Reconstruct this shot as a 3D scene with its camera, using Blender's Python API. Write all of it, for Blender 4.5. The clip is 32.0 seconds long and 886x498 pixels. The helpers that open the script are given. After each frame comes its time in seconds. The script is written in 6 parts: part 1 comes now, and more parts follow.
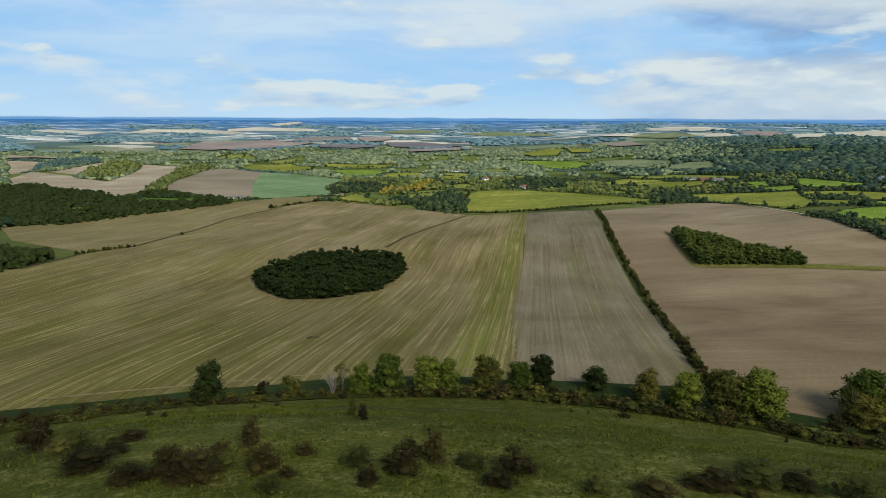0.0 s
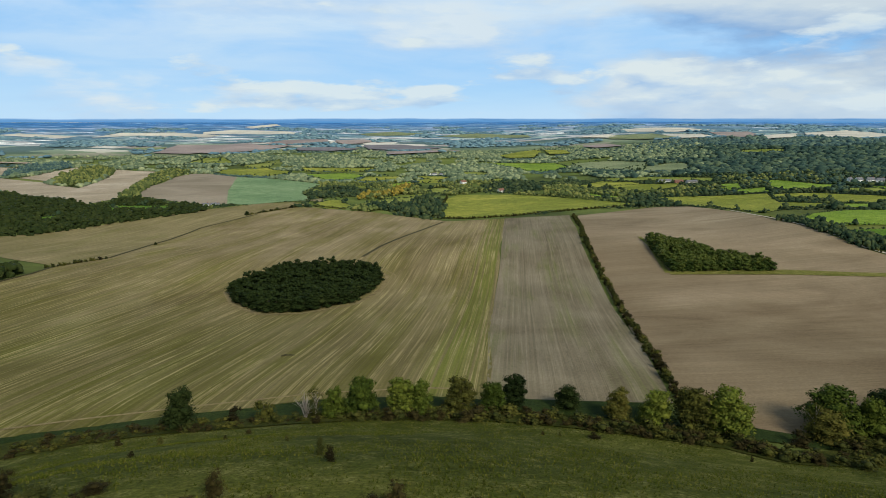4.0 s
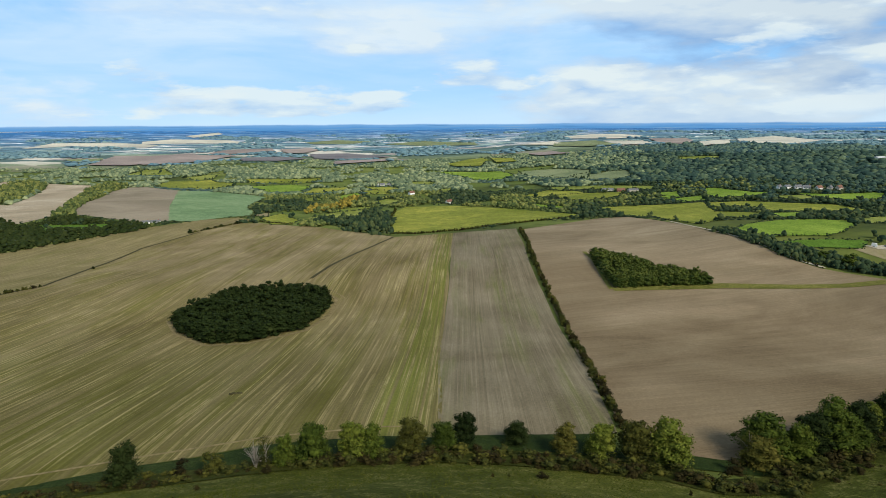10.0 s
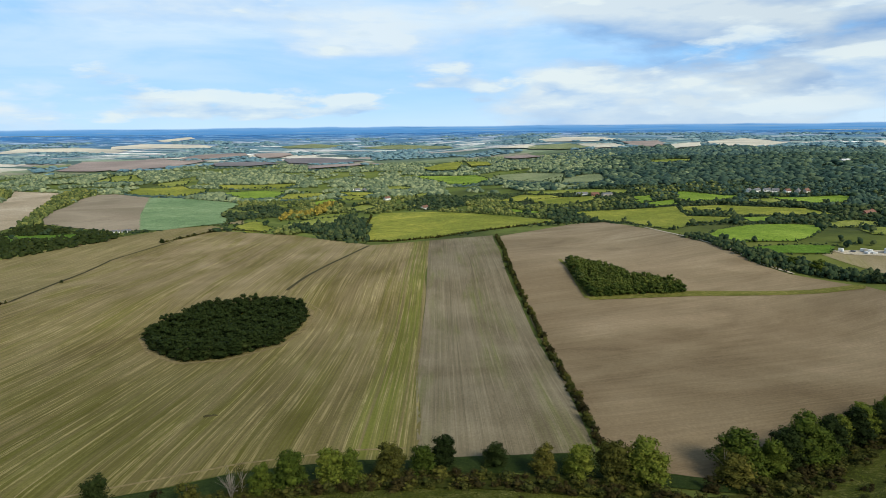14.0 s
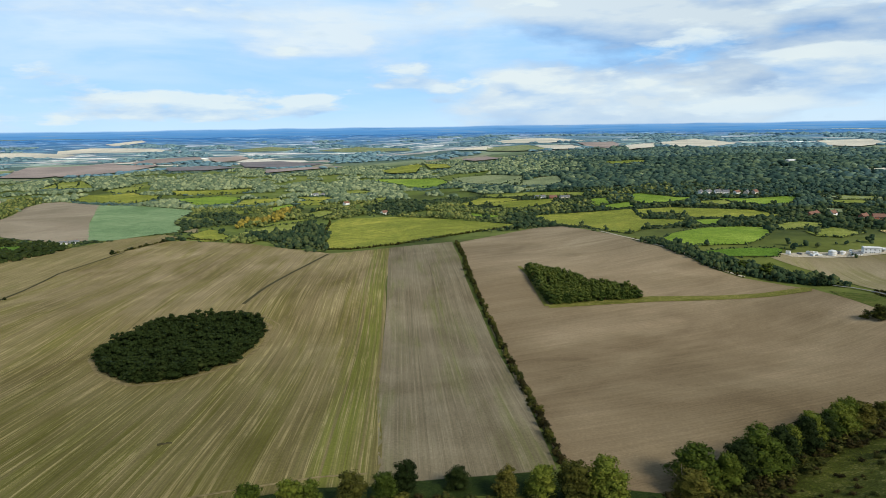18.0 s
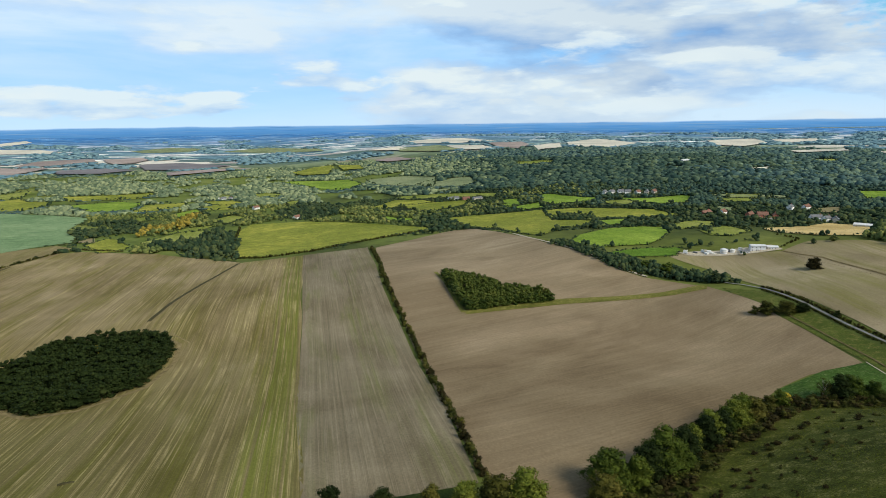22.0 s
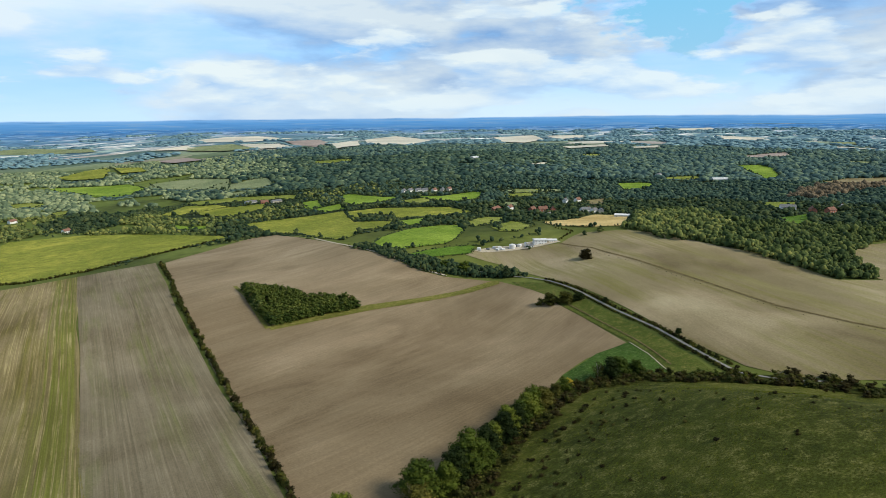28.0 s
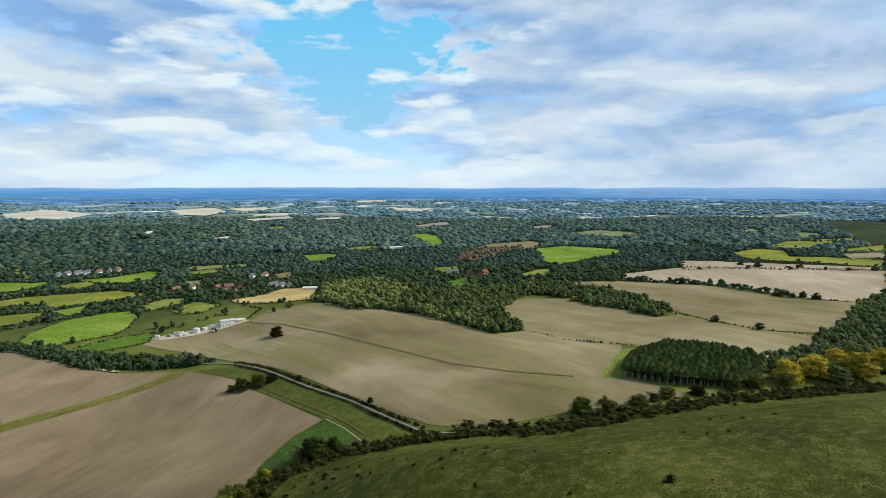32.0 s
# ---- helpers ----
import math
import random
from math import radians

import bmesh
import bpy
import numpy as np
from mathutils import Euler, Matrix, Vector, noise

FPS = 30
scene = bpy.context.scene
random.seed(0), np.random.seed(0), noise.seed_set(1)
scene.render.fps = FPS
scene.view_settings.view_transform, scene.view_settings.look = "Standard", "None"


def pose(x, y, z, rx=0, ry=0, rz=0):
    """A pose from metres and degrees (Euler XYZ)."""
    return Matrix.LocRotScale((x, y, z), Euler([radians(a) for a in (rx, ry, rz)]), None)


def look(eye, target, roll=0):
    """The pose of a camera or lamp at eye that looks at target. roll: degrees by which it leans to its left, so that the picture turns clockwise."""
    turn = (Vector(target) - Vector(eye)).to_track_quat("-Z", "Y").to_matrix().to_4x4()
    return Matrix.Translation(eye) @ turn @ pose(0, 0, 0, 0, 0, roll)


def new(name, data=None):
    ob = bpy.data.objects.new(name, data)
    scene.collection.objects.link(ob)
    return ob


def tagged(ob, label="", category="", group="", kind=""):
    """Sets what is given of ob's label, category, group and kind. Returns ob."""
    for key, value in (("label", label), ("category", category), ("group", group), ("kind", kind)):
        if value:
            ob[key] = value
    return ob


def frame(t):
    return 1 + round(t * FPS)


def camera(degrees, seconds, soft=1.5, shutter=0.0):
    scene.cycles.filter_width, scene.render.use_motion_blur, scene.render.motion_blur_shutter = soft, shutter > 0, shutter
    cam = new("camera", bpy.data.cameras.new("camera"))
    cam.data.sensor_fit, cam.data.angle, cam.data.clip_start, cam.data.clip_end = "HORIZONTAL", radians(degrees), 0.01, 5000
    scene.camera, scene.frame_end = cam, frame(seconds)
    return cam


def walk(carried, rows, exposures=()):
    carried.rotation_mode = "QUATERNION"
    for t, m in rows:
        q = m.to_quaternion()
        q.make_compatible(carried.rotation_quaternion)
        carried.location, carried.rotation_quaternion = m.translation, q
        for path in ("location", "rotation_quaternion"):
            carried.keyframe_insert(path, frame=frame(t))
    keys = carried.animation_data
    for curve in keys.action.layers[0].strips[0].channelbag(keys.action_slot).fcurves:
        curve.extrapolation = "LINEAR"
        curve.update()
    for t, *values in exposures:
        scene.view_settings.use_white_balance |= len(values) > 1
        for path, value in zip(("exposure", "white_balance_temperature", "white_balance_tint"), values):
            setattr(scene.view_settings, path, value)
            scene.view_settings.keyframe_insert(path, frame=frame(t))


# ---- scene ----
cam = camera(70.44, 32.0, soft=0.6)
PATH = [
    (0.0, (-0.00, -0.00, 89.98), (-0.00, 97.88, 69.50), 0.23),
    (0.5, (0.50, 0.00, 90.52), (0.83, 97.89, 70.07), 0.28),
    (1.0, (0.90, 0.01, 91.08), (1.63, 97.89, 70.63), 0.26),
    (1.5, (1.19, 0.04, 91.69), (2.33, 97.92, 71.24), 0.19),
    (2.0, (1.47, 0.15, 92.43), (3.05, 98.02, 71.99), 0.12),
    (2.5, (1.80, 0.31, 93.36), (3.81, 98.17, 72.88), 0.03),
    (3.0, (2.16, 0.52, 94.48), (4.50, 98.37, 73.98), 0.06),
    (3.5, (2.50, 0.73, 95.73), (5.28, 98.58, 75.29), 0.02),
    (5.5, (2.74, 0.83, 101.15), (7.14, 98.67, 80.94), -0.10),
    (6.0, (2.86, 0.83, 102.38), (7.70, 98.67, 82.28), -0.13),
    (6.5, (2.99, 0.76, 103.49), (8.56, 98.59, 83.51), -0.16),
    (7.0, (3.07, 0.67, 104.49), (9.51, 98.46, 84.57), -0.19),
    (7.5, (3.11, 0.63, 105.40), (10.40, 98.36, 85.53), -0.19),
    (8.0, (3.16, 0.64, 106.26), (11.26, 98.33, 86.48), -0.25),
    (8.5, (3.20, 0.63, 107.12), (12.10, 98.27, 87.41), -0.30),
    (9.0, (3.31, 0.64, 108.00), (13.00, 98.21, 88.32), -0.32),
    (9.5, (3.41, 0.67, 108.88), (13.88, 98.16, 89.26), -0.31),
    (10.0, (3.47, 0.71, 109.76), (14.67, 98.14, 90.20), -0.34),
    (10.5, (3.50, 0.74, 110.62), (15.29, 98.10, 91.07), -0.36),
    (11.0, (3.54, 0.84, 111.46), (16.01, 98.13, 91.98), -0.40),
    (11.5, (3.66, 1.05, 112.27), (16.76, 98.27, 92.86), -0.44),
    (12.0, (3.78, 1.37, 113.08), (17.33, 98.53, 93.69), -0.46),
    (12.5, (3.86, 1.76, 113.89), (17.78, 98.88, 94.52), -0.48),
    (13.0, (3.83, 2.16, 114.71), (18.11, 99.23, 95.40), -0.49),
    (13.5, (3.73, 2.48, 115.54), (18.33, 99.51, 96.26), -0.51),
    (14.0, (3.68, 2.80, 116.38), (18.63, 99.79, 97.14), -0.56),
    (14.5, (3.72, 3.15, 117.23), (19.01, 100.09, 98.02), -0.59),
    (16.5, (4.28, 4.40, 120.67), (23.50, 100.66, 101.54), -0.70),
    (17.0, (4.64, 4.77, 121.67), (24.39, 100.91, 102.51), -0.75),
    (17.5, (4.95, 5.14, 122.68), (25.32, 101.15, 103.50), -0.80),
    (18.0, (5.11, 5.52, 123.66), (26.20, 101.37, 104.47), -0.82),
    (18.5, (5.13, 5.91, 124.62), (27.36, 101.50, 105.39), -0.80),
    (19.0, (5.04, 6.30, 125.57), (28.94, 101.47, 106.29), -0.79),
    (19.5, (4.96, 6.62, 126.54), (30.52, 101.34, 107.19), -0.76),
    (20.0, (4.89, 6.78, 127.53), (32.06, 101.05, 108.14), -0.75),
    (20.5, (4.76, 6.75, 128.54), (33.63, 100.50, 109.10), -0.76),
    (21.0, (4.56, 6.63, 129.56), (35.17, 99.82, 110.08), -0.72),
    (21.5, (4.35, 6.48, 130.58), (36.69, 99.07, 111.06), -0.70),
    (22.0, (4.24, 6.38, 131.58), (38.30, 98.34, 112.02), -0.72),
    (22.5, (4.27, 6.32, 132.53), (40.02, 97.64, 112.94), -0.77),
    (23.0, (4.49, 6.31, 133.42), (42.08, 96.87, 113.78), -0.76),
    (23.5, (4.85, 6.33, 134.27), (44.72, 95.89, 114.56), -0.74),
    (24.0, (5.26, 6.36, 135.07), (47.60, 94.77, 115.26), -0.79),
    (24.5, (5.65, 6.48, 135.87), (50.44, 93.65, 115.97), -0.76),
    (25.0, (5.98, 6.60, 136.67), (53.14, 92.49, 116.67), -0.72),
    (25.5, (6.24, 6.72, 137.47), (55.74, 91.26, 117.39), -0.66),
    (27.5, (6.83, 6.91, 140.67), (65.21, 85.48, 120.23), -0.62),
    (28.0, (6.87, 6.74, 141.49), (67.57, 83.52, 120.98), -0.58),
    (28.5, (6.96, 6.51, 142.31), (70.39, 81.04, 121.75), -0.48),
    (29.0, (7.20, 6.27, 143.16), (74.86, 76.96, 122.52), -0.40),
    (29.5, (7.52, 6.10, 144.04), (80.36, 71.40, 123.27), -0.28),
    (30.0, (7.87, 6.01, 144.91), (85.55, 65.53, 124.35), -0.21),
    (30.5, (8.11, 5.90, 145.75), (90.01, 59.76, 125.94), -0.18),
    (31.0, (8.15, 5.86, 146.51), (94.05, 54.52, 130.59), -0.08),
    (31.5, (7.96, 5.87, 147.18), (97.47, 49.16, 136.52), 0.02),
    (32.0, (7.61, 5.92, 147.76), (98.85, 45.67, 138.00), -0.01),
]
walk(cam, [(t, look(e, a, r)) for t, e, a, r in PATH], exposures=[(0.0, -0.12), (6.0, 0.0), (13.0, 0.08), (25.0, 0.08), (30.0, 0.18), (32.0, 0.14)])

# ---- world and sun ----
SUN_AZ, SUN_EL = 150.0, 38.0
sun_data = bpy.data.lights.new("sun", "SUN")
sun_data.energy, sun_data.angle, sun_data.color = 3.75, radians(20.0), (1.0, 0.935, 0.79)
sun_dir = Vector((math.sin(radians(SUN_AZ)) * math.cos(radians(SUN_EL)), math.cos(radians(SUN_AZ)) * math.cos(radians(SUN_EL)), math.sin(radians(SUN_EL))))
sun = new("sun", sun_data)
sun.rotation_mode = "QUATERNION"
sun.rotation_quaternion = sun_dir.to_track_quat("Z", "Y")


def node(nt, kind, links=(), **values):
    """A node; links: (input, socket or value) pairs; values: attributes."""
    n = nt.nodes.new(kind)
    for key, value in values.items():
        setattr(n, key, value)
    for key, source in links:
        if isinstance(source, bpy.types.NodeSocket):
            nt.links.new(source, n.inputs[key])
        else:
            n.inputs[key].default_value = source
    return n


def ramp(nt, source, stops, interpolation="LINEAR"):
    n = nt.nodes.new("ShaderNodeValToRGB")
    n.color_ramp.interpolation = interpolation
    while len(n.color_ramp.elements) < len(stops):
        n.color_ramp.elements.new(0.5)
    for el, (p, c) in zip(n.color_ramp.elements, stops):
        el.position, el.color = p, (*c, 1) if len(c) == 3 else c
    nt.links.new(source, n.inputs[0])
    return n.outputs[0]


def mix(nt, fac, a, b, blend="MIX"):
    n = nt.nodes.new("ShaderNodeMix")
    n.data_type, n.blend_type = "RGBA", blend
    for i, s in ((0, fac), (6, a), (7, b)):
        if isinstance(s, bpy.types.NodeSocket):
            nt.links.new(s, n.inputs[i])
        else:
            n.inputs[i].default_value = s if i == 0 else (*s, 1)
    return n.outputs[2]


def calc(nt, op, a, b=0.0, c=0.0, clamp=False):
    return node(nt, "ShaderNodeMath", ((0, a), (1, b), (2, c)), operation=op, use_clamp=clamp).outputs[0]


def noise_of(nt, vec, scale, detail=3.0, rough=0.55, distortion=0.0):
    return node(nt, "ShaderNodeTexNoise", (("Vector", vec), ("Scale", scale), ("Detail", detail), ("Roughness", rough), ("Distortion", distortion))).outputs[0]


def mapped(nt, vec, turn=0.0, scale=(1, 1, 1), shift=(0, 0, 0)):
    return node(nt, "ShaderNodeMapping", (("Vector", vec), ("Rotation", (0, 0, radians(turn))), ("Scale", scale), ("Location", shift))).outputs[0]


world = bpy.data.worlds.new("sky")
scene.world = world
world.use_nodes = True
wt = world.node_tree
wt.nodes.clear()
air = node(wt, "ShaderNodeTexSky", sky_type="NISHITA", sun_disc=False, sun_elevation=radians(SUN_EL), sun_rotation=radians(SUN_AZ), dust_density=1.2, ozone_density=2.5)
where = node(wt, "ShaderNodeTexCoord").outputs["Generated"]
split = node(wt, "ShaderNodeSeparateXYZ", ((0, where),))
up = calc(wt, "ADD", calc(wt, "MAXIMUM", split.outputs[2], 0.0), 0.10)
flat = node(wt, "ShaderNodeCombineXYZ", ((0, calc(wt, "DIVIDE", split.outputs[0], up)), (1, calc(wt, "DIVIDE", split.outputs[1], up)), (2, 0.0)))
deck = noise_of(wt, mapped(wt, flat.outputs[0], 0, (1, 1, 1), (1.3, 0.4, 0)), 0.8, 8.0, 0.58, 0.3)


def stretched(scale, lift=0.0):
    """The direction, squeezed flat, as clouds lie in the distance."""
    v = node(wt, "ShaderNodeVectorMath", ((0, where), (1, scale)), operation="MULTIPLY").outputs[0]
    return node(wt, "ShaderNodeVectorMath", ((0, v), (1, (0.0, 0.0, lift))), operation="ADD").outputs[0]


def heaps(scale, lift, lo, hi, bias, dark, light, sharp):
    """Heaped cloud: how much covers, and its colour, brighter on the tops than at the base."""
    a = noise_of(wt, stretched(scale), 1.0, 7.0, 0.52, 0.12)
    b = noise_of(wt, stretched(scale, lift), 1.0, 7.0, 0.52, 0.12)
    fine = noise_of(wt, stretched(tuple(q * 2.6 for q in scale)), 1.0, 6.0, 0.6, 0.2)
    cover = ramp(wt, calc(wt, "ADD", a, bias), [(lo, (0, 0, 0)), (hi, (1, 1, 1))])
    lit = calc(wt, "ADD", 0.52, calc(wt, "ADD", calc(wt, "MULTIPLY", calc(wt, "SUBTRACT", a, b), sharp), calc(wt, "MULTIPLY", calc(wt, "SUBTRACT", fine, 0.5), 0.6)), clamp=True)
    return cover, mix(wt, lit, dark, light)


# a clear gap to the east-north-east
gap_dir = Vector((math.sin(radians(58)) * 0.97, math.cos(radians(58)) * 0.97, 0.20)).normalized()
gap_off = node(wt, "ShaderNodeVectorMath", ((0, node(wt, "ShaderNodeVectorMath", ((0, where), (1, tuple(gap_dir))), operation="SUBTRACT").outputs[0]), (1, (1.0, 1.0, 2.2))), operation="MULTIPLY").outputs[0]
rag = noise_of(wt, stretched((7.0, 7.0, 16.0)), 1.0, 8.0, 0.58, 0.2)
gap = calc(wt, "ADD", node(wt, "ShaderNodeVectorMath", ((0, gap_off),), operation="LENGTH").outputs["Value"], calc(wt, "MULTIPLY", calc(wt, "SUBTRACT", rag, 0.5), 0.85))
gap = ramp(wt, gap, [(0.12, (0.0,) * 3), (0.19, (1.0,) * 3)])
level = split.outputs[2]
east = ramp(wt, split.outputs[0], [(0.05, (0, 0, 0)), (0.60, (1, 1, 1))])
base = ramp(wt, level, [(0.0, (0.84, 1.03, 1.17)), (0.03, (0.72, 0.97, 1.17)), (0.08, (0.46, 0.81, 1.17)), (0.15, (0.38, 0.74, 1.15)), (0.26, (0.42, 0.74, 1.08)), (0.5, (0.2, 0.36, 0.6))])
clear = ramp(wt, level, [(0.0, (0.66, 0.82, 0.92)), (0.10, (0.40, 0.74, 0.95)), (0.24, (0.24, 0.70, 0.98)), (0.5, (0.14, 0.3, 0.55))])
base = mix(wt, gap, clear, base)
# thin high deck, thickening upwards
veil = calc(wt, "MULTIPLY", ramp(wt, deck, [(0.32, (0.5,) * 3), (0.52, (1.0,) * 3)]), ramp(wt, level, [(0.02, (0.15,) * 3), (0.08, (0.55,) * 3), (0.15, (1, 1, 1))]))
soft = noise_of(wt, stretched((2.2, 2.2, 11.0)), 1.0, 7.0, 0.52, 0.5)
veil_colour = ramp(wt, soft, [(0.36, (0.46, 0.78, 1.14)), (0.48, (0.74, 0.93, 1.14)), (0.60, (0.97, 1.05, 1.11))])
shade = mix(wt, calc(wt, "MULTIPLY", veil, gap), base, veil_colour)
lean = calc(wt, "SUBTRACT", calc(wt, "MULTIPLY", east, 0.13), 0.07)
far_bias = calc(wt, "ADD", lean, ramp(wt, level, [(0.10, (0.0,) * 3), (0.24, (0.06,) * 3)]))
cover, colour = heaps((3.4, 3.4, 12.0), 0.5, 0.46, 0.56, far_bias, mix(wt, east, (0.56, 0.80, 1.10), (0.31, 0.50, 0.79)), mix(wt, east, (1.04, 1.06, 1.06), (0.90, 0.92, 0.92)), 4.2)
shade = mix(wt, calc(wt, "MULTIPLY", cover, gap), shade, colour)
belt_of = ramp(wt, level, [(0.008, (0.0,) * 3), (0.022, (0.14,) * 3), (0.07, (0.14,) * 3), (0.12, (0.0,) * 3)])
low_bias = calc(wt, "ADD", calc(wt, "SUBTRACT", belt_of, 0.10), calc(wt, "MULTIPLY", calc(wt, "SUBTRACT", east, 0.6), 0.10))
cover, colour = heaps((6.5, 6.5, 25.0), 0.5, 0.49, 0.565, low_bias, (0.52, 0.72, 0.98), (1.12, 1.10, 1.02), 3.8)
shade = mix(wt, calc(wt, "MULTIPLY", cover, 0.82), shade, colour)
rim_light = calc(wt, "MULTIPLY", calc(wt, "MULTIPLY", east, 0.55), ramp(wt, level, [(0.012, (1, 1, 1)), (0.055, (0, 0, 0))]))
shade = mix(wt, rim_light, shade, (1.02, 1.07, 1.08))
# the farthest hills, blue under the horizon: land and haze painted into the sky
bands = noise_of(wt, stretched((14.0, 14.0, 700.0)), 1.0, 6.0, 0.6, 0.0)
ridge = calc(wt, "ADD", level, calc(wt, "MULTIPLY", calc(wt, "SUBTRACT", noise_of(wt, stretched((9.0, 9.0, 0.0)), 1.0, 5.0, 0.5, 0.0), 0.42), 0.006))
hills = ramp(wt, calc(wt, "MULTIPLY_ADD", ridge, 25.0, 0.75), [(0.0, (0.16, 0.30, 0.42)), (0.30, (0.12, 0.29, 0.50)), (0.48, (0.12, 0.34, 0.65)), (0.62, (0.15, 0.40, 0.74)), (0.75, (0.27, 0.52, 0.86))])
hills = mix(wt, ramp(wt, bands, [(0.54, (0, 0, 0)), (0.66, (0.55,) * 3)]), hills, (0.36, 0.50, 0.64))
hills = mix(wt, ramp(wt, bands, [(0.34, (0.5,) * 3), (0.46, (0, 0, 0))]), hills, (0.08, 0.25, 0.51))
shade = mix(wt, ramp(wt, calc(wt, "MULTIPLY_ADD", ridge, 500.0, 0.5), [(0.0, (0, 0, 0)), (1.0, (1, 1, 1))]), hills, shade)
overhead = ramp(wt, level, [(0.0, (1.0,) * 3), (0.26, (1.0,) * 3), (0.5, (0.54, 0.54, 0.53)), (1.0, (0.40, 0.40, 0.39))])
shade = mix(wt, 1.0, mix(wt, 1.0, shade, overhead, "MULTIPLY"), (0.845, 0.97, 1.07), "MULTIPLY")
heavy = node(wt, "ShaderNodeVectorMath", ((0, where), (1, tuple(Vector((math.sin(radians(94)), math.cos(radians(94)), 0.30)).normalized()))), operation="DOT_PRODUCT").outputs["Value"]
heavy = calc(wt, "MULTIPLY", ramp(wt, heavy, [(0.90, (0, 0, 0)), (0.985, (0.75,) * 3)]), ramp(wt, soft, [(0.36, (0.35,) * 3), (0.6, (1, 1, 1))]))
shade = mix(wt, heavy, shade, mix(wt, ramp(wt, rag, [(0.38, (0, 0, 0)), (0.62, (1, 1, 1))]), (0.30, 0.46, 0.72), (0.62, 0.78, 0.98)))
glow = node(wt, "ShaderNodeBackground", (("Color", air.outputs[0]), ("Strength", 0.05)))
cloud = node(wt, "ShaderNodeBackground", (("Color", shade), ("Strength", 0.83)))
node(wt, "ShaderNodeOutputWorld", ((0, node(wt, "ShaderNodeMixShader", ((0, 0.94), (1, glow.outputs[0]), (2, cloud.outputs[0]))).outputs[0]),))


# ---- materials ----
def material(name, rough=0.9):
    m = bpy.data.materials.new(name)
    m.use_nodes = True
    nt = m.node_tree
    b = nt.nodes["Principled BSDF"]
    b.inputs["Roughness"].default_value = rough
    b.inputs["Specular IOR Level"].default_value = 0.05
    return m, nt, b


def finish(nt, b, colour, height=None, strength=0.4, distance=0.3):
    nt.links.new(colour, b.inputs["Base Color"])
    if height is not None:
        bump = node(nt, "ShaderNodeBump", (("Height", height), ("Strength", strength), ("Distance", distance)))
        nt.links.new(bump.outputs[0], b.inputs["Normal"])


ROWS = -8.6  # the drilling runs parallel to the long hedge


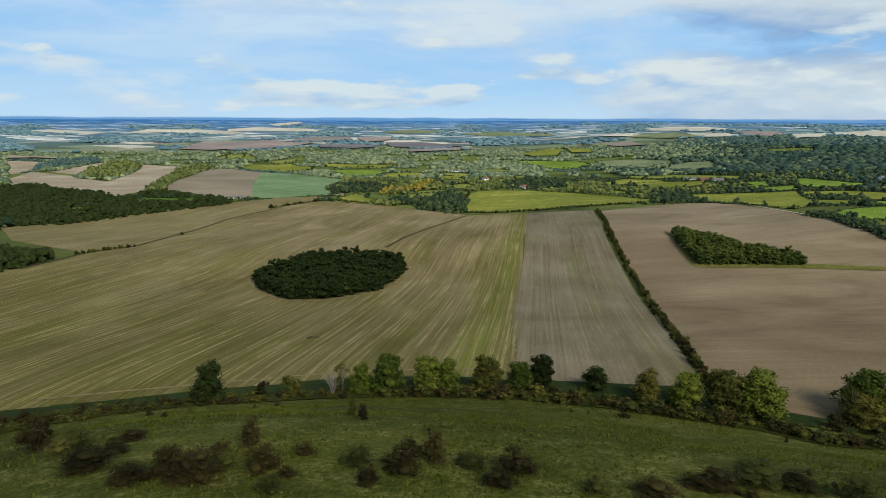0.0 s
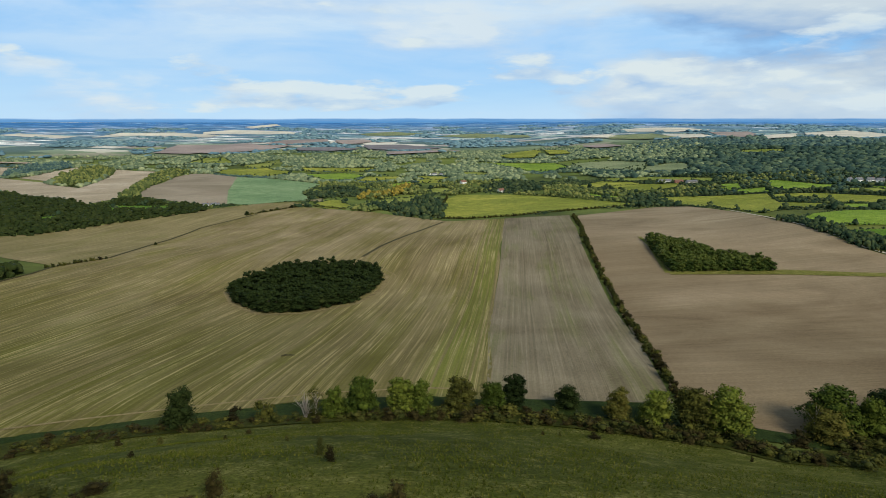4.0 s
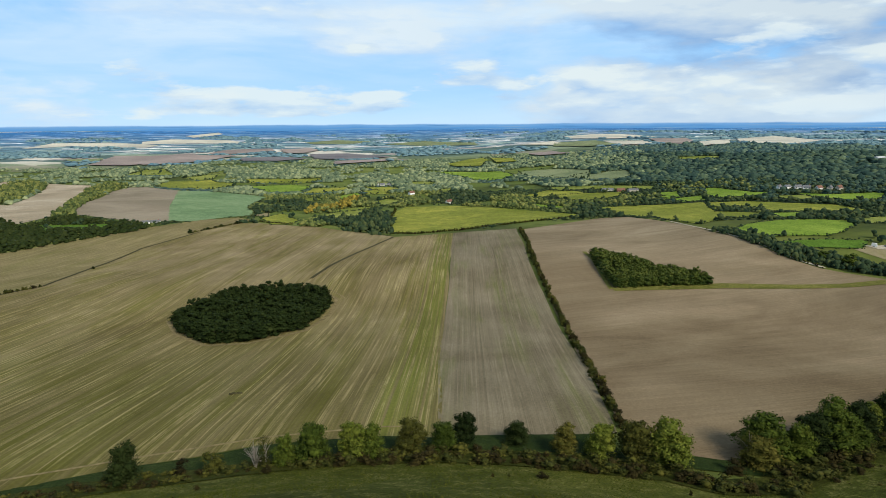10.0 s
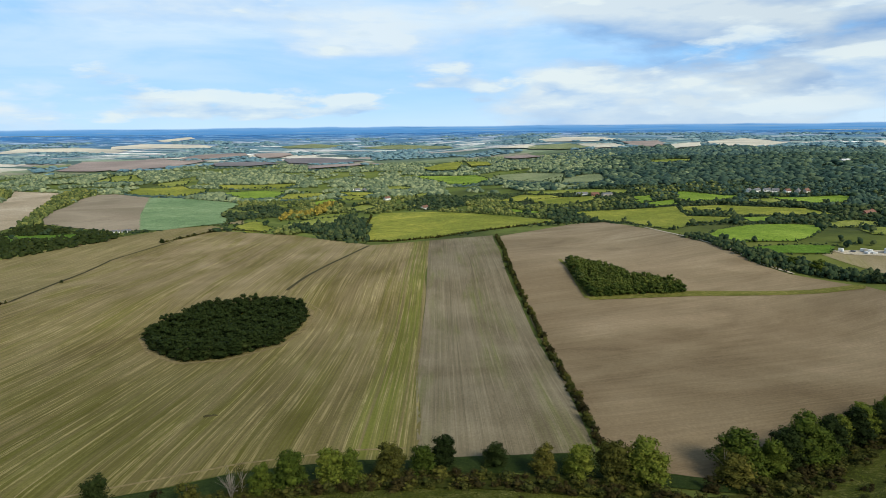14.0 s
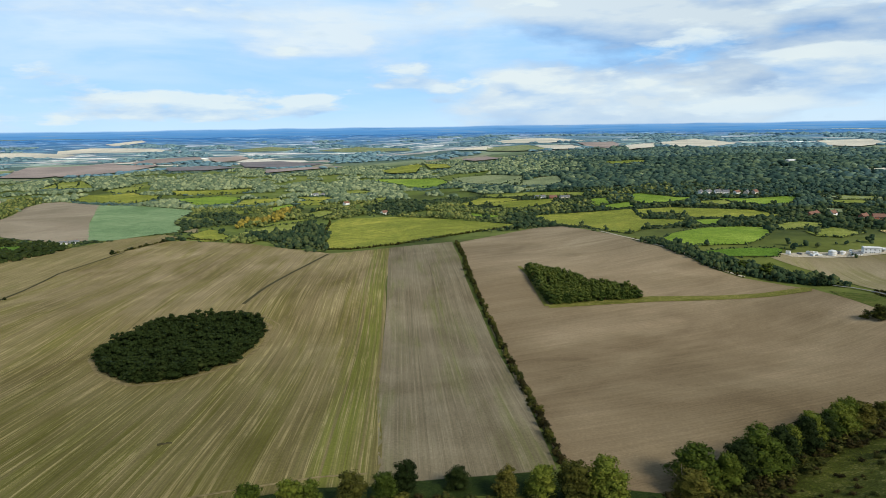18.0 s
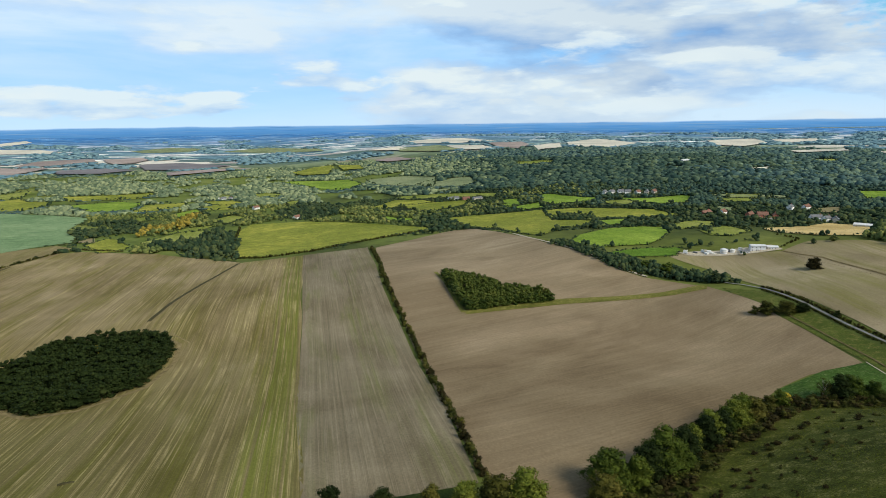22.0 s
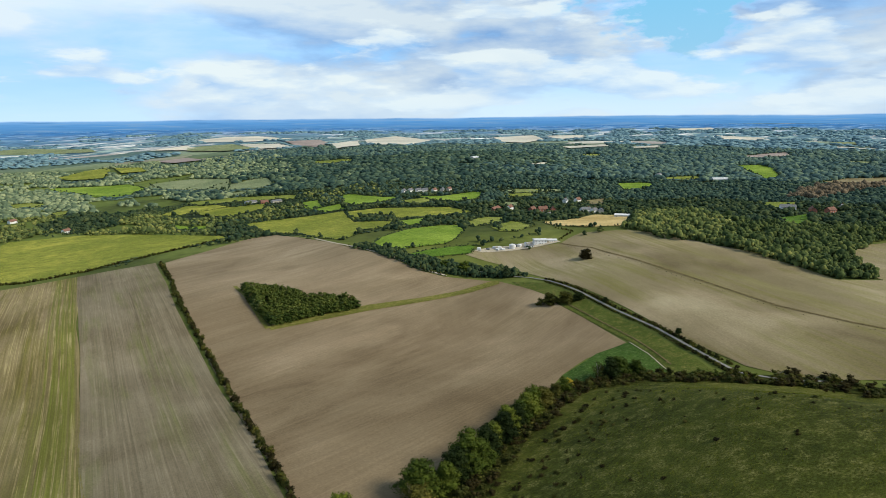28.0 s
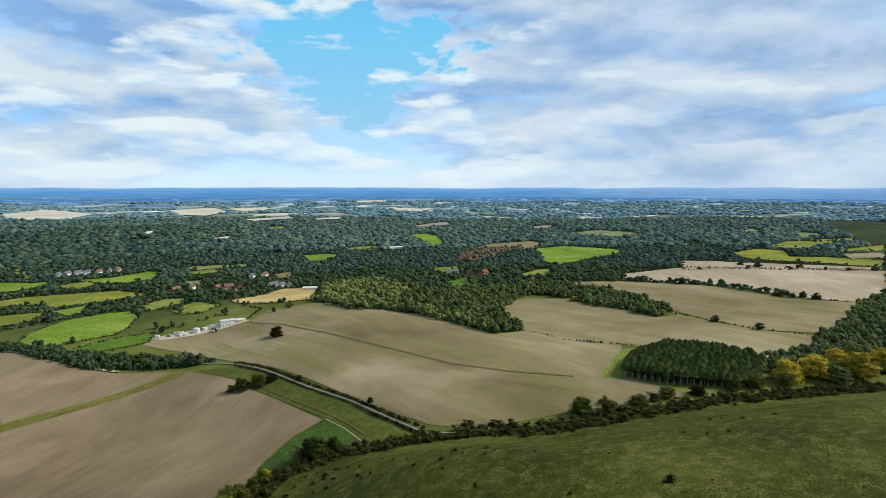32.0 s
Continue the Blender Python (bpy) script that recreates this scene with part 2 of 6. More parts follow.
def soil(name, dark, mid, light, patch=0.012, rows=0.35, row_turn=ROWS, tint=None, tint_at=0.6, lines=0.0, band=None, grain=0.5, lush_light=None, straw=None, swirl=0.0):
    """Ploughed or stubble land: broad patches, streaks along the rows and grit."""
    m, nt, b = material(name)
    p = node(nt, "ShaderNodeTexCoord").outputs["Object"]
    along = mapped(nt, p, -row_turn, (1, 1, 0))
    broad = noise_of(nt, p, patch, 5, 0.55, 0.6)
    streak = noise_of(nt, mapped(nt, along, 0, (1, 0.006, 1)), 0.24, 5, 0.7)
    fine = noise_of(nt, mapped(nt, along, 0, (1, 0.012, 1)), 0.75, 3, 0.7)
    grit = noise_of(nt, p, 0.8, 5, 0.85)
    v = calc(nt, "ADD", calc(nt, "MULTIPLY", broad, 1.0 - rows), calc(nt, "MULTIPLY", streak, rows))
    c = ramp(nt, v, [(0.34, dark), (0.5, mid), (0.64, light)])
    if tint:
        wide = noise_of(nt, mapped(nt, along, 0, (1, 0.16, 1)), 0.042, 4, 0.62, 0.4)
        where_ = calc(nt, "MULTIPLY", ramp(nt, wide, [(tint_at - 0.09, (0, 0, 0)), (tint_at + 0.07, (1, 1, 1))]), ramp(nt, streak, [(0.38, (0.1,) * 3), (0.6, (1, 1, 1))]))
        c = mix(nt, calc(nt, "MULTIPLY", where_, 0.75), c, tint)
    # round patch that carries regrowth and painted sun and cloud tone
    if lush_light:
        away = node(nt, "ShaderNodeVectorMath", ((0, mapped(nt, p, 0, (1, 1, 0))), (1, (lush_light[0], lush_light[1], 0.0))), operation="DISTANCE").outputs["Value"]
        patch_fade = ramp(nt, calc(nt, "DIVIDE", away, lush_light[2]), [(0.25, (0.85,) * 3), (1.0, (0, 0, 0))])
        c = mix(nt, calc(nt, "MULTIPLY", patch_fade, ramp(nt, streak, [(0.34, (0.35,) * 3), (0.58, (1, 1, 1))])), c, lush_light[3])
    if band:
        u0 = node(nt, "ShaderNodeSeparateXYZ", ((0, along),)).outputs[0]
        near = calc(nt, "SUBTRACT", 1.0, calc(nt, "DIVIDE", calc(nt, "ABSOLUTE", calc(nt, "SUBTRACT", u0, band[0])), band[1]), clamp=True)
        c = mix(nt, calc(nt, "MULTIPLY", ramp(nt, near, [(0.0, (0, 0, 0)), (0.35, (1, 1, 1))]), ramp(nt, streak, [(0.40, (0, 0, 0)), (0.56, (1, 1, 1))])), c, band[2])
    if lines:
        u = node(nt, "ShaderNodeSeparateXYZ", ((0, along),)).outputs[0]
        w = calc(nt, "PINGPONG", calc(nt, "ADD", u, calc(nt, "MULTIPLY", streak, 5.0)), 6.0)
        c = mix(nt, calc(nt, "MULTIPLY", ramp(nt, calc(nt, "DIVIDE", w, 6.0), [(0.10, (1, 1, 1)), (0.26, (0, 0, 0))]), lines), c, tuple(min(1, q * 1.35) for q in light))
    if straw:
        thin = noise_of(nt, mapped(nt, along, 0, (1, 0.010, 1)), 0.62, 2, 0.5)
        broken = noise_of(nt, mapped(nt, along, 0, (1, 0.3, 1)), 0.12, 4, 0.65)
        row = calc(nt, "MULTIPLY", ramp(nt, thin, [(0.55, (0, 0, 0)), (0.575, (1, 1, 1)), (0.63, (1, 1, 1)), (0.66, (0.2,) * 3)]), ramp(nt, broken, [(0.38, (0.15,) * 3), (0.55, (1, 1, 1))]))
        c = mix(nt, calc(nt, "MULTIPLY", row, straw[1]), c, straw[0])
        wheel = noise_of(nt, mapped(nt, along, 0, (1, 0.004, 1), (7.0, 3.0, 0.0)), 0.55, 1, 0.5)
        c = mix(nt, calc(nt, "MULTIPLY", ramp(nt, wheel, [(0.30, (1, 1, 1)), (0.35, (0, 0, 0))]), straw[1]), c, straw[2])
    if swirl:
        damp = noise_of(nt, mapped(nt, along, 0, (1, 0.42, 1), (3.0, 8.0, 0.0)), 0.017, 5, 0.58, 0.9)
        c = mix(nt, swirl, c, ramp(nt, damp, [(0.30, (0.60, 0.56, 0.52)), (0.45, (0.92, 0.90, 0.88)), (0.55, (1.08, 1.08, 1.08)), (0.70, (1.38, 1.42, 1.48))]), "MULTIPLY")
    c = mix(nt, grain, c, ramp(nt, fine, [(0.38, (0.55,) * 3), (0.5, (0.95,) * 3), (0.60, (1.65,) * 3)]), "MULTIPLY")
    c = mix(nt, 0.42, c, ramp(nt, grit, [(0.34, (0.55,) * 3), (0.5, (1.0,) * 3), (0.66, (1.45,) * 3)]), "MULTIPLY")
    finish(nt, b, c, calc(nt, "ADD", fine, grit), 0.35, 0.25)
    return m


def pasture(name, dark, mid, light, patch=0.02, tuft=0.9, dry=None):
    m, nt, b = material(name)
    p = node(nt, "ShaderNodeTexCoord").outputs["Object"]
    broad = noise_of(nt, p, patch, 6, 0.6, 0.4)
    medium = noise_of(nt, p, patch * 9, 4, 0.65)
    fine = noise_of(nt, p, tuft * 2.0, 4, 0.8)
    v = calc(nt, "ADD", calc(nt, "MULTIPLY", broad, 0.6), calc(nt, "MULTIPLY", medium, 0.4))
    c = ramp(nt, v, [(0.36, dark), (0.5, mid), (0.64, light)])
    if dry:
        c = mix(nt, calc(nt, "MULTIPLY", ramp(nt, medium, [(0.48, (0, 0, 0)), (0.66, (1, 1, 1))]), ramp(nt, fine, [(0.42, (0, 0, 0)), (0.62, (1, 1, 1))])), c, dry)
    c = mix(nt, 0.75, c, ramp(nt, fine, [(0.34, (0.4,) * 3), (0.5, (0.95,) * 3), (0.68, (1.7,) * 3)]), "MULTIPLY")
    finish(nt, b, c, fine, 0.6, 0.4)
    return m


def foliage(name, colours, clump=0.25, rough=0.75, joined_up=False):
    """Leaves: the tree's own tone, clumps of light and dark, single leaves."""
    m, nt, b = material(name, rough)
    p = node(nt, "ShaderNodeTexCoord").outputs["Object"]
    own = node(nt, "ShaderNodeObjectInfo").outputs["Random"]
    leaf = node(nt, "ShaderNodeNewGeometry").outputs["Random Per Island"]
    tone = noise_of(nt, p, clump, 3, 0.6)
    v = calc(nt, "ADD", calc(nt, "MULTIPLY", own, 0.4), calc(nt, "ADD", calc(nt, "MULTIPLY", leaf, 0.3), calc(nt, "MULTIPLY", tone, 0.4)))
    if joined_up:
        v = calc(nt, "ADD", calc(nt, "MULTIPLY", own, 0.08), calc(nt, "ADD", calc(nt, "MULTIPLY", leaf, 0.55), calc(nt, "MULTIPLY", tone, 0.5)))
    if joined_up:
        sprig = noise_of(nt, p, 0.33, 3, 0.75)
        v = calc(nt, "ADD", v, calc(nt, "MULTIPLY", calc(nt, "SUBTRACT", sprig, 0.5), 0.9))
    n = len(colours)
    c = ramp(nt, v, [(0.15 + 0.75 * i / (n - 1), q) for i, q in enumerate(colours)])
    finish(nt, b, c)
    return m


def plain(name, colour, rough=0.8, vary=0.25, scale=0.8, metal=0.0):
    m, nt, b = material(name, rough)
    b.inputs["Metallic"].default_value = metal
    p = node(nt, "ShaderNodeTexCoord").outputs["Object"]
    f = noise_of(nt, p, scale, 5, 0.65)
    c = mix(nt, 1.0, colour, ramp(nt, f, [(0.3, (1 - vary,) * 3), (0.7, (1 + vary,) * 3)]), "MULTIPLY")
    finish(nt, b, c, f, 0.3, 0.05)
    return m


# round patch at the near left: green regrowth, darkened with painted cloud shade
M_STUBBLE = soil("stubble", (0.150, 0.118, 0.052), (0.218, 0.170, 0.088), (0.29, 0.230, 0.135), patch=0.009, rows=0.38, tint=(0.122, 0.112, 0.016), tint_at=0.53, lines=0.0, swirl=0.5, band=(-22.0, 13.0, (0.138, 0.142, 0.03)), grain=0.26, lush_light=(-200.0, 235.0, 410.0, (0.085, 0.085, 0.015)), straw=((0.37, 0.30, 0.15), 0.48, (0.105, 0.09, 0.03)))
M_STUBBLE_FAR = soil("stubble_headland", (0.135, 0.115, 0.045), (0.19, 0.155, 0.07), (0.26, 0.21, 0.105), rows=0.5, tint=(0.125, 0.125, 0.03), tint_at=0.58, lines=0.0, grain=0.3, straw=((0.33, 0.27, 0.14), 0.45, (0.11, 0.095, 0.035)))
M_GREY = soil("drilled_soil", (0.125, 0.104, 0.064), (0.18, 0.15, 0.098), (0.245, 0.208, 0.142), rows=0.5, tint=(0.12, 0.13, 0.038), tint_at=0.57, grain=0.14, swirl=0.55, straw=((0.27, 0.23, 0.16), 0.4, (0.115, 0.098, 0.06)))
# round patch on the brow: sunlight there, painted as paler soil
M_BROWN = soil("harrowed_soil", (0.146, 0.108, 0.062), (0.202, 0.152, 0.092), (0.285, 0.220, 0.142), patch=0.0055, rows=0.12, row_turn=-82, grain=0.14, swirl=0.62, straw=((0.25, 0.195, 0.125), 0.13, (0.13, 0.095, 0.055)), lush_light=(300.0, 690.0, 330.0, (0.255, 0.202, 0.132)))
M_FLINT = soil("flinty_soil", (0.172, 0.143, 0.078), (0.236, 0.195, 0.116), (0.315, 0.262, 0.166), patch=0.006, rows=0.03, row_turn=-25, tint=(0.17, 0.158, 0.05), tint_at=0.52, grain=0.05, swirl=0.6)
M_PALE = soil("pale_soil", (0.27, 0.22, 0.15), (0.36, 0.295, 0.21), (0.46, 0.385, 0.29), patch=0.006, rows=0.2, row_turn=-70)
# gold stubble, lightened for the sun that falls on it
M_GOLD = soil("gold_stubble", (0.36, 0.265, 0.10), (0.48, 0.36, 0.155), (0.58, 0.46, 0.23), patch=0.012, rows=0.3)
M_TEAL = pasture("young_crop", (0.115, 0.19, 0.085), (0.165, 0.25, 0.12), (0.24, 0.32, 0.165), patch=0.008, tuft=0.3)
# bright pasture; on some fields its lightness is a painted sun patch
M_BRIGHT = pasture("bright_pasture", (0.125, 0.152, 0.022), (0.195, 0.215, 0.034), (0.35, 0.335, 0.06), patch=0.009, tuft=0.3)
M_GREEN = pasture("green_pasture", (0.101, 0.169, 0.0189), (0.162, 0.243, 0.0297), (0.257, 0.338, 0.054), patch=0.012, tuft=0.3)
M_LUSH = pasture("lush_pasture", (0.058, 0.118, 0.015), (0.088, 0.16, 0.021), (0.125, 0.205, 0.032), patch=0.012, tuft=0.3)
M_MEADOW = pasture("meadow", (0.121, 0.155, 0.027), (0.189, 0.216, 0.0432), (0.284, 0.297, 0.081), patch=0.012, tuft=0.3)
# greyer, bluer meadow for the far vale, haze put into its colour
M_MUTED = pasture("hazed_meadow", (0.13, 0.165, 0.085), (0.19, 0.225, 0.115), (0.27, 0.29, 0.155), patch=0.012, tuft=0.3)
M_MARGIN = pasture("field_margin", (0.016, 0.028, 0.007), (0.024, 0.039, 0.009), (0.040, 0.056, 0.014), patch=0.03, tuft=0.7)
M_VERGE = pasture("verge", (0.046, 0.066, 0.012), (0.070, 0.092, 0.017), (0.105, 0.12, 0.028), patch=0.03, tuft=0.7, dry=(0.15, 0.125, 0.04))
M_DOWN = pasture("downland", (0.031, 0.039, 0.007), (0.058, 0.068, 0.011), (0.10, 0.104, 0.019), patch=0.02, tuft=0.55, dry=(0.145, 0.136, 0.044))
M_FALLOW = soil("fallow_soil", (0.20, 0.165, 0.115), (0.26, 0.215, 0.155), (0.33, 0.275, 0.205), patch=0.006, rows=0.2, row_turn=-40, grain=0.15)
# far soils: haze over them painted as paler, greyer colour
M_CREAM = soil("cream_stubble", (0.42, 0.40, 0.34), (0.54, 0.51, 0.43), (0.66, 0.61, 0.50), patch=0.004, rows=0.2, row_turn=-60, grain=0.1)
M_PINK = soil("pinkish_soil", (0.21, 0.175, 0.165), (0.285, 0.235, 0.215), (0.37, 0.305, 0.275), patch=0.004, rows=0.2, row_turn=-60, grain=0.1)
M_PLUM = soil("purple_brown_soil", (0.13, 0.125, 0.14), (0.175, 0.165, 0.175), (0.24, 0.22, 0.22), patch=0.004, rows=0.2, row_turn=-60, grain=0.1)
M_CHALK = plain("chalk", (0.42, 0.37, 0.29), 0.95, 0.3, 0.5)
M_TRACK = plain("worn_track", (0.062, 0.056, 0.026), 0.95, 0.45, 0.4)
M_BANK = plain("dead_grass", (0.135, 0.105, 0.05), 0.95, 0.5, 0.35)
M_CROP = pasture("green_crop", (0.028, 0.062, 0.011), (0.045, 0.090, 0.015), (0.080, 0.122, 0.026), patch=0.05, tuft=0.5, dry=(0.10, 0.13, 0.05))
M_OLIVE = pasture("dry_verge", (0.095, 0.10, 0.02), (0.14, 0.138, 0.03), (0.19, 0.18, 0.046), patch=0.03, tuft=0.7, dry=(0.22, 0.19, 0.07))
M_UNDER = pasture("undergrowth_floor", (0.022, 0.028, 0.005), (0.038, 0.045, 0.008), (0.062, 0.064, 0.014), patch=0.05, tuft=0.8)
M_TURN = plain("pale_straw", (0.20, 0.16, 0.08), 0.95, 0.45, 0.35)
M_ROAD = plain("asphalt", (0.22, 0.215, 0.20), 0.9, 0.25, 0.4)


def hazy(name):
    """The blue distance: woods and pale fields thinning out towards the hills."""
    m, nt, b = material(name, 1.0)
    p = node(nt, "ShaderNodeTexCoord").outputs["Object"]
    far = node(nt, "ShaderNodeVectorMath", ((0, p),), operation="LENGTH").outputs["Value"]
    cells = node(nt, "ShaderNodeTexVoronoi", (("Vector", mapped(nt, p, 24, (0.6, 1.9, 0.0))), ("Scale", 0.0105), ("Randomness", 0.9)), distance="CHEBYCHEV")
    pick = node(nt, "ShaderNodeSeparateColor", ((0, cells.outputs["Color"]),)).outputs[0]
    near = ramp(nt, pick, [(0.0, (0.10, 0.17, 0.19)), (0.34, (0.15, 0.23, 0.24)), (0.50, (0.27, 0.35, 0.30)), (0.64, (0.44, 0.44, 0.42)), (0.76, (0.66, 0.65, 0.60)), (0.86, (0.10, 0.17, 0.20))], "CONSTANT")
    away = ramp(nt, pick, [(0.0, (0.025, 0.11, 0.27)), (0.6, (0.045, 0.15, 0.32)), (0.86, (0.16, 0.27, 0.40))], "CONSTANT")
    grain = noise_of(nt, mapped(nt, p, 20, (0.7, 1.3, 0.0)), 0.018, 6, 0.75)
    # haze painted in: the land turns blue with distance
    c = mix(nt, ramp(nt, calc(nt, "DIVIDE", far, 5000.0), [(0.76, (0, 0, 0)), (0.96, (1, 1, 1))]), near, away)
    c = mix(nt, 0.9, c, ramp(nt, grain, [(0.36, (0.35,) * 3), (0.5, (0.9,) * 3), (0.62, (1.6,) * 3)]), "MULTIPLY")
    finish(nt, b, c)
    # emission adds the haze's glow, stronger farther out
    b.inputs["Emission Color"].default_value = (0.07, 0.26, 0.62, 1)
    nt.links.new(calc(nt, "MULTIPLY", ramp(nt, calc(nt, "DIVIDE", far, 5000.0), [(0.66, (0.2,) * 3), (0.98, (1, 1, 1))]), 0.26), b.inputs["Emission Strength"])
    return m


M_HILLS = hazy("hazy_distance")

LEAF_DARK = foliage("dark_leaves", [(0.007, 0.013, 0.004), (0.013, 0.022, 0.0055), (0.020, 0.031, 0.008), (0.034, 0.044, 0.012)])
LEAF_BELT = foliage("ash_leaves", [(0.016, 0.028, 0.005), (0.038, 0.058, 0.009), (0.075, 0.10, 0.014), (0.14, 0.155, 0.024)])
LEAF_OLIVE = foliage("olive_leaves", [(0.018, 0.022, 0.005), (0.038, 0.042, 0.009), (0.07, 0.070, 0.014), (0.13, 0.112, 0.024)])
LEAF_GOLD = foliage("autumn_leaves", [(0.17, 0.14, 0.02), (0.30, 0.23, 0.025), (0.43, 0.33, 0.035), (0.52, 0.41, 0.05)])
LEAF_RUST = foliage("rust_leaves", [(0.008, 0.008, 0.003), (0.016, 0.014, 0.005), (0.030, 0.025, 0.008), (0.055, 0.046, 0.014)])
LEAF_HEDGE = foliage("hedge_leaves", [(0.012, 0.018, 0.005), (0.026, 0.033, 0.008), (0.052, 0.056, 0.013), (0.105, 0.09, 0.024)])
LEAF_COPSE = foliage("copse_leaves", [(0.013, 0.024, 0.006), (0.026, 0.044, 0.009), (0.050, 0.07, 0.014), (0.10, 0.115, 0.024)])
# the blue here is haze mixed into the leaf colour
LEAF_EAST_HAZE = foliage("east_haze_leaves", [(0.014, 0.034, 0.030), (0.027, 0.054, 0.044), (0.05, 0.084, 0.058), (0.10, 0.135, 0.072)], clump=0.02, joined_up=True)
LEAF_FIR = foliage("fir_needles", [(0.016, 0.03, 0.008), (0.03, 0.052, 0.012), (0.055, 0.082, 0.018), (0.10, 0.12, 0.026)])
# haze mixed into the next three leaf colours: bluer, then paler
LEAF_WOOD = foliage("wood_leaves", [(0.010, 0.024, 0.015), (0.020, 0.038, 0.020), (0.036, 0.056, 0.025), (0.075, 0.092, 0.034)], clump=0.02, joined_up=True)
LEAF_OUTER_HAZE = foliage("outer_haze_leaves", [(0.024, 0.055, 0.062), (0.043, 0.082, 0.082), (0.075, 0.122, 0.10), (0.14, 0.19, 0.12)], clump=0.02, joined_up=True)
LEAF_PALE_HAZE = foliage("pale_haze_leaves", [(0.05, 0.08, 0.05), (0.10, 0.14, 0.082), (0.17, 0.21, 0.115), (0.30, 0.33, 0.17)], clump=0.02, joined_up=True)
# sunlight painted in: a lighter, yellower copy of the wood leaves
LEAF_SUNNY = foliage("sun_painted_leaves", [(0.028, 0.044, 0.016), (0.062, 0.086, 0.028), (0.118, 0.14, 0.042), (0.21, 0.21, 0.06)], clump=0.02, joined_up=True)
LEAF_TURNING = foliage("turning_leaves", [(0.05, 0.055, 0.012), (0.11, 0.10, 0.02), (0.21, 0.165, 0.03), (0.32, 0.24, 0.045)], clump=0.02, joined_up=True)
LEAF_BROWN = foliage("brown_leaves", [(0.045, 0.042, 0.03), (0.085, 0.068, 0.045), (0.13, 0.10, 0.065), (0.18, 0.14, 0.09)], clump=0.02, joined_up=True)
LEAF_MIXED = foliage("mixed_leaves", [(0.015, 0.028, 0.011), (0.033, 0.052, 0.017), (0.062, 0.085, 0.026), (0.12, 0.135, 0.038)], clump=0.02, joined_up=True)
# farthest woods: pale blue of the air painted onto the leaves
LEAF_FAR_HAZE = foliage("distant_haze_leaves", [(0.075, 0.15, 0.20), (0.12, 0.21, 0.25), (0.19, 0.29, 0.30)], clump=0.006, joined_up=True)
BARK = plain("bark", (0.11, 0.09, 0.07), 0.95, 0.4, 2.0)
BARK_PALE = plain("pale_bark", (0.27, 0.24, 0.21), 0.95, 0.3, 2.0)


# ---- the lie of the land ----
LAT_X = np.array([-900, -550, -300, -120, 30, 170, 300, 430, 620, 900, 1300.0])
LAT_Y = np.array([20, 200, 330, 450, 570, 740, 960, 1300, 1800.0])
LAND = np.array([
    [0, 1, 1, 0, 0, 3, 9, 16, 19, 18, 13],
    [-6, -4, -6, -5, 0, -3, -1, 12, 14, 13, 7],
    [-11, -11, -14, -20, -15, -14, -13, 6, 16, 10, 2],
    [-17, -18, -19, -31, -25, -18, -14, -9, 14, 2, -2],
    [-22, -26, -28, -28, -22, -15, -11, 0, 2, -6, -4],
    [-28, -35, -41, -37, -30, -22, -17, -10, -7, -8, -6],
    [-36, -40, -46, -47, -42, -36, -33, -32, -18, -10, -4],
    [-48, -47, -54, -57, -54, -50, -47, -44, -30, -14, 3],
    [-61, -56, -59, -62, -63, -62, -59, -53, -38, -17, 13],
], float)
FOOT = [(-1500, -420), (-400, 20), (-170, 135), (-115, 176), (-92, 190), (-39, 196), (23, 190), (90, 170), (126, 160), (190, 188), (237, 203), (262, 208), (294, 185), (314, 158), (330, 130), (341, 93), (372, 50), (420, -10), (480, -100), (600, -280), (1400, -2500)]
SLOPE_D = np.array([-40, -8, 22, 45, 73, 88, 115, 155, 200, 300, 500, 900.0])
SLOPE_H = np.array([0, 0, 7, 17, 29, 36, 44, 53, 60, 68, 74, 76.0])


def weights(xs, x):
    """Cubic weights of the nodes xs at the places x."""
    x = np.clip(x, xs[0], xs[-1])
    i = np.clip(np.searchsorted(xs, x) - 1, 0, len(xs) - 2)
    h = np.diff(xs)
    t = (x - xs[i]) / h[i]
    w = np.zeros((len(x), len(xs)))
    k = np.arange(len(x))
    w[k, i] += 2 * t**3 - 3 * t**2 + 1
    w[k, i + 1] += 3 * t**2 - 2 * t**3
    for off, f in ((0, t**3 - 2 * t**2 + t), (1, t**3 - t**2)):
        a, b = np.maximum(i + off - 1, 0), np.minimum(i + off + 1, len(xs) - 1)
        s = h[i] * f / (xs[b] - xs[a])
        np.add.at(w, (k, b), s)
        np.add.at(w, (k, a), -s)
    return w


def beyond_foot(x, y):
    """Distance up the scarp from its foot; negative out in the vale."""
    best, side = np.full(x.shape, 1e9), np.zeros(x.shape)
    for (ax, ay), (bx, by) in zip(FOOT[:-1], FOOT[1:]):
        vx, vy = bx - ax, by - ay
        t = np.clip(((x - ax) * vx + (y - ay) * vy) / (vx * vx + vy * vy), 0, 1)
        qx, qy = x - ax - t * vx, y - ay - t * vy
        d = np.hypot(qx, qy)
        m = d < best - 1e-9
        best, side = np.where(m, d, best), np.where(m, np.sign(vy * qx - vx * qy), side)
    return best * side


def soft_noise(x, y, scale, seed):
    """Smooth sums of waves, about -1 to 1."""
    rng = np.random.RandomState(seed)
    out = np.zeros(x.shape)
    for _ in range(7):
        a, p, k = rng.uniform(0, 6.283, 2).tolist() + [rng.uniform(0.6, 1.7)]
        out = out + np.sin((x * math.cos(a) + y * math.sin(a)) * k / scale + p)
    return out / 3.0


def heights(x, y):
    x, y = np.asarray(x, float), np.asarray(y, float)
    shape = x.shape
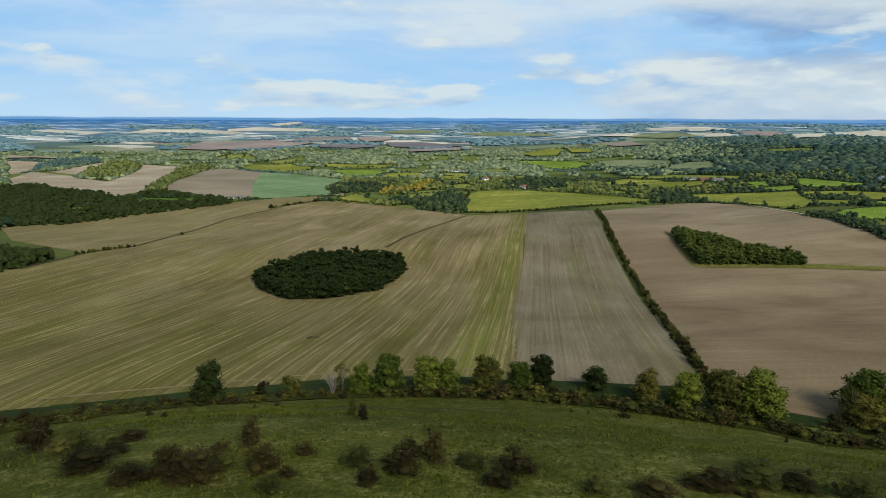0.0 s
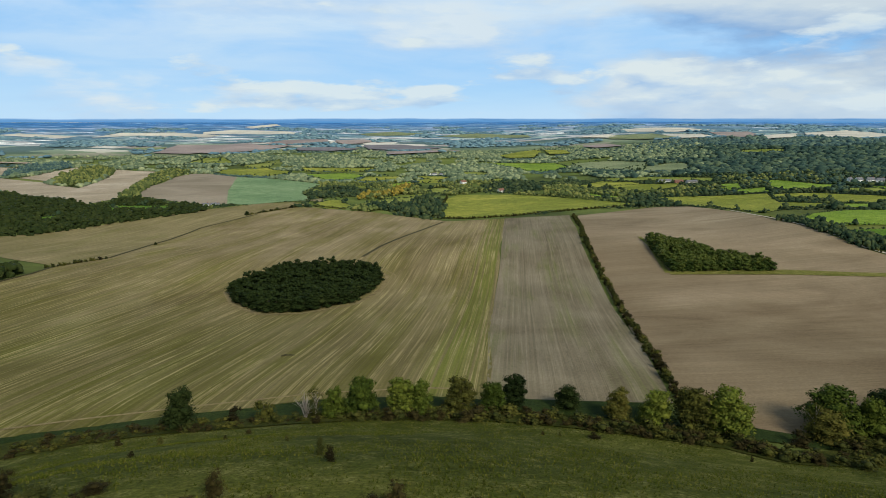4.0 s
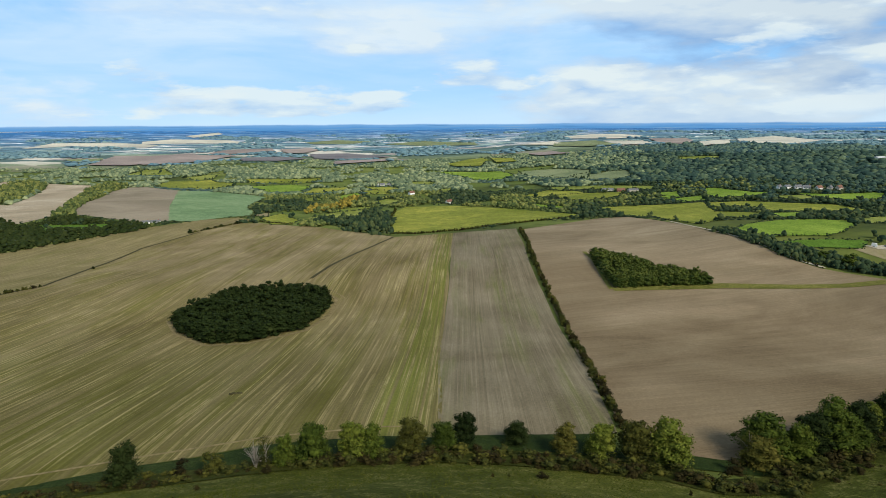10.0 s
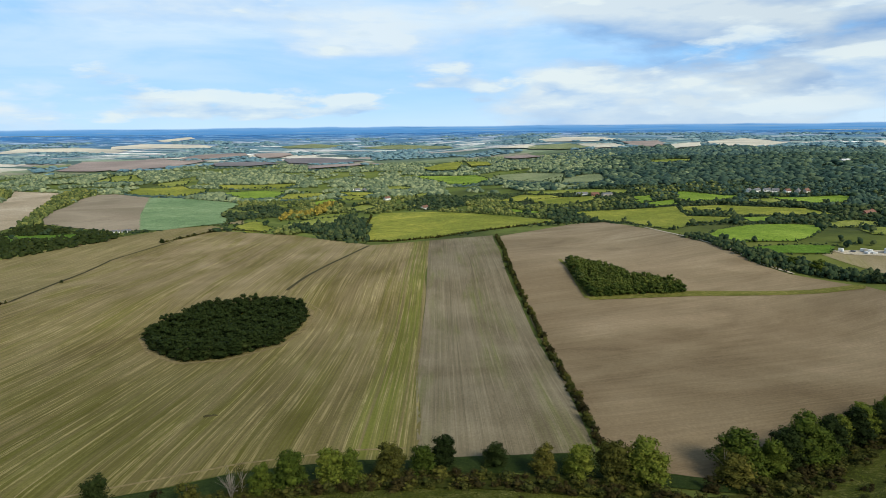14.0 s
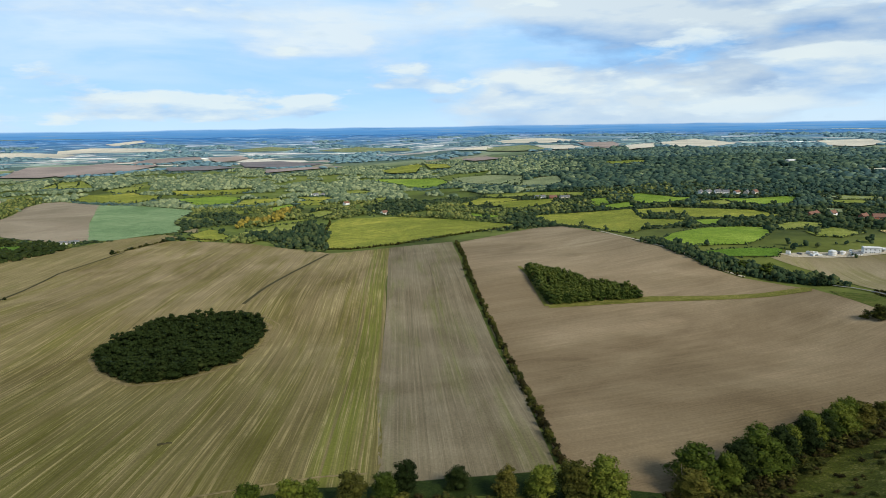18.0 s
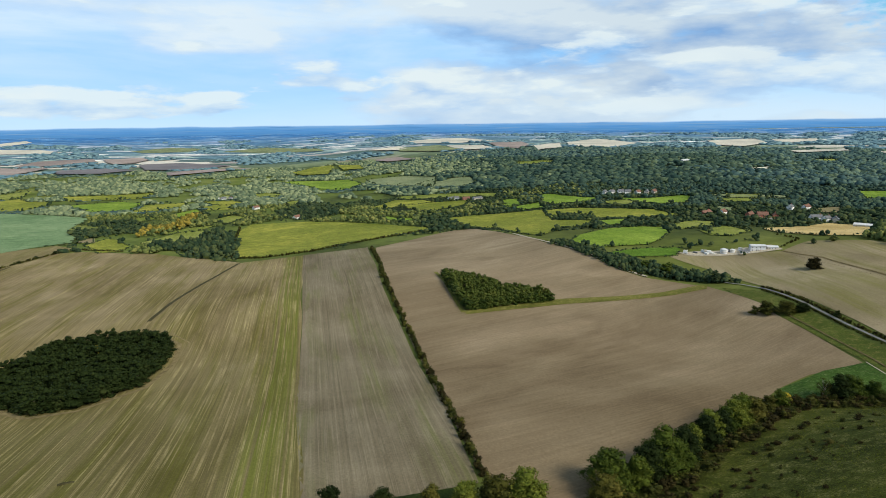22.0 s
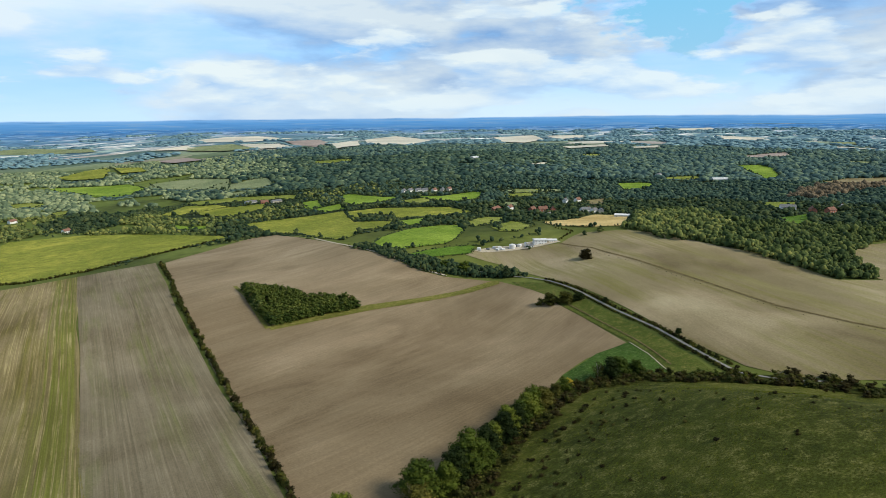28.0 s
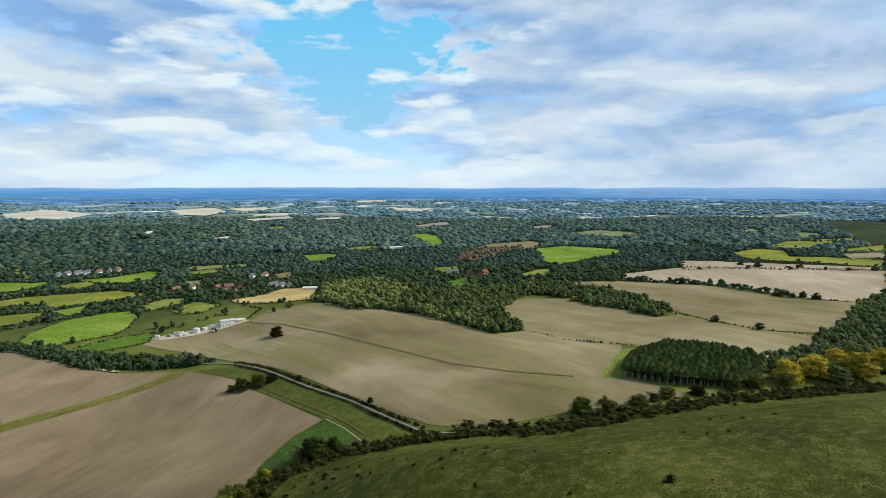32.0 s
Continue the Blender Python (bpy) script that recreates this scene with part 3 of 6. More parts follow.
    x, y = x.ravel(), y.ravel()
    z = np.einsum("ni,nj,ij->n", weights(LAT_Y, y), weights(LAT_X, x), LAND)
    d = sum(beyond_foot(x + ox, y + oy) for ox, oy in ((0, 0), (18, 0), (-18, 0), (0, 18), (0, -18))) / 5
    z = z + weights(SLOPE_D, d) @ SLOPE_H
    r = np.hypot(x, y)
    s = np.clip((r - 2000) / 2850, 0, 1)
    rim = 64 + 5 * soft_noise(x, y, 900, 5)
    roll = 6 * soft_noise(x, y, 260, 9) * np.clip((r - 1500) / 1200, 0, 1) * (1 - s)
    z = np.where((d > 120) & (r > 1500), z, z * (1 - s**1.5) + rim * s**1.5 + roll)
    return z.reshape(shape)


def height(x, y):
    return float(heights(np.array([x]), np.array([y]))[0])


def mesh_of(name, verts, faces, mat, smooth=False):
    """A mesh from arrays of vertices and of triangles or quads."""
    me = bpy.data.meshes.new(name)
    verts, faces = np.asarray(verts, np.float32), np.asarray(faces, np.int32)
    n, k = faces.shape
    me.vertices.add(len(verts))
    me.vertices.foreach_set("co", verts.ravel())
    me.loops.add(n * k)
    me.loops.foreach_set("vertex_index", faces.ravel())
    me.polygons.add(n)
    me.polygons.foreach_set("loop_start", np.arange(0, n * k, k, dtype=np.int32))
    if smooth:
        me.polygons.foreach_set("use_smooth", np.ones(n, bool))
    me.update(calc_edges=True)
    if mat:
        me.materials.append(mat)
    return me


def axis(lo, hi, a, b, step, grow):
    """Coordinates from lo to hi, even between a and b and growing outside."""
    core = list(np.arange(a, b + 0.1, step))
    s = step
    while core[-1] < hi:
        s *= grow
        core.append(core[-1] + s)
    s = step
    while core[0] > lo:
        s *= grow
        core.insert(0, core[0] - s)
    return np.array(core)


def ground_material():
    """Rough grass near by, dark woodland floor, and a patchwork of far fields beyond."""
    m, nt, b = material("land")
    p = node(nt, "ShaderNodeTexCoord").outputs["Object"]
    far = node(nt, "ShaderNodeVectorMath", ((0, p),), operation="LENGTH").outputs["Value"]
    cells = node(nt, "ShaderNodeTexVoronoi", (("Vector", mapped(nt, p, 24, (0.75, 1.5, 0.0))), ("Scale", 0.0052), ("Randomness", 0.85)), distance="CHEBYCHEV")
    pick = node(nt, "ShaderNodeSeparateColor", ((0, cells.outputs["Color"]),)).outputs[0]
    # far cells paled and blued: the haze over them is in these colours
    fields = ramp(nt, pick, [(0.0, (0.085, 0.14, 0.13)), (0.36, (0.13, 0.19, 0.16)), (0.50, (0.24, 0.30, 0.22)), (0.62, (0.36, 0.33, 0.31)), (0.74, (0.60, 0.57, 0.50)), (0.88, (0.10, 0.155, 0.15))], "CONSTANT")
    broad = noise_of(nt, p, 0.004, 5, 0.6, 0.4)
    fine = noise_of(nt, p, 0.06, 5, 0.7)
    grass = ramp(nt, broad, [(0.36, (0.06, 0.08, 0.02)), (0.5, (0.10, 0.12, 0.028)), (0.64, (0.16, 0.178, 0.045))])
    floor = ramp(nt, broad, [(0.36, (0.016, 0.026, 0.012)), (0.5, (0.024, 0.038, 0.016)), (0.64, (0.045, 0.062, 0.024))])
    axes = node(nt, "ShaderNodeSeparateXYZ", ((0, p),))
    west = calc(nt, "SUBTRACT", calc(nt, "MULTIPLY", axes.outputs[1], 0.40), axes.outputs[0])
    west = calc(nt, "ADD", calc(nt, "DIVIDE", west, 1500.0), calc(nt, "SUBTRACT", broad, 0.5))
    floor = mix(nt, ramp(nt, west, [(0.0, (0, 0, 0)), (0.08, (1, 1, 1))]), floor, ramp(nt, broad, [(0.38, (0.065, 0.085, 0.022)), (0.5, (0.11, 0.145, 0.032)), (0.62, (0.16, 0.185, 0.05))]))
    c = mix(nt, ramp(nt, calc(nt, "DIVIDE", far, 5000.0), [(0.15, (0, 0, 0)), (0.19, (1, 1, 1))]), grass, floor)
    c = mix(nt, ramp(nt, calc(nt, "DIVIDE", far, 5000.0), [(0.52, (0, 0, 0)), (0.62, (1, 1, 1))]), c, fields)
    c = mix(nt, 0.5, c, ramp(nt, fine, [(0.3, (0.6,) * 3), (0.7, (1.35,) * 3)]), "MULTIPLY")
    finish(nt, b, c, fine, 0.3, 2.0)
    return m


gx = axis(-5200, 5200, -420, 720, 11, 1.055)
gy = axis(-2600, 5200, -120, 900, 11, 1.05)
GX, GY = np.meshgrid(gx, gy)
quads = np.arange(len(gx) * len(gy)).reshape(len(gy), len(gx))
quads = np.stack([quads[:-1, :-1], quads[:-1, 1:], quads[1:, 1:], quads[1:, :-1]], -1).reshape(-1, 4)
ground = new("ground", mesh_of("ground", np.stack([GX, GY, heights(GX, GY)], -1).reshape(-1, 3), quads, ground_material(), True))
tagged(ground, "rolling green farmland stretching to a blue horizon", "ground", kind="structure")


def inside(px, py, poly):
    r = np.zeros(px.shape, bool)
    for (ax, ay), (bx, by) in zip(poly, poly[1:] + poly[:1]):
        if ay != by:
            r ^= ((ay > py) != (by > py)) & (px < (bx - ax) * (py - ay) / (by - ay) + ax)
    return r


def rounded(poly, times=2, keep=0.25):
    """The outline with its corners cut."""
    for _ in range(times):
        out = []
        for a, b in zip(poly, poly[1:] + poly[:1]):
            out += [(a[0] + (b[0] - a[0]) * keep, a[1] + (b[1] - a[1]) * keep), (b[0] - (b[0] - a[0]) * keep, b[1] - (b[1] - a[1]) * keep)]
        poly = out
    return poly


def dense(line, step, closed=False):
    out = []
    for a, b in zip(line, line[1:] + (line[:1] if closed else [])):
        n = max(1, int(math.hypot(b[0] - a[0], b[1] - a[1]) / step))
        out += [(a[0] + (b[0] - a[0]) * i / n, a[1] + (b[1] - a[1]) * i / n) for i in range(n)]
    return out if closed else out + [line[-1]]


def wavy(line, amount, scale, seed):
    p = np.array(line, float)
    dx, dy = soft_noise(p[:, 0], p[:, 1], scale, seed), soft_noise(p[:, 0], p[:, 1], scale, seed + 1)
    return [(float(x), float(y)) for x, y in zip(p[:, 0] + amount * dx, p[:, 1] + amount * dy)]


CLAIMED = []


def field(name, poly, mat, label, category="field", step=14, lift=0.35, claim=True, wave=1.2, seed=1):
    """A piece of land laid over the ground, bounded by poly."""
    from mathutils.geometry import delaunay_2d_cdt
    if claim:
        CLAIMED.append(poly)
    edge = wavy(dense(poly, step * 0.6, True), wave, step * 1.5, seed)
    xs, ys = [p[0] for p in edge], [p[1] for p in edge]
    ax, ay = np.meshgrid(np.arange(min(xs), max(xs), step), np.arange(min(ys), max(ys), step))
    ax = ax + (np.arange(ax.shape[0]) % 2)[:, None] * step / 2
    m = inside(ax.ravel(), ay.ravel(), edge)
    pts = [Vector(p) for p in edge] + [Vector(p) for p in zip(ax.ravel()[m], ay.ravel()[m])]
    n = len(edge)
    v, _, f, *_ = delaunay_2d_cdt(pts, [(i, (i + 1) % n) for i in range(n)], [], 1, 1e-4)
    v = np.array([tuple(p) for p in v])
    z = heights(v[:, 0], v[:, 1]) + lift
    f = [t for t in f if len(t) == 3]
    ob = new(name, mesh_of(name, np.column_stack([v, z]), f, mat, True))
    return tagged(ob, label, category, kind="structure")


def ribbon(name, line, width, mat, label, category="track", lift=0.5, step=6, wave=0.4):
    """A strip of land along a line."""
    line = wavy(dense(line, step), wave, 30, 3)
    p = np.array(line)
    d = np.gradient(p, axis=0)
    d /= np.linalg.norm(d, axis=1)[:, None] + 1e-9
    nrm = np.column_stack([-d[:, 1], d[:, 0]])
    off = np.linspace(-width / 2, width / 2, 4)
    v = (p[:, None] + nrm[:, None] * off[None, :, None]).reshape(-1, 2)
    z = heights(v[:, 0], v[:, 1]) + lift
    q = np.arange(len(v)).reshape(len(p), 4)
    f = np.stack([q[:-1, :-1], q[:-1, 1:], q[1:, 1:], q[1:, :-1]], -1).reshape(-1, 4)[:, ::-1]
    ob = new(name, mesh_of(name, np.column_stack([v, z]), f, mat, True))
    return tagged(ob, label, category, kind="structure")


DRILL_LINE = [(23, 208), (27, 224), (38, 322), (57, 445), (67, 514), (98, 725), (108, 790)]
field("stubble_field", [(-900, -30), (-300, 148), (-145, 191), (-130, 196), (-115, 200), (-98, 204), (-85, 207), (-60, 209), (-39, 214), (4, 213)] + DRILL_LINE + [(70, 792), (32, 798), (12, 839), (-75, 975), (-176, 1056), (-215, 1060), (-250, 960), (-287, 819), (-290, 682), (-284, 572), (-304, 522), (-301, 484), (-305, 440), (-420, 400), (-900, 420)], M_STUBBLE, "wide stubble field of straw rows greening in streaks")
field("headland_field", [(-290, 682), (-284, 572), (-304, 522), (-420, 600), (-503, 702), (-450, 766), (-415, 853), (-385, 933), (-337, 1022), (-286, 1110), (-232, 1144), (-200, 1100), (-215, 1060), (-250, 960), (-287, 819)], M_STUBBLE_FAR, "straw-coloured stubble slope beyond a thin hedge", seed=4)
field("drilled_strip", DRILL_LINE[:1] + [(40, 207), (90, 203), (106, 281), (118, 358), (135, 460), (147, 551), (187, 774), (190, 786)] + DRILL_LINE[:0:-1], M_GREY, "grey drilled soil with faint wheel lines", seed=6, wave=0.5)
field("harrowed_field", [(94, 203), (105, 271), (122, 365), (141, 483), (157, 586), (197, 774), (206, 780), (250, 806), (341, 874), (377, 868), (372, 739), (370, 649), (370, 566), (369, 506), (376, 474), (390, 450), (400, 420), (391, 382), (381, 344), (370, 322), (357, 287), (335, 233), (300, 236), (271, 231), (240, 219), (189, 205), (126, 178), (98, 188)], M_BROWN, "large brown harrowed field with darker worked bands", seed=8)
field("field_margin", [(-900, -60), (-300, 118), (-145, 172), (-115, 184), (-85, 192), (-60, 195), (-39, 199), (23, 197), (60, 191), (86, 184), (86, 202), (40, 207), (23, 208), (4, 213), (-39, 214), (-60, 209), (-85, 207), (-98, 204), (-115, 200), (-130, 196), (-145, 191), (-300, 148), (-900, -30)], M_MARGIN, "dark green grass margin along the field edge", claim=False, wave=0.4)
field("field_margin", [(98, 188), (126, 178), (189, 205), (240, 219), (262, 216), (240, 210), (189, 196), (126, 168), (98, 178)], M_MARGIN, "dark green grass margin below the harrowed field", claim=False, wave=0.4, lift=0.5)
field("corner_crop", [(271, 231), (310, 237), (336, 231), (325, 210), (311, 188), (297, 194), (271, 205), (262, 216)], M_CROP, "triangular corner of dark green crop", claim=False, wave=0.4, lift=0.45)
field("verge", [(370, 322), (381, 344), (391, 382), (402, 405), (406, 370), (390, 320), (371, 272), (355, 229), (333, 183), (320, 158), (313, 172), (311, 188), (325, 210), (336, 231), (357, 287)], M_VERGE, "rough grass verge beside the lane", wave=0.6)
field("grass_strip", [(186, 448), (271, 436), (319, 423), (359, 413), (392, 411), (401, 420), (397, 426), (358, 426), (319, 435), (275, 450), (189, 458)], M_OLIVE, "narrow grass strip running across the field", claim=False, lift=0.6, wave=0.8)
field("flint_field", [(455, 516), (483, 501), (528, 458), (574, 466), (606, 426), (605, 380), (593, 316), (589, 275), (565, 221), (542, 188), (565, 163), (541, 122), (535, 74), (489, 66), (447, 74), (449, 54), (428, 18), (376, 82), (352, 116), (342, 138), (341, 160), (350, 187), (375, 246), (404, 320), (421, 383), (436, 430), (443, 460), (436, 511)], M_FLINT, "broad pale brown field of flinty soil", seed=11)
field("grass_wedge", [(443, 77), (483, 75), (523, 71), (537, 53), (486, 60), (447, 61)], M_MEADOW, "green wedge of rough grass before the firs", wave=0.6, lift=0.5, claim=False)
field("upper_field", [(659, 238), (738, 215), (742, 167), (705, 103), (661, 58), (685, 38), (655, 6), (634, -34), (631, -82), (573, -65), (537, -39), (500, -10), (538, 9), (535, 74), (541, 122), (562, 159), (600, 200)], M_FLINT, "pale brown field behind the fir plantation", seed=12)
field("long_field", [(885, 215), (919, 134), (911, 65), (898, 1), (828, -77), (833, -150), (643, -95), (634, -38), (655, 3), (690, 34), (740, 70), (808, 97), (834, 151)], M_FLINT, "long fallow field between hedges", seed=13)
field("ridge_field", [(984, 152), (1111, 61), (1207, -247), (830, -175), (839, -101), (914, 1), (933, 104)], M_PALE, "pinkish pale ploughed field on the rise", step=22, lift=0.6)
GREEN_FIELD = [(30, 850), (38, 1000), (44, 1140), (74, 1230), (173, 1187), (243, 1104), (324, 961), (328, 920), (254, 886), (188, 853), (120, 822), (60, 822)]
field("green_field", GREEN_FIELD, M_BRIGHT, "yellow-green pasture behind a hedge, sunlight in its colour", step=18, lift=0.6)
VALE = []


def vale_field(name, poly, mat, label):
    """A field out in the vale, remembered for its hedge."""
    far = min(math.hypot(*q) for q in poly)
    long = max(math.hypot(*q) for q in poly) - far
    field(name, poly, mat, label, step=min(60, max(12, (long + 150) / 14)), lift=0.8 if far < 2400 else 4.5, wave=2.0 if far < 1500 else 5.0, seed=20 + len(VALE))
    VALE.append(poly)


vale_field("young_crop_field", [(-337, 1092), (-401, 1318), (-437, 1479), (-486, 1677), (-409, 1657), (-305, 1578), (-239, 1515), (-253, 1369), (-250, 1307), (-220, 1231), (-216, 1175), (-261, 1132), (-299, 1083)], M_TEAL, "pale blue-green field of young crop")
vale_field("fallow_field", [(-526, 1176), (-587, 1377), (-605, 1498), (-655, 1701), (-659, 1825), (-611, 1818), (-486, 1677), (-437, 1479), (-401, 1318), (-337, 1092), (-357, 1067), (-399, 1091), (-451, 1124), (-497, 1162)], M_FALLOW, "greyish brown fallow field above a wood")
vale_field("ploughed_field", [(-866, 1245), (-872, 1323), (-715, 1179), (-639, 1137), (-553, 1048), (-548, 1138), (-561, 1216), (-606, 1330), (-683, 1587), (-788, 1928), (-955, 2008), (-893, 1858), (-774, 1515), (-727, 1362), (-849, 1464), (-912, 1550), (-1110, 1700), (-1001, 1442)], M_PALE, "pale ploughed slope above a dark wood")
vale_field("ploughed_field", [(-1071, 1711), (-1109, 2054), (-1055, 2048), (-1007, 1802), (-921, 1594)], M_PALE, "pale ploughed field between shelter belts")
vale_field("ploughed_field", [(-1089, 1571), (-1134, 1715), (-1180, 1810), (-1227, 2008), (-1385, 2006)], M_PALE, "pale ploughed field with a wood beside")
vale_field("ploughed_field", [(-1420, 2058), (-1361, 2108), (-1226, 2100), (-1315, 2155), (-1481, 2148)], M_PALE, "thin pale field beyond a hedge")
vale_field("paddock", [(-511, 1030), (-412, 1050), (-391, 1005), (-479, 973)], M_LUSH, "dark green paddock inside the wood")
vale_field("paddock", [(-539, 883), (-516, 913), (-487, 846), (-516, 851)], M_LUSH, "small dark green clearing in the wood")
vale_field("meadow", [(-1278, 2822), (-1145, 2895), (-1117, 2792), (-1194, 2740)], M_MUTED, "pale green meadow in the far vale")
vale_field("far_field", [(-2161, 3307), (-2130, 3447), (-1783, 3387), (-1800, 3255)], M_CREAM, "cream stubble field in the far vale")
vale_field("far_field", [(-1702, 3345), (-1708, 3678), (-1441, 3785), (-1128, 3632), (-1150, 3457), (-1549, 3536)], M_CREAM, "cream stubble field in the far vale")
vale_field("far_field", [(-1104, 2640), (-1128, 2988), (-940, 3020), (-864, 2731), (-948, 2627)], M_PINK, "pinkish ploughed field in the far vale")
vale_field("meadow", [(-830, 2239), (-826, 2469), (-758, 2425), (-718, 2264)], M_MEADOW, "olive meadow among the woods")
vale_field("paddock", [(-189, 1127), (-168, 1195), (-151, 1175), (-120, 1081), (-126, 1033), (-156, 1032)], M_BRIGHT, "small yellow-green paddock among trees")
vale_field("paddock", [(-213, 1165), (-188, 1226), (-180, 1149)], M_FLINT, "small bare triangle of soil by a hedge")
vale_field("meadow", [(-87, 1197), (-40, 1259), (17, 1269), (-30, 1195)], M_MEADOW, "olive meadow among the trees")
vale_field("paddock", [(-836, 2445), (-756, 2469), (-717, 2360), (-643, 2207), (-714, 2216), (-764, 2228)], M_MEADOW, "olive green meadow bounded by hedges")
vale_field("paddock", [(-589, 2094), (-519, 2179), (-501, 2203), (-484, 2026), (-529, 1987)], M_MEADOW, "olive green meadow bounded by hedges")
vale_field("paddock", [(-606, 1852), (-603, 1993), (-525, 1972), (-481, 2011), (-451, 1933), (-386, 1899), (-380, 1803), (-412, 1716), (-535, 1763)], M_BRIGHT, "bright yellow-green pasture bounded by hedges")
vale_field("paddock", [(-388, 2028), (-258, 2029), (-174, 2059), (-134, 2067), (-172, 1933), (-228, 1901), (-351, 1904)], M_BRIGHT, "bright yellow-green pasture bounded by hedges")
vale_field("paddock", [(-334, 1803), (-223, 1856), (-160, 1797), (-174, 1649), (-248, 1632), (-265, 1649)], M_GREEN, "green pasture bounded by hedges")
vale_field("paddock", [(-168, 1586), (-154, 1750), (-58, 1761), (-56, 1685), (-106, 1613)], M_BRIGHT, "bright yellow-green pasture bounded by hedges")
vale_field("paddock", [(-156, 1474), (-124, 1504), (-105, 1445), (-134, 1417)], M_MEADOW, "olive green meadow bounded by hedges")
vale_field("paddock", [(-109, 1110), (-75, 1171), (-42, 1215), (18, 1189), (-7, 1139), (-29, 1065), (-73, 1068)], M_MEADOW, "olive green meadow bounded by hedges")
vale_field("paddock", [(-74, 1527), (-28, 1601), (-19, 1533), (-38, 1474), (-67, 1457)], M_GREEN, "green pasture bounded by hedges")
vale_field("paddock", [(-28, 1615), (6, 1668), (51, 1627), (44, 1534), (-8, 1564)], M_BRIGHT, "bright yellow-green pasture bounded by hedges")
vale_field("paddock", [(-15, 1774), (59, 1771), (85, 1685), (41, 1648), (-1, 1687)], M_BRIGHT, "bright yellow-green pasture bounded by hedges")
vale_field("paddock", [(10, 1368), (46, 1422), (68, 1362), (42, 1295), (20, 1290)], M_MEADOW, "olive green meadow bounded by hedges")
vale_field("paddock", [(121, 1911), (172, 1918), (208, 1840), (168, 1796), (123, 1823)], M_MEADOW, "olive green meadow bounded by hedges")
vale_field("paddock", [(180, 1618), (221, 1637), (203, 1552), (176, 1526)], M_MEADOW, "olive green meadow bounded by hedges")
vale_field("paddock", [(243, 2209), (272, 2253), (450, 2127), (460, 1953), (391, 1851), (356, 1848), (318, 1925), (281, 2103)], M_GREEN, "green pasture bounded by hedges")
vale_field("paddock", [(490, 2044), (548, 2043), (614, 2002), (679, 1874), (580, 1626), (573, 1678), (535, 1743), (484, 1871), (484, 1983)], M_MUTED, "muted green meadow among the woods")
vale_field("paddock", [(304, 2509), (414, 2639), (492, 2658), (469, 2509), (425, 2368), (333, 2403)], M_BRIGHT, "bright yellow-green pasture bounded by hedges")
vale_field("paddock", [(513, 2632), (588, 2530), (568, 2396), (496, 2450)], M_BRIGHT, "bright yellow-green pasture bounded by hedges")
vale_field("paddock", [(336, 1348), (418, 1454), (469, 1394), (480, 1336), (409, 1333), (351, 1310)], M_BRIGHT, "bright yellow-green pasture bounded by hedges")
vale_field("paddock", [(308, 1213), (332, 1117), (361, 1113), (338, 1060), (308, 1109)], M_GREEN, "green pasture bounded by hedges")
vale_field("paddock", [(391, 1350), (474, 1329), (542, 1289), (507, 1227), (429, 1201), (402, 1249)], M_BRIGHT, "bright yellow-green pasture bounded by hedges")
vale_field("paddock", [(562, 1719), (624, 1801), (643, 1744), (691, 1786), (747, 1766), (701, 1609), (636, 1561), (584, 1639)], M_MUTED, "muted green meadow among the woods")
vale_field("paddock", [(558, 1564), (604, 1551), (567, 1496), (547, 1525)], M_MUTED, "muted green meadow among the woods")
vale_field("paddock", [(441, 1522), (539, 1469), (636, 1345), (606, 1287), (525, 1392), (443, 1442)], M_MEADOW, "olive green meadow bounded by hedges")
vale_field("paddock", [(582, 1212), (619, 1203), (576, 1103), (547, 1097)], M_GREEN, "green pasture bounded by hedges")
vale_field("paddock", [(550, 1091), (615, 1100), (586, 1032), (545, 1035)], M_GREEN, "green pasture bounded by hedges")
vale_field("paddock", [(685, 1227), (706, 1215), (712, 1095), (741, 1061), (675, 1037), (641, 1050), (618, 1052), (628, 1112)], M_GREEN, "green pasture bounded by hedges")
vale_field("paddock", [(406, 1075), (449, 1065), (525, 1019), (565, 1001), (504, 863), (529, 782), (483, 740), (448, 737), (390, 691), (381, 737), (395, 834), (386, 907)], M_BRIGHT, "bright yellow-green pasture bounded by hedges")
vale_field("paddock", [(563, 990), (589, 974), (616, 962), (685, 846), (667, 760), (613, 767), (556, 814), (571, 860), (568, 920), (513, 879)], M_BRIGHT, "bright yellow-green pasture bounded by hedges")
vale_field("paddock", [(386, 622), (419, 653), (479, 683), (521, 677), (543, 648), (506, 596), (473, 568), (446, 556), (401, 570), (383, 595)], M_GREEN, "green pasture bounded by hedges")
vale_field("paddock", [(532, 779), (575, 768), (531, 714), (504, 719)], M_GREEN, "green pasture bounded by hedges")
vale_field("paddock", [(751, 1037), (788, 989), (864, 990), (868, 963), (793, 895), (746, 907), (737, 960)], M_GREEN, "green pasture bounded by hedges")
vale_field("paddock", [(695, 1013), (747, 1000), (725, 947), (680, 941)], M_MEADOW, "olive green meadow bounded by hedges")
vale_field("paddock", [(573, 670), (628, 696), (646, 664), (605, 632), (548, 624)], M_MEADOW, "olive green meadow bounded by hedges")
vale_field("paddock", [(558, 599), (617, 627), (615, 606), (599, 562), (551, 544), (539, 562)], M_MEADOW, "olive green meadow bounded by hedges")
vale_field("paddock", [(917, 964), (949, 943), (982, 913), (1018, 864), (982, 854), (910, 904)], M_MUTED, "muted green meadow among the woods")
vale_field("paddock", [(793, 826), (811, 791), (763, 754), (763, 788)], M_MUTED, "muted green meadow among the woods")
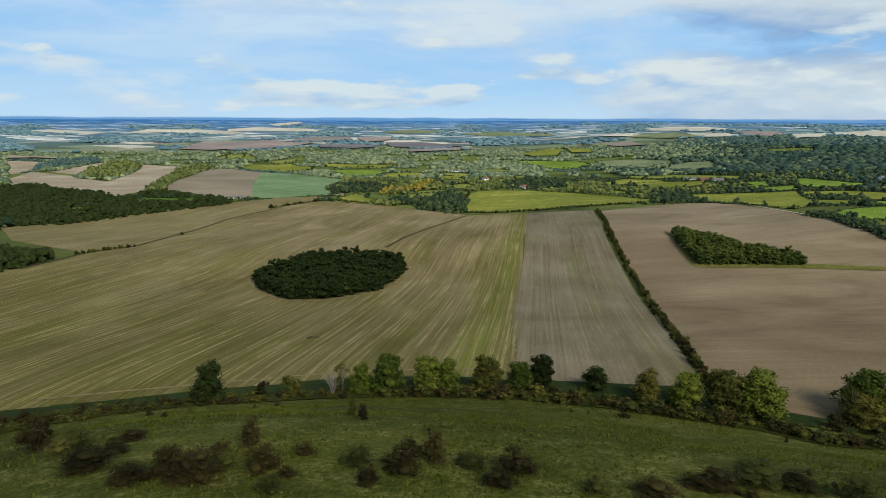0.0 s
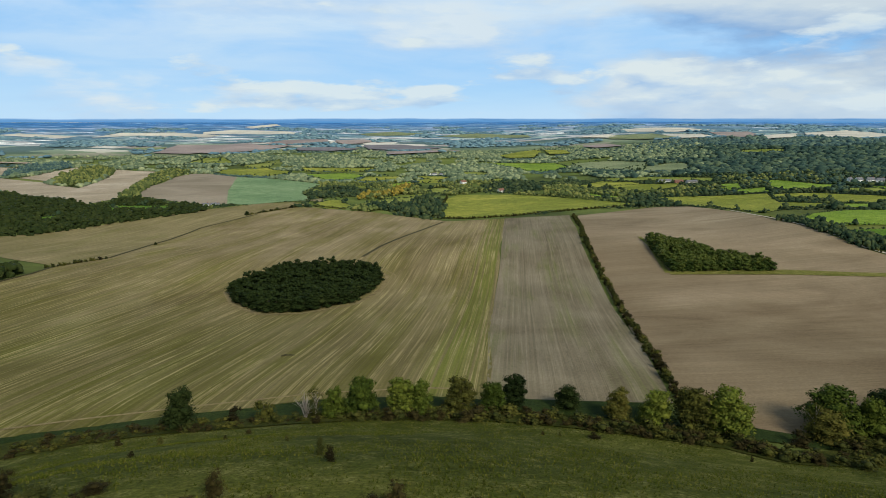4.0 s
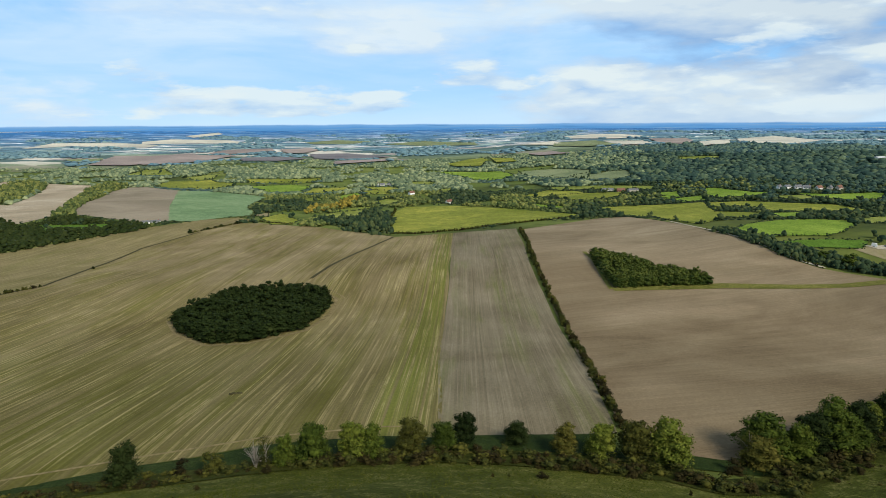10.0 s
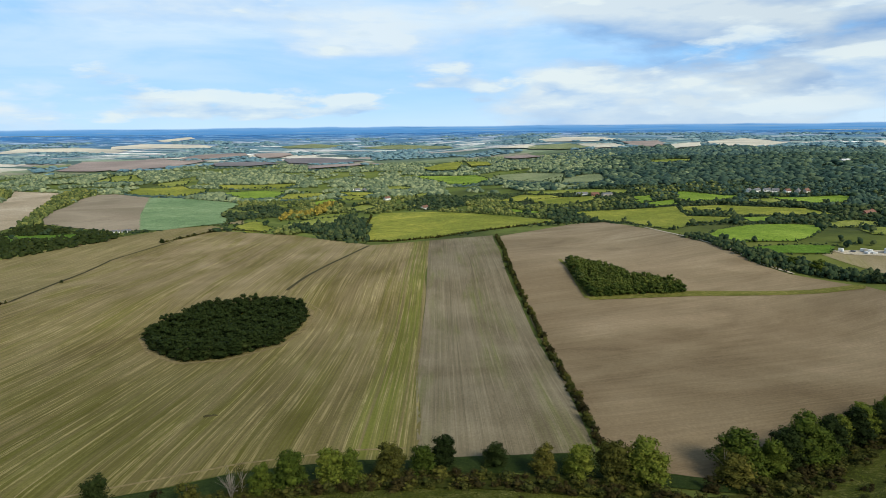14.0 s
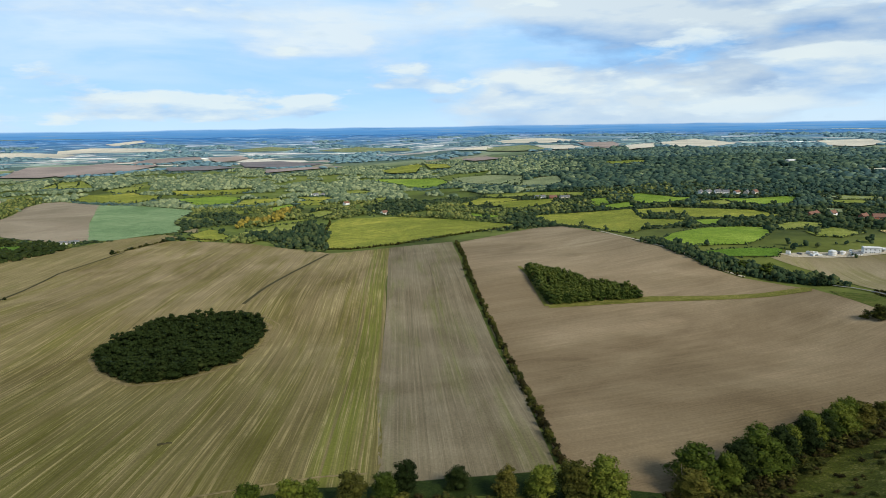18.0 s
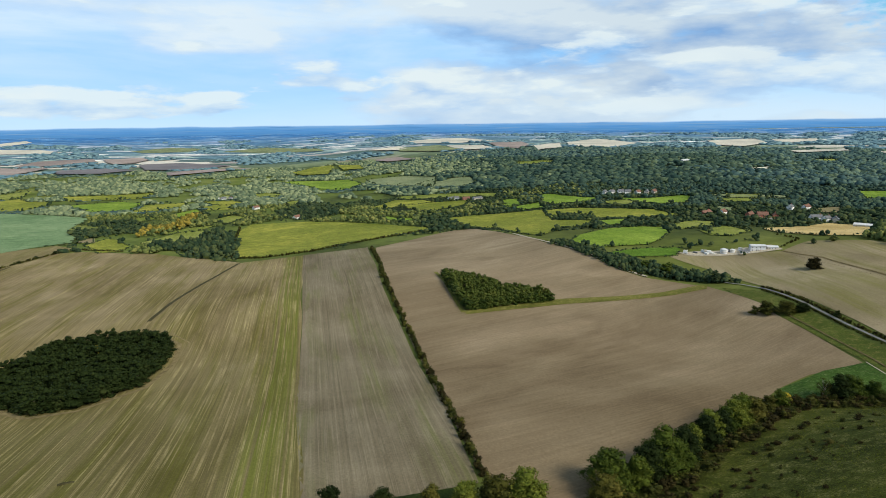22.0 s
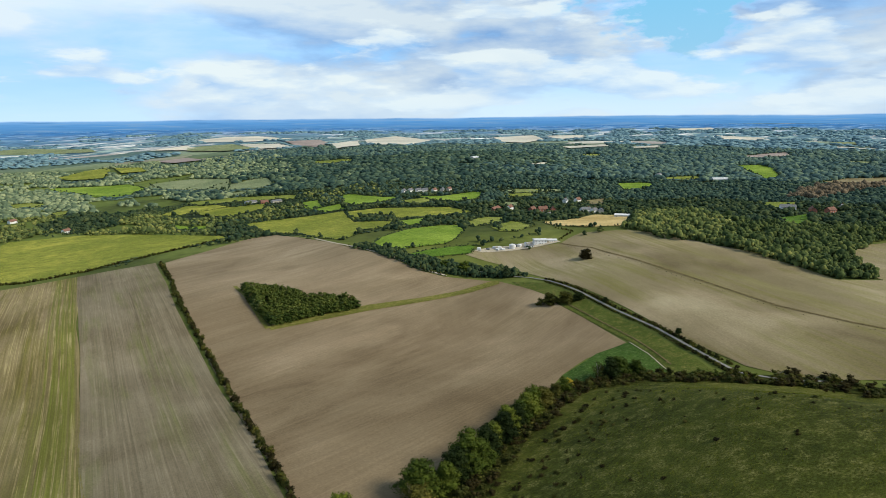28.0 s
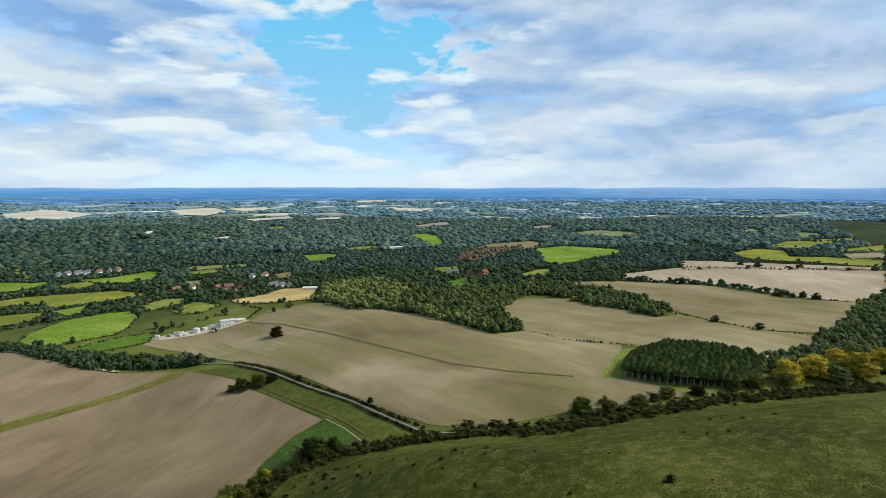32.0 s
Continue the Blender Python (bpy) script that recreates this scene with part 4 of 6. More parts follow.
vale_field("paddock", [(386, 551), (408, 550), (436, 543), (465, 528), (444, 510), (398, 528)], M_LUSH, "lush green pasture bounded by hedges")
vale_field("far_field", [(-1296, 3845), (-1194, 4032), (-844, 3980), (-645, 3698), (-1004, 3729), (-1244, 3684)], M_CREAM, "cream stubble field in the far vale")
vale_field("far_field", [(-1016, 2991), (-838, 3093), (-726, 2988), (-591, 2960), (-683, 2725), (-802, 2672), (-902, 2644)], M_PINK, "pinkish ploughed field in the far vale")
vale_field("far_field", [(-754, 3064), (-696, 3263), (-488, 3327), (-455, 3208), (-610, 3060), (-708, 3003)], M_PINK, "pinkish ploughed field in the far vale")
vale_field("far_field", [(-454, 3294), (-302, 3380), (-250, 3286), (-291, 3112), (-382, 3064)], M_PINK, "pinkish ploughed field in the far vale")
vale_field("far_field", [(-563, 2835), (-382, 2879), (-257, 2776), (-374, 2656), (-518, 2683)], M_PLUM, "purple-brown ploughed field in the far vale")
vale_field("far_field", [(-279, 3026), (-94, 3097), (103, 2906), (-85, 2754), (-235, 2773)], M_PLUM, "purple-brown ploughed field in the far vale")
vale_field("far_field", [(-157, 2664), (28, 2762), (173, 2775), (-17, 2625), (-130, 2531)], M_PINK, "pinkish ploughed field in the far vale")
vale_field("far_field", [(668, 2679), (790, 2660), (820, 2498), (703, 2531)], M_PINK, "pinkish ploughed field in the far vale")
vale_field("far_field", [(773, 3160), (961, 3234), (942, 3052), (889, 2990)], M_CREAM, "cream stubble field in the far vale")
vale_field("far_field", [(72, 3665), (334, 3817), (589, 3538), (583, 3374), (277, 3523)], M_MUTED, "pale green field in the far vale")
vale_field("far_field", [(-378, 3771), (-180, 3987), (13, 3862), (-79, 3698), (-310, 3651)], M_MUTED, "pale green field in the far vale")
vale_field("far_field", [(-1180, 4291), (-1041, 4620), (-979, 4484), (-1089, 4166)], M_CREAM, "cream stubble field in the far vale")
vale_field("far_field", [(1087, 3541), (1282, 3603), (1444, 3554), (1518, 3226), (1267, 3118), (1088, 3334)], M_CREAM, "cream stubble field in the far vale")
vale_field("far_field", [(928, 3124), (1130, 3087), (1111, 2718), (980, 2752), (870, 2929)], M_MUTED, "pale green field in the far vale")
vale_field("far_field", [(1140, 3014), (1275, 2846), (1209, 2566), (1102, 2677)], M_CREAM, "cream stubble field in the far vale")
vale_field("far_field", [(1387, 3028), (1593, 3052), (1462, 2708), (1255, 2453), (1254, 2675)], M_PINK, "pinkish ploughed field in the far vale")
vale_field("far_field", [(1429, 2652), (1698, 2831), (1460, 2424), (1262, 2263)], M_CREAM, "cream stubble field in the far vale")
vale_field("far_field", [(994, 2003), (1096, 1932), (1116, 1849), (994, 1898)], M_MEADOW, "yellow-green field beyond the great wood")
vale_field("far_field", [(1747, 2861), (2061, 3032), (1947, 2541), (1674, 2337), (1531, 2459)], M_CREAM, "cream stubble field in the far vale")
vale_field("far_field", [(2101, 2193), (2323, 2502), (2685, 2558), (2392, 2183), (2112, 2063)], M_CREAM, "cream stubble field in the far vale")
vale_field("far_field", [(2694, 2468), (2885, 2342), (2622, 2122), (2435, 2144)], M_CREAM, "cream stubble field in the far vale")
vale_field("paddock", [(1965, 1721), (2228, 1703), (2156, 1614), (1938, 1643)], M_CREAM, "pale stubble field in the eastern woods")
vale_field("paddock", [(2178, 1536), (2349, 1523), (2266, 1450), (2129, 1488)], M_CREAM, "pale stubble field in the eastern woods")
vale_field("paddock", [(1734, 1470), (1836, 1400), (1752, 1359)], M_MEADOW, "olive meadow in the eastern woods")
vale_field("paddock", [(1367, 1320), (1482, 1339), (1384, 1264), (1347, 1289)], M_CREAM, "pale stubble field in the eastern woods")
vale_field("paddock", [(1177, 864), (1229, 830), (1222, 791), (1138, 769), (1100, 786)], M_GREEN, "green pasture in the eastern woods")
vale_field("paddock", [(1344, 857), (1436, 846), (1456, 811), (1346, 793)], M_MEADOW, "olive meadow in the eastern woods")
vale_field("paddock", [(1808, 917), (1886, 873), (1790, 794), (1585, 688), (1494, 684), (1627, 775)], M_GREEN, "green pasture in the eastern woods")
vale_field("paddock", [(2117, 1073), (2312, 1070), (2444, 1052), (2306, 968), (2147, 994)], M_PINK, "pinkish bare field in the eastern woods")
vale_field("paddock", [(2318, 648), (2412, 569), (2243, 560), (2186, 601)], M_PINK, "pinkish bare field in the eastern woods")
vale_field("paddock", [(2201, 788), (2202, 686), (2099, 678)], M_MUTED, "muted green field in the eastern woods")
vale_field("paddock", [(1474, 561), (1619, 564), (1666, 531), (1735, 494), (1647, 411), (1503, 421), (1464, 467)], M_FLINT, "buff bare field in the eastern woods")
vale_field("paddock", [(1487, 409), (1574, 353), (1521, 273), (1460, 197), (1343, 195), (1293, 232), (1191, 246), (1130, 269), (1194, 312), (1360, 362)], M_GREEN, "green pasture in the eastern woods")
vale_field("paddock", [(946, 289), (1035, 281), (1058, 264), (961, 241), (922, 268)], M_MEADOW, "olive meadow in the eastern woods")
vale_field("paddock", [(2040, 457), (2153, 367), (2075, 248), (1940, 212), (1859, 269), (1974, 371)], M_MUTED, "muted green field in the eastern woods")
vale_field("paddock", [(1413, -20), (1544, -79), (1512, -131), (1392, -130), (1407, -189), (1387, -284), (1275, -261), (1271, -213), (1304, -158), (1300, -85), (1325, -48)], M_BRIGHT, "bright pasture among eastern trees, sunlight painted in")
vale_field("paddock", [(1601, -105), (1803, -156), (1889, -280), (1760, -255), (1586, -170)], M_MEADOW, "olive meadow in the eastern woods")
vale_field("paddock", [(1608, -248), (1803, -369), (1618, -331), (1552, -250)], M_BRIGHT, "bright pasture among eastern trees, sunlight painted in")
vale_field("paddock", [(1493, -231), (1572, -322), (1431, -293), (1381, -224)], M_FLINT, "buff bare field in the eastern woods")
vale_field("paddock", [(1893, -210), (2017, -338), (1937, -334), (1818, -220)], M_MEADOW, "olive meadow in the eastern woods")
vale_field("paddock", [(2158, -217), (2161, -276), (2045, -271), (1973, -205)], M_MUTED, "muted green field in the eastern woods")
vale_field("paddock", [(2180, -64), (2261, -103), (2161, -122), (2078, -76)], M_MUTED, "muted green field in the eastern woods")
vale_field("paddock", [(1242, 65), (1243, 10), (1247, -64), (1250, -151), (1255, -257), (1207, -247), (1147, -107), (1124, -8), (1078, 52)], M_PALE, "pale bare field below a hedge")
vale_field("paddock", [(848, 367), (921, 359), (815, 312), (781, 330)], M_LUSH, "dark green lawn in the woods")
vale_field("paddock", [(1067, 495), (1095, 442), (1007, 414), (993, 450)], M_MEADOW, "olive meadow in the eastern woods")
vale_field("paddock", [(947, 961), (982, 911), (944, 871), (905, 912)], M_MEADOW, "olive meadow in the eastern woods")
vale_field("paddock", [(877, 905), (931, 885), (903, 848), (846, 860)], M_MEADOW, "olive meadow in the eastern woods")
vale_field("paddock", [(898, 727), (964, 725), (894, 678), (872, 694)], M_FLINT, "buff bare field in the eastern woods")
vale_field("paddock", [(635, 579), (697, 574), (763, 597), (781, 549), (726, 499), (627, 443), (603, 472), (604, 532)], M_GOLD, "golden stubble field with sunlight in its colour")
vale_field("paddock", [(3189, 1724), (3122, 1444), (2951, 1397), (2957, 1565)], M_CREAM, "pale stubble field in the eastern woods")
vale_field("paddock", [(3681, 2294), (3932, 2170), (3732, 2017), (3523, 2110)], M_CREAM, "pale stubble field in the eastern woods")
vale_field("paddock", [(2996, 1102), (3078, 1024), (2920, 986), (2894, 1050)], M_MUTED, "muted green field in the eastern woods")
vale_field("paddock", [(2837, 635), (2901, 545), (2788, 427), (2690, 530)], M_CREAM, "pale stubble field in the eastern woods")
vale_field("paddock", [(2800, 783), (2867, 694), (2709, 681)], M_MUTED, "muted green field in the eastern woods")
vale_field("paddock", [(3485, -50), (3434, -188), (3283, -120)], M_MUTED, "muted green field in the eastern woods")
vale_field("paddock", [(2914, 276), (3041, 190), (2803, 197)], M_MUTED, "muted green field in the eastern woods")
DOWN_EDGE = [(-420, 60), (-190, 150), (-140, 170), (-121, 178), (-106, 182), (-91, 184), (-74, 185), (-56, 184), (-39, 185), (-12, 185.5), (12, 183), (32, 181), (50, 178), (72, 172), (95, 165), (106, 153), (126, 154), (190, 186), (237, 201), (262, 206), (294, 183), (314, 156), (328, 130), (339, 93), (370, 50), (418, -10), (478, -100), (598, -280)]
ribbon("undergrowth_floor", [(q[0] + (0 if q[0] < 325 else 8), q[1] + (7 if q[0] < 325 else 3)) for q in DOWN_EDGE[1:27]], 14, M_UNDER, "dark green floor strip along the tree belt", "ground", 0.62, 3, 1.6)
HILL = DOWN_EDGE + [(400, -500), (-700, -400)]
field("down", HILL, M_DOWN, "steep open downland slope of rough tufted grass", "hillside", step=9, lift=0.3, wave=1.5)
ribbon("lane", [(376, 640), (378, 551), (399, 500), (416, 455), (418, 400), (412, 370), (397, 323), (378, 275), (362, 229), (341, 183), (331, 158), (335, 135), (352, 112)], 1.8, M_ROAD, "narrow pale asphalt lane between hedges", "road", 0.75)
OVAL_RING = [(-145, 458), (-129, 422), (-103, 391), (-77, 389), (-43, 413), (-28, 458), (-26, 492), (-37, 512), (-57, 523)]
ribbon("turning_track", OVAL_RING, 3.4, M_TURN, "pale turning track round the oval wood", lift=0.55)
ribbon("turning_track", [(-24, 455), (-19, 492), (-32, 517), (-52, 530)], 1.2, M_TURN, "pale outer turning track round the wood", lift=0.55)
for off in (6,):
    ribbon("headland_row", [(-140, 193 + off), (-115, 201 + off), (-85, 208 + off), (-39, 215 + off), (4, 214 + off), (22, 211 + off)], 1.3, M_TURN, "straw row along the headland", "track", 0.5)
ribbon("field_track", [(30, 795), (-11, 686), (-37, 611), (-52, 556)], 3.6, M_TRACK, "thin worn track with dark edges", lift=0.6)
ribbon("field_track", [(33, 795), (-8, 686), (-34, 611), (-49, 556)], 1.6, M_TURN, "pale strip of straw beside the track", lift=0.55)
ribbon("field_bank", [(-420, 402), (-305, 440), (-301, 484), (-304, 522), (-284, 572), (-290, 682), (-287, 819), (-250, 960)], 3.4, M_TRACK, "low dark bank of rough grass between two stubble fields", "bank", 0.6)
ribbon("field_bank", [(528, 458), (526, 412), (490, 321), (464, 248), (441, 187), (437, 141), (440, 94)], 2.2, M_BANK, "low brown bank of dead grass across the flinty field", "bank", 0.6)
ribbon("grass_edge", [(187, 454), (196, 500), (204, 540), (209, 582)], 3.6, M_OLIVE, "pale grass edge beside the angular wood", "verge", 0.65)
ribbon("verge_straw", [(376, 324), (363, 288), (350, 254), (341, 231), (331, 211), (320, 192)], 0.9, M_BANK, "thin line of dead straw along the verge", "verge", 0.72)
ribbon("chalk_edge", [(335, 231), (325, 210), (311, 188)], 0.5, M_CHALK, "white chalky edge of the crop", "track", 0.7)
ribbon("chalk_edge", [(377, 745), (373, 690), (372, 640), (372, 566), (372, 506), (380, 474)], 3.0, M_CHALK, "white chalky field edge", "track", 0.7)


# ---- trees ----
def ico(sub):
    bm = bmesh.new()
    bmesh.ops.create_icosphere(bm, subdivisions=sub, radius=1)
    v = np.array([tuple(p.co) for p in bm.verts])
    f = np.array([[p.index for p in q.verts] for q in bm.faces])
    bm.free()
    return v, f


ICO1, ICO2 = ico(1), ico(2)


def lump(rng, sub, rough):
    v, f = ICO1 if sub == 1 else ICO2
    v = v * (1 + rng.uniform(-rough, rough, (len(v), 1)))
    return v, f


def crown_far(rng, n=1, rough=0.34):
    """A low, uneven crown of one or a few lumps of unlike size, one metre high and wide."""
    vs, fs, k = [], [], 0
    for i in range(n):
        v, f = lump(rng, 1, rough if n > 1 else 0.45)
        c = np.array([0, 0, 0.5]) if n == 1 else np.array([rng.uniform(-0.32, 0.32), rng.uniform(-0.32, 0.32), rng.uniform(0.22, 0.78)])
        s = 0.5 if n == 1 else rng.uniform(0.15, 0.36)
        f = f[v[f][:, :, 2].mean(1) > -0.55]
        vs.append(v * s + c)
        fs.append(f + k)
        k += len(v)
    return np.concatenate(vs), np.concatenate(fs)


def planted(pts, sizes, tall, bases, rng, sink=0.08):
    """Vertices and faces of one low crown at each place."""
    vs, fs, k = [], [], 0
    z = heights(pts[:, 0], pts[:, 1])
    which = rng.randint(0, len(bases), len(pts))
    for b, (bv, bf) in enumerate(bases):
        m = which == b
        if not m.any():
            continue
        a = rng.uniform(0, 6.283, m.sum())
        ca, sa = np.cos(a)[:, None], np.sin(a)[:, None]
        s, h = sizes[m][:, None], (sizes[m] * tall[m])[:, None]
        x = (bv[None, :, 0] * ca - bv[None, :, 1] * sa) * s + pts[m, 0][:, None]
        y = (bv[None, :, 0] * sa + bv[None, :, 1] * ca) * s + pts[m, 1][:, None]
        zz = (bv[None, :, 2] - sink) * h + z[m][:, None]
        n = m.sum()
        vs.append(np.stack([x, y, zz], -1).reshape(-1, 3))
        fs.append((bf[None] + (np.arange(n) * len(bv))[:, None, None] + k).reshape(-1, 3))
        k += n * len(bv)
    return np.concatenate(vs), np.concatenate(fs)


def jittered(x0, x1, y0, y1, step, rng):
    ax, ay = np.meshgrid(np.arange(x0, x1, step), np.arange(y0, y1, step))
    p = np.stack([ax.ravel(), ay.ravel()], -1)
    return p + rng.uniform(-0.42, 0.42, p.shape) * step


def free(p, polys):
    m = np.ones(len(p), bool)
    for poly in polys:
        m &= ~inside(p[:, 0], p[:, 1], poly)
    return p[m]


def stuff_trees(name, pts, size, tall, mat, label, seed, lumps=1, category="woodland"):
    rng = np.random.RandomState(seed)
    bases = [crown_far(rng, lumps) for _ in range(9)]
    v, f = planted(pts, rng.uniform(size[0], size[1], len(pts)) * rng.choice([0.7, 0.9, 1.0, 1.2], len(pts)), rng.uniform(tall[0], tall[1], len(pts)), bases, rng)
    return tagged(new(name, mesh_of(name, v, f, mat)), label, category, kind="stuff")


RNG = np.random.RandomState(7)
WOODS = {
    "west_wood": ([(-517, 680), (-500, 709), (-452, 747), (-406, 854), (-337, 994), (-355, 1040), (-390, 1066), (-430, 1072), (-477, 1115), (-491, 1111), (-532, 1152), (-519, 1055), (-528, 1001), (-566, 1065), (-617, 1097), (-688, 1133), (-831, 1259), (-837, 1203), (-900, 1200)], LEAF_DARK, 8.5),
    "corner_wood": ([(-310, 425), (-303, 450), (-303, 482), (-330, 510), (-420, 500), (-420, 405)], LEAF_DARK, 6.5),
    "vale_wood": ([(-91, 1029), (-78, 1150), (-31, 1115), (16, 1181), (27, 1095), (28, 991), (30, 813), (-4, 895), (-49, 982)], LEAF_WOOD, 7.0),
    "plantation": ([(-1110, 1700), (-1111, 1870), (-1105, 2039), (-1182, 2155), (-1238, 2057), (-1200, 1880)], LEAF_OUTER_HAZE, 9.5),
    "square_wood": ([(-858, 1485), (-736, 1379), (-907, 1896), (-995, 2025), (-1043, 2013), (-1007, 1802)], LEAF_SUNNY, 9.5),
    "shelter_belt": ([(-522, 1073), (-507, 1148), (-585, 1377), (-613, 1518), (-655, 1701), (-667, 1847), (-738, 1942), (-768, 1885), (-673, 1564), (-597, 1317), (-556, 1205)], LEAF_SUNNY, 9.0),
    "autumn_wood": ([(-119, 1102), (-115, 1202), (-44, 1260), (-14, 1471), (-38, 1451), (-66, 1301), (-116, 1267)], LEAF_TURNING, 8.0),
    "rusty_wood": ([(1155, 486), (1323, 515), (1437, 515), (1486, 430), (1340, 440), (1136, 431)], LEAF_BROWN, 9.0),
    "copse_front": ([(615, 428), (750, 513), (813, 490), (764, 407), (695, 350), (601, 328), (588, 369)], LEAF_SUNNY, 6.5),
    "east_copse": ([(612, 426), (607, 381), (595, 316), (591, 275), (567, 221), (544, 188), (570, 165), (640, 215), (740, 222), (840, 190), (860, 230), (760, 300), (740, 343), (790, 421), (870, 520), (820, 560), (740, 520)], LEAF_MIXED, 6.5),
    "spinney": ([(695, 100), (735, 165), (800, 110), (770, 90), (708, 45), (665, 57)], LEAF_MIXED, 6.0),
    "wood_strip": ([(838, 243), (840, 189), (821, 123), (753, 109), (757, 171), (766, 223)], LEAF_MIXED, 6.0),
    "lane_wood": ([(372, 640), (369, 566), (368, 506), (385, 478), (397, 455), (413, 420), (425, 400), (428, 455), (405, 505), (388, 555), (386, 640)], LEAF_WOOD, 4.6),
    "hanging_wood": ([(500, -20), (537, -39), (573, -65), (631, -82), (650, -95), (833, -150), (1000, -230), (800, -300), (560, -150), (490, -70)], LEAF_MIXED, 5.6),
}
WOOD_WORDS = {"autumn_wood": "strip of trees turning gold and olive", "rusty_wood": "wood of rusty brown trees", "square_wood": "block of olive trees between pale fields, sunlight painted in", "shelter_belt": "shelter belt of olive trees between pale fields", "copse_front": "yellow-green front of the copse, sunlight painted in", "hanging_wood": "mixed green wood on the hillside"}
for nm, (poly, mt, sp) in WOODS.items():
    xs, ys = [q[0] for q in poly], [q[1] for q in poly]
    p = jittered(min(xs), max(xs), min(ys), max(ys), sp, RNG)
    p = free(p[inside(p[:, 0], p[:, 1], poly)], VALE + ([WOODS["copse_front"][0]] if nm == "east_copse" else []))
    stuff_trees(nm, p, (sp * 1.1, sp * 1.6), (0.5, 0.8) if nm == "west_wood" else (0.8, 1.2), mt, WOOD_WORDS.get(nm, "dense mixed wood of dark green trees"), len(p), 7 if nm in ("hanging_wood", "lane_wood", "east_copse", "copse_front", "corner_wood", "wood_strip", "spinney") else 4)
    CLAIMED.append(poly)



# ---- single trees, bushes and hedges ----
def part(name, me, parent, label=""):
    ob = new(name, me)
    ob.parent = parent
    if label:
        ob["label"] = label
    return ob


def tube(path, radii, sides=6):
    """A tapered limb along a list of points."""
    vs, fs = [], []
    p = np.array(path, float)
    d = np.gradient(p, axis=0)
    for i, (c, t, r) in enumerate(zip(p, d, radii)):
        t = t / (np.linalg.norm(t) + 1e-9)
        a = np.cross(t, (0.31, 0.95, 0.05))
        a /= np.linalg.norm(a) + 1e-9
        b = np.cross(t, a)
        for k in range(sides):
            q = 6.2832 * k / sides
            vs.append(c + r * (math.cos(q) * a + math.sin(q) * b))
    for i in range(len(p) - 1):
        for k in range(sides):
            a, b = i * sides + k, i * sides + (k + 1) % sides
            fs += [(a, b, b + sides), (a, b + sides, a + sides)]
    return np.array(vs), np.array(fs)


def joined(pieces):
    vs, fs, k = [], [], 0
    for v, f in pieces:
        vs.append(v)
        fs.append(np.asarray(f) + k)
        k += len(v)
    return np.concatenate(vs), np.concatenate(fs)


def leaves(rng, centres, radii, count, size, squash=0.85, reach=(0.72, 1.14), tilt=0.4):
    """Leafy sprays set round the clumps, as small bent quads in two triangles."""
    n = len(centres)
    share = np.array(radii) ** 2
    which = rng.choice(n, count, p=share / share.sum())
    d = rng.normal(size=(count, 3))
    d[:, 2] += 0.25
    d /= np.linalg.norm(d, axis=1)[:, None]
    c = np.array(centres)[which] + d * (np.array(radii)[which] * rng.uniform(reach[0], reach[1], count))[:, None] * np.array([1, 1, squash])
    a = np.cross(d, rng.normal(size=(count, 3)))
    a /= np.linalg.norm(a, axis=1)[:, None] + 1e-9
    b = np.cross(d, a)
    b = b * 0.75 + d * rng.uniform(-tilt, tilt, (count, 1))
    s = (size * rng.uniform(0.55, 1.25, count))[:, None]
    v = np.stack([c - a * s * 0.5, c - b * s * 0.5 + d * s * 0.1, c + a * s * 0.5, c + b * s * 0.5 + d * s * 0.1], 1).reshape(-1, 3)
    q = np.arange(count)[:, None] * 4
    return v, np.concatenate([q + np.array([[0, 1, 2]]), q + np.array([[0, 2, 3]])])


def crown_clumps(rng, h, w, base, n):
    """Centres and radii of the clumps: a few uneven lobes, each covered in clumps."""
    cs, rs = [], []
    lobes = max(3, n // 4)
    for i in range(lobes):
        u = (i + 0.5) / lobes
        a = i * 2.4 + rng.uniform(-0.6, 0.6)
        lr = w * rng.uniform(0.24, 0.34) * (1.08 - 0.3 * u) * (1.0 if lobes < 6 else 0.82)
        off = (w / 2 - lr) * rng.uniform(0.45, 1.1) * (1 - 0.75 * u * u)
        z = base + (h - base) * (0.10 + 0.78 * u) * rng.uniform(0.92, 1.08)
        c = np.array([off * math.cos(a), off * math.sin(a), min(z, h - lr * 0.7)])
        cs.append(tuple(c))
        rs.append(lr)
        for _ in range(n // lobes):
            d = rng.normal(size=3)
            d[2] = abs(d[2]) * 0.8 - 0.15
            d /= np.linalg.norm(d)
            cs.append(tuple(c + d * lr * rng.uniform(0.55, 0.95)))
            rs.append(lr * rng.uniform(0.35, 0.6))
    cs.append((0, 0, base + (h - base) * 0.42))
    rs.append(w * 0.27)
    return cs, rs


def broadleaf(rng, h, w, n=14, count=2200, size=0.5, base=0.22, sparse=False, core=0.72, tilt=0.4):
    cs, rs = crown_clumps(rng, h, w, h * base, n)
    wood = [tube([(0, 0, -0.6), (0.05, 0, h * 0.2), (0.1, 0.1, h * 0.45), (0.0, 0.1, h * 0.72)], [h * 0.03, h * 0.022, h * 0.016, h * 0.006], 7)]
    for c in cs[:: (2 if sparse else 4)]:
        z0 = min(c[2] * 0.6, h * 0.5)
        wood.append(tube([(0.05, 0.05, z0), (c[0] * 0.5, c[1] * 0.5, (z0 + c[2]) * 0.5 + 0.3), c], [h * 0.011, h * 0.007, h * 0.002], 5))
    pieces = []
    if not sparse:
        for c, r in zip(cs, rs):
            v, f = lump(rng, 1, 0.3)
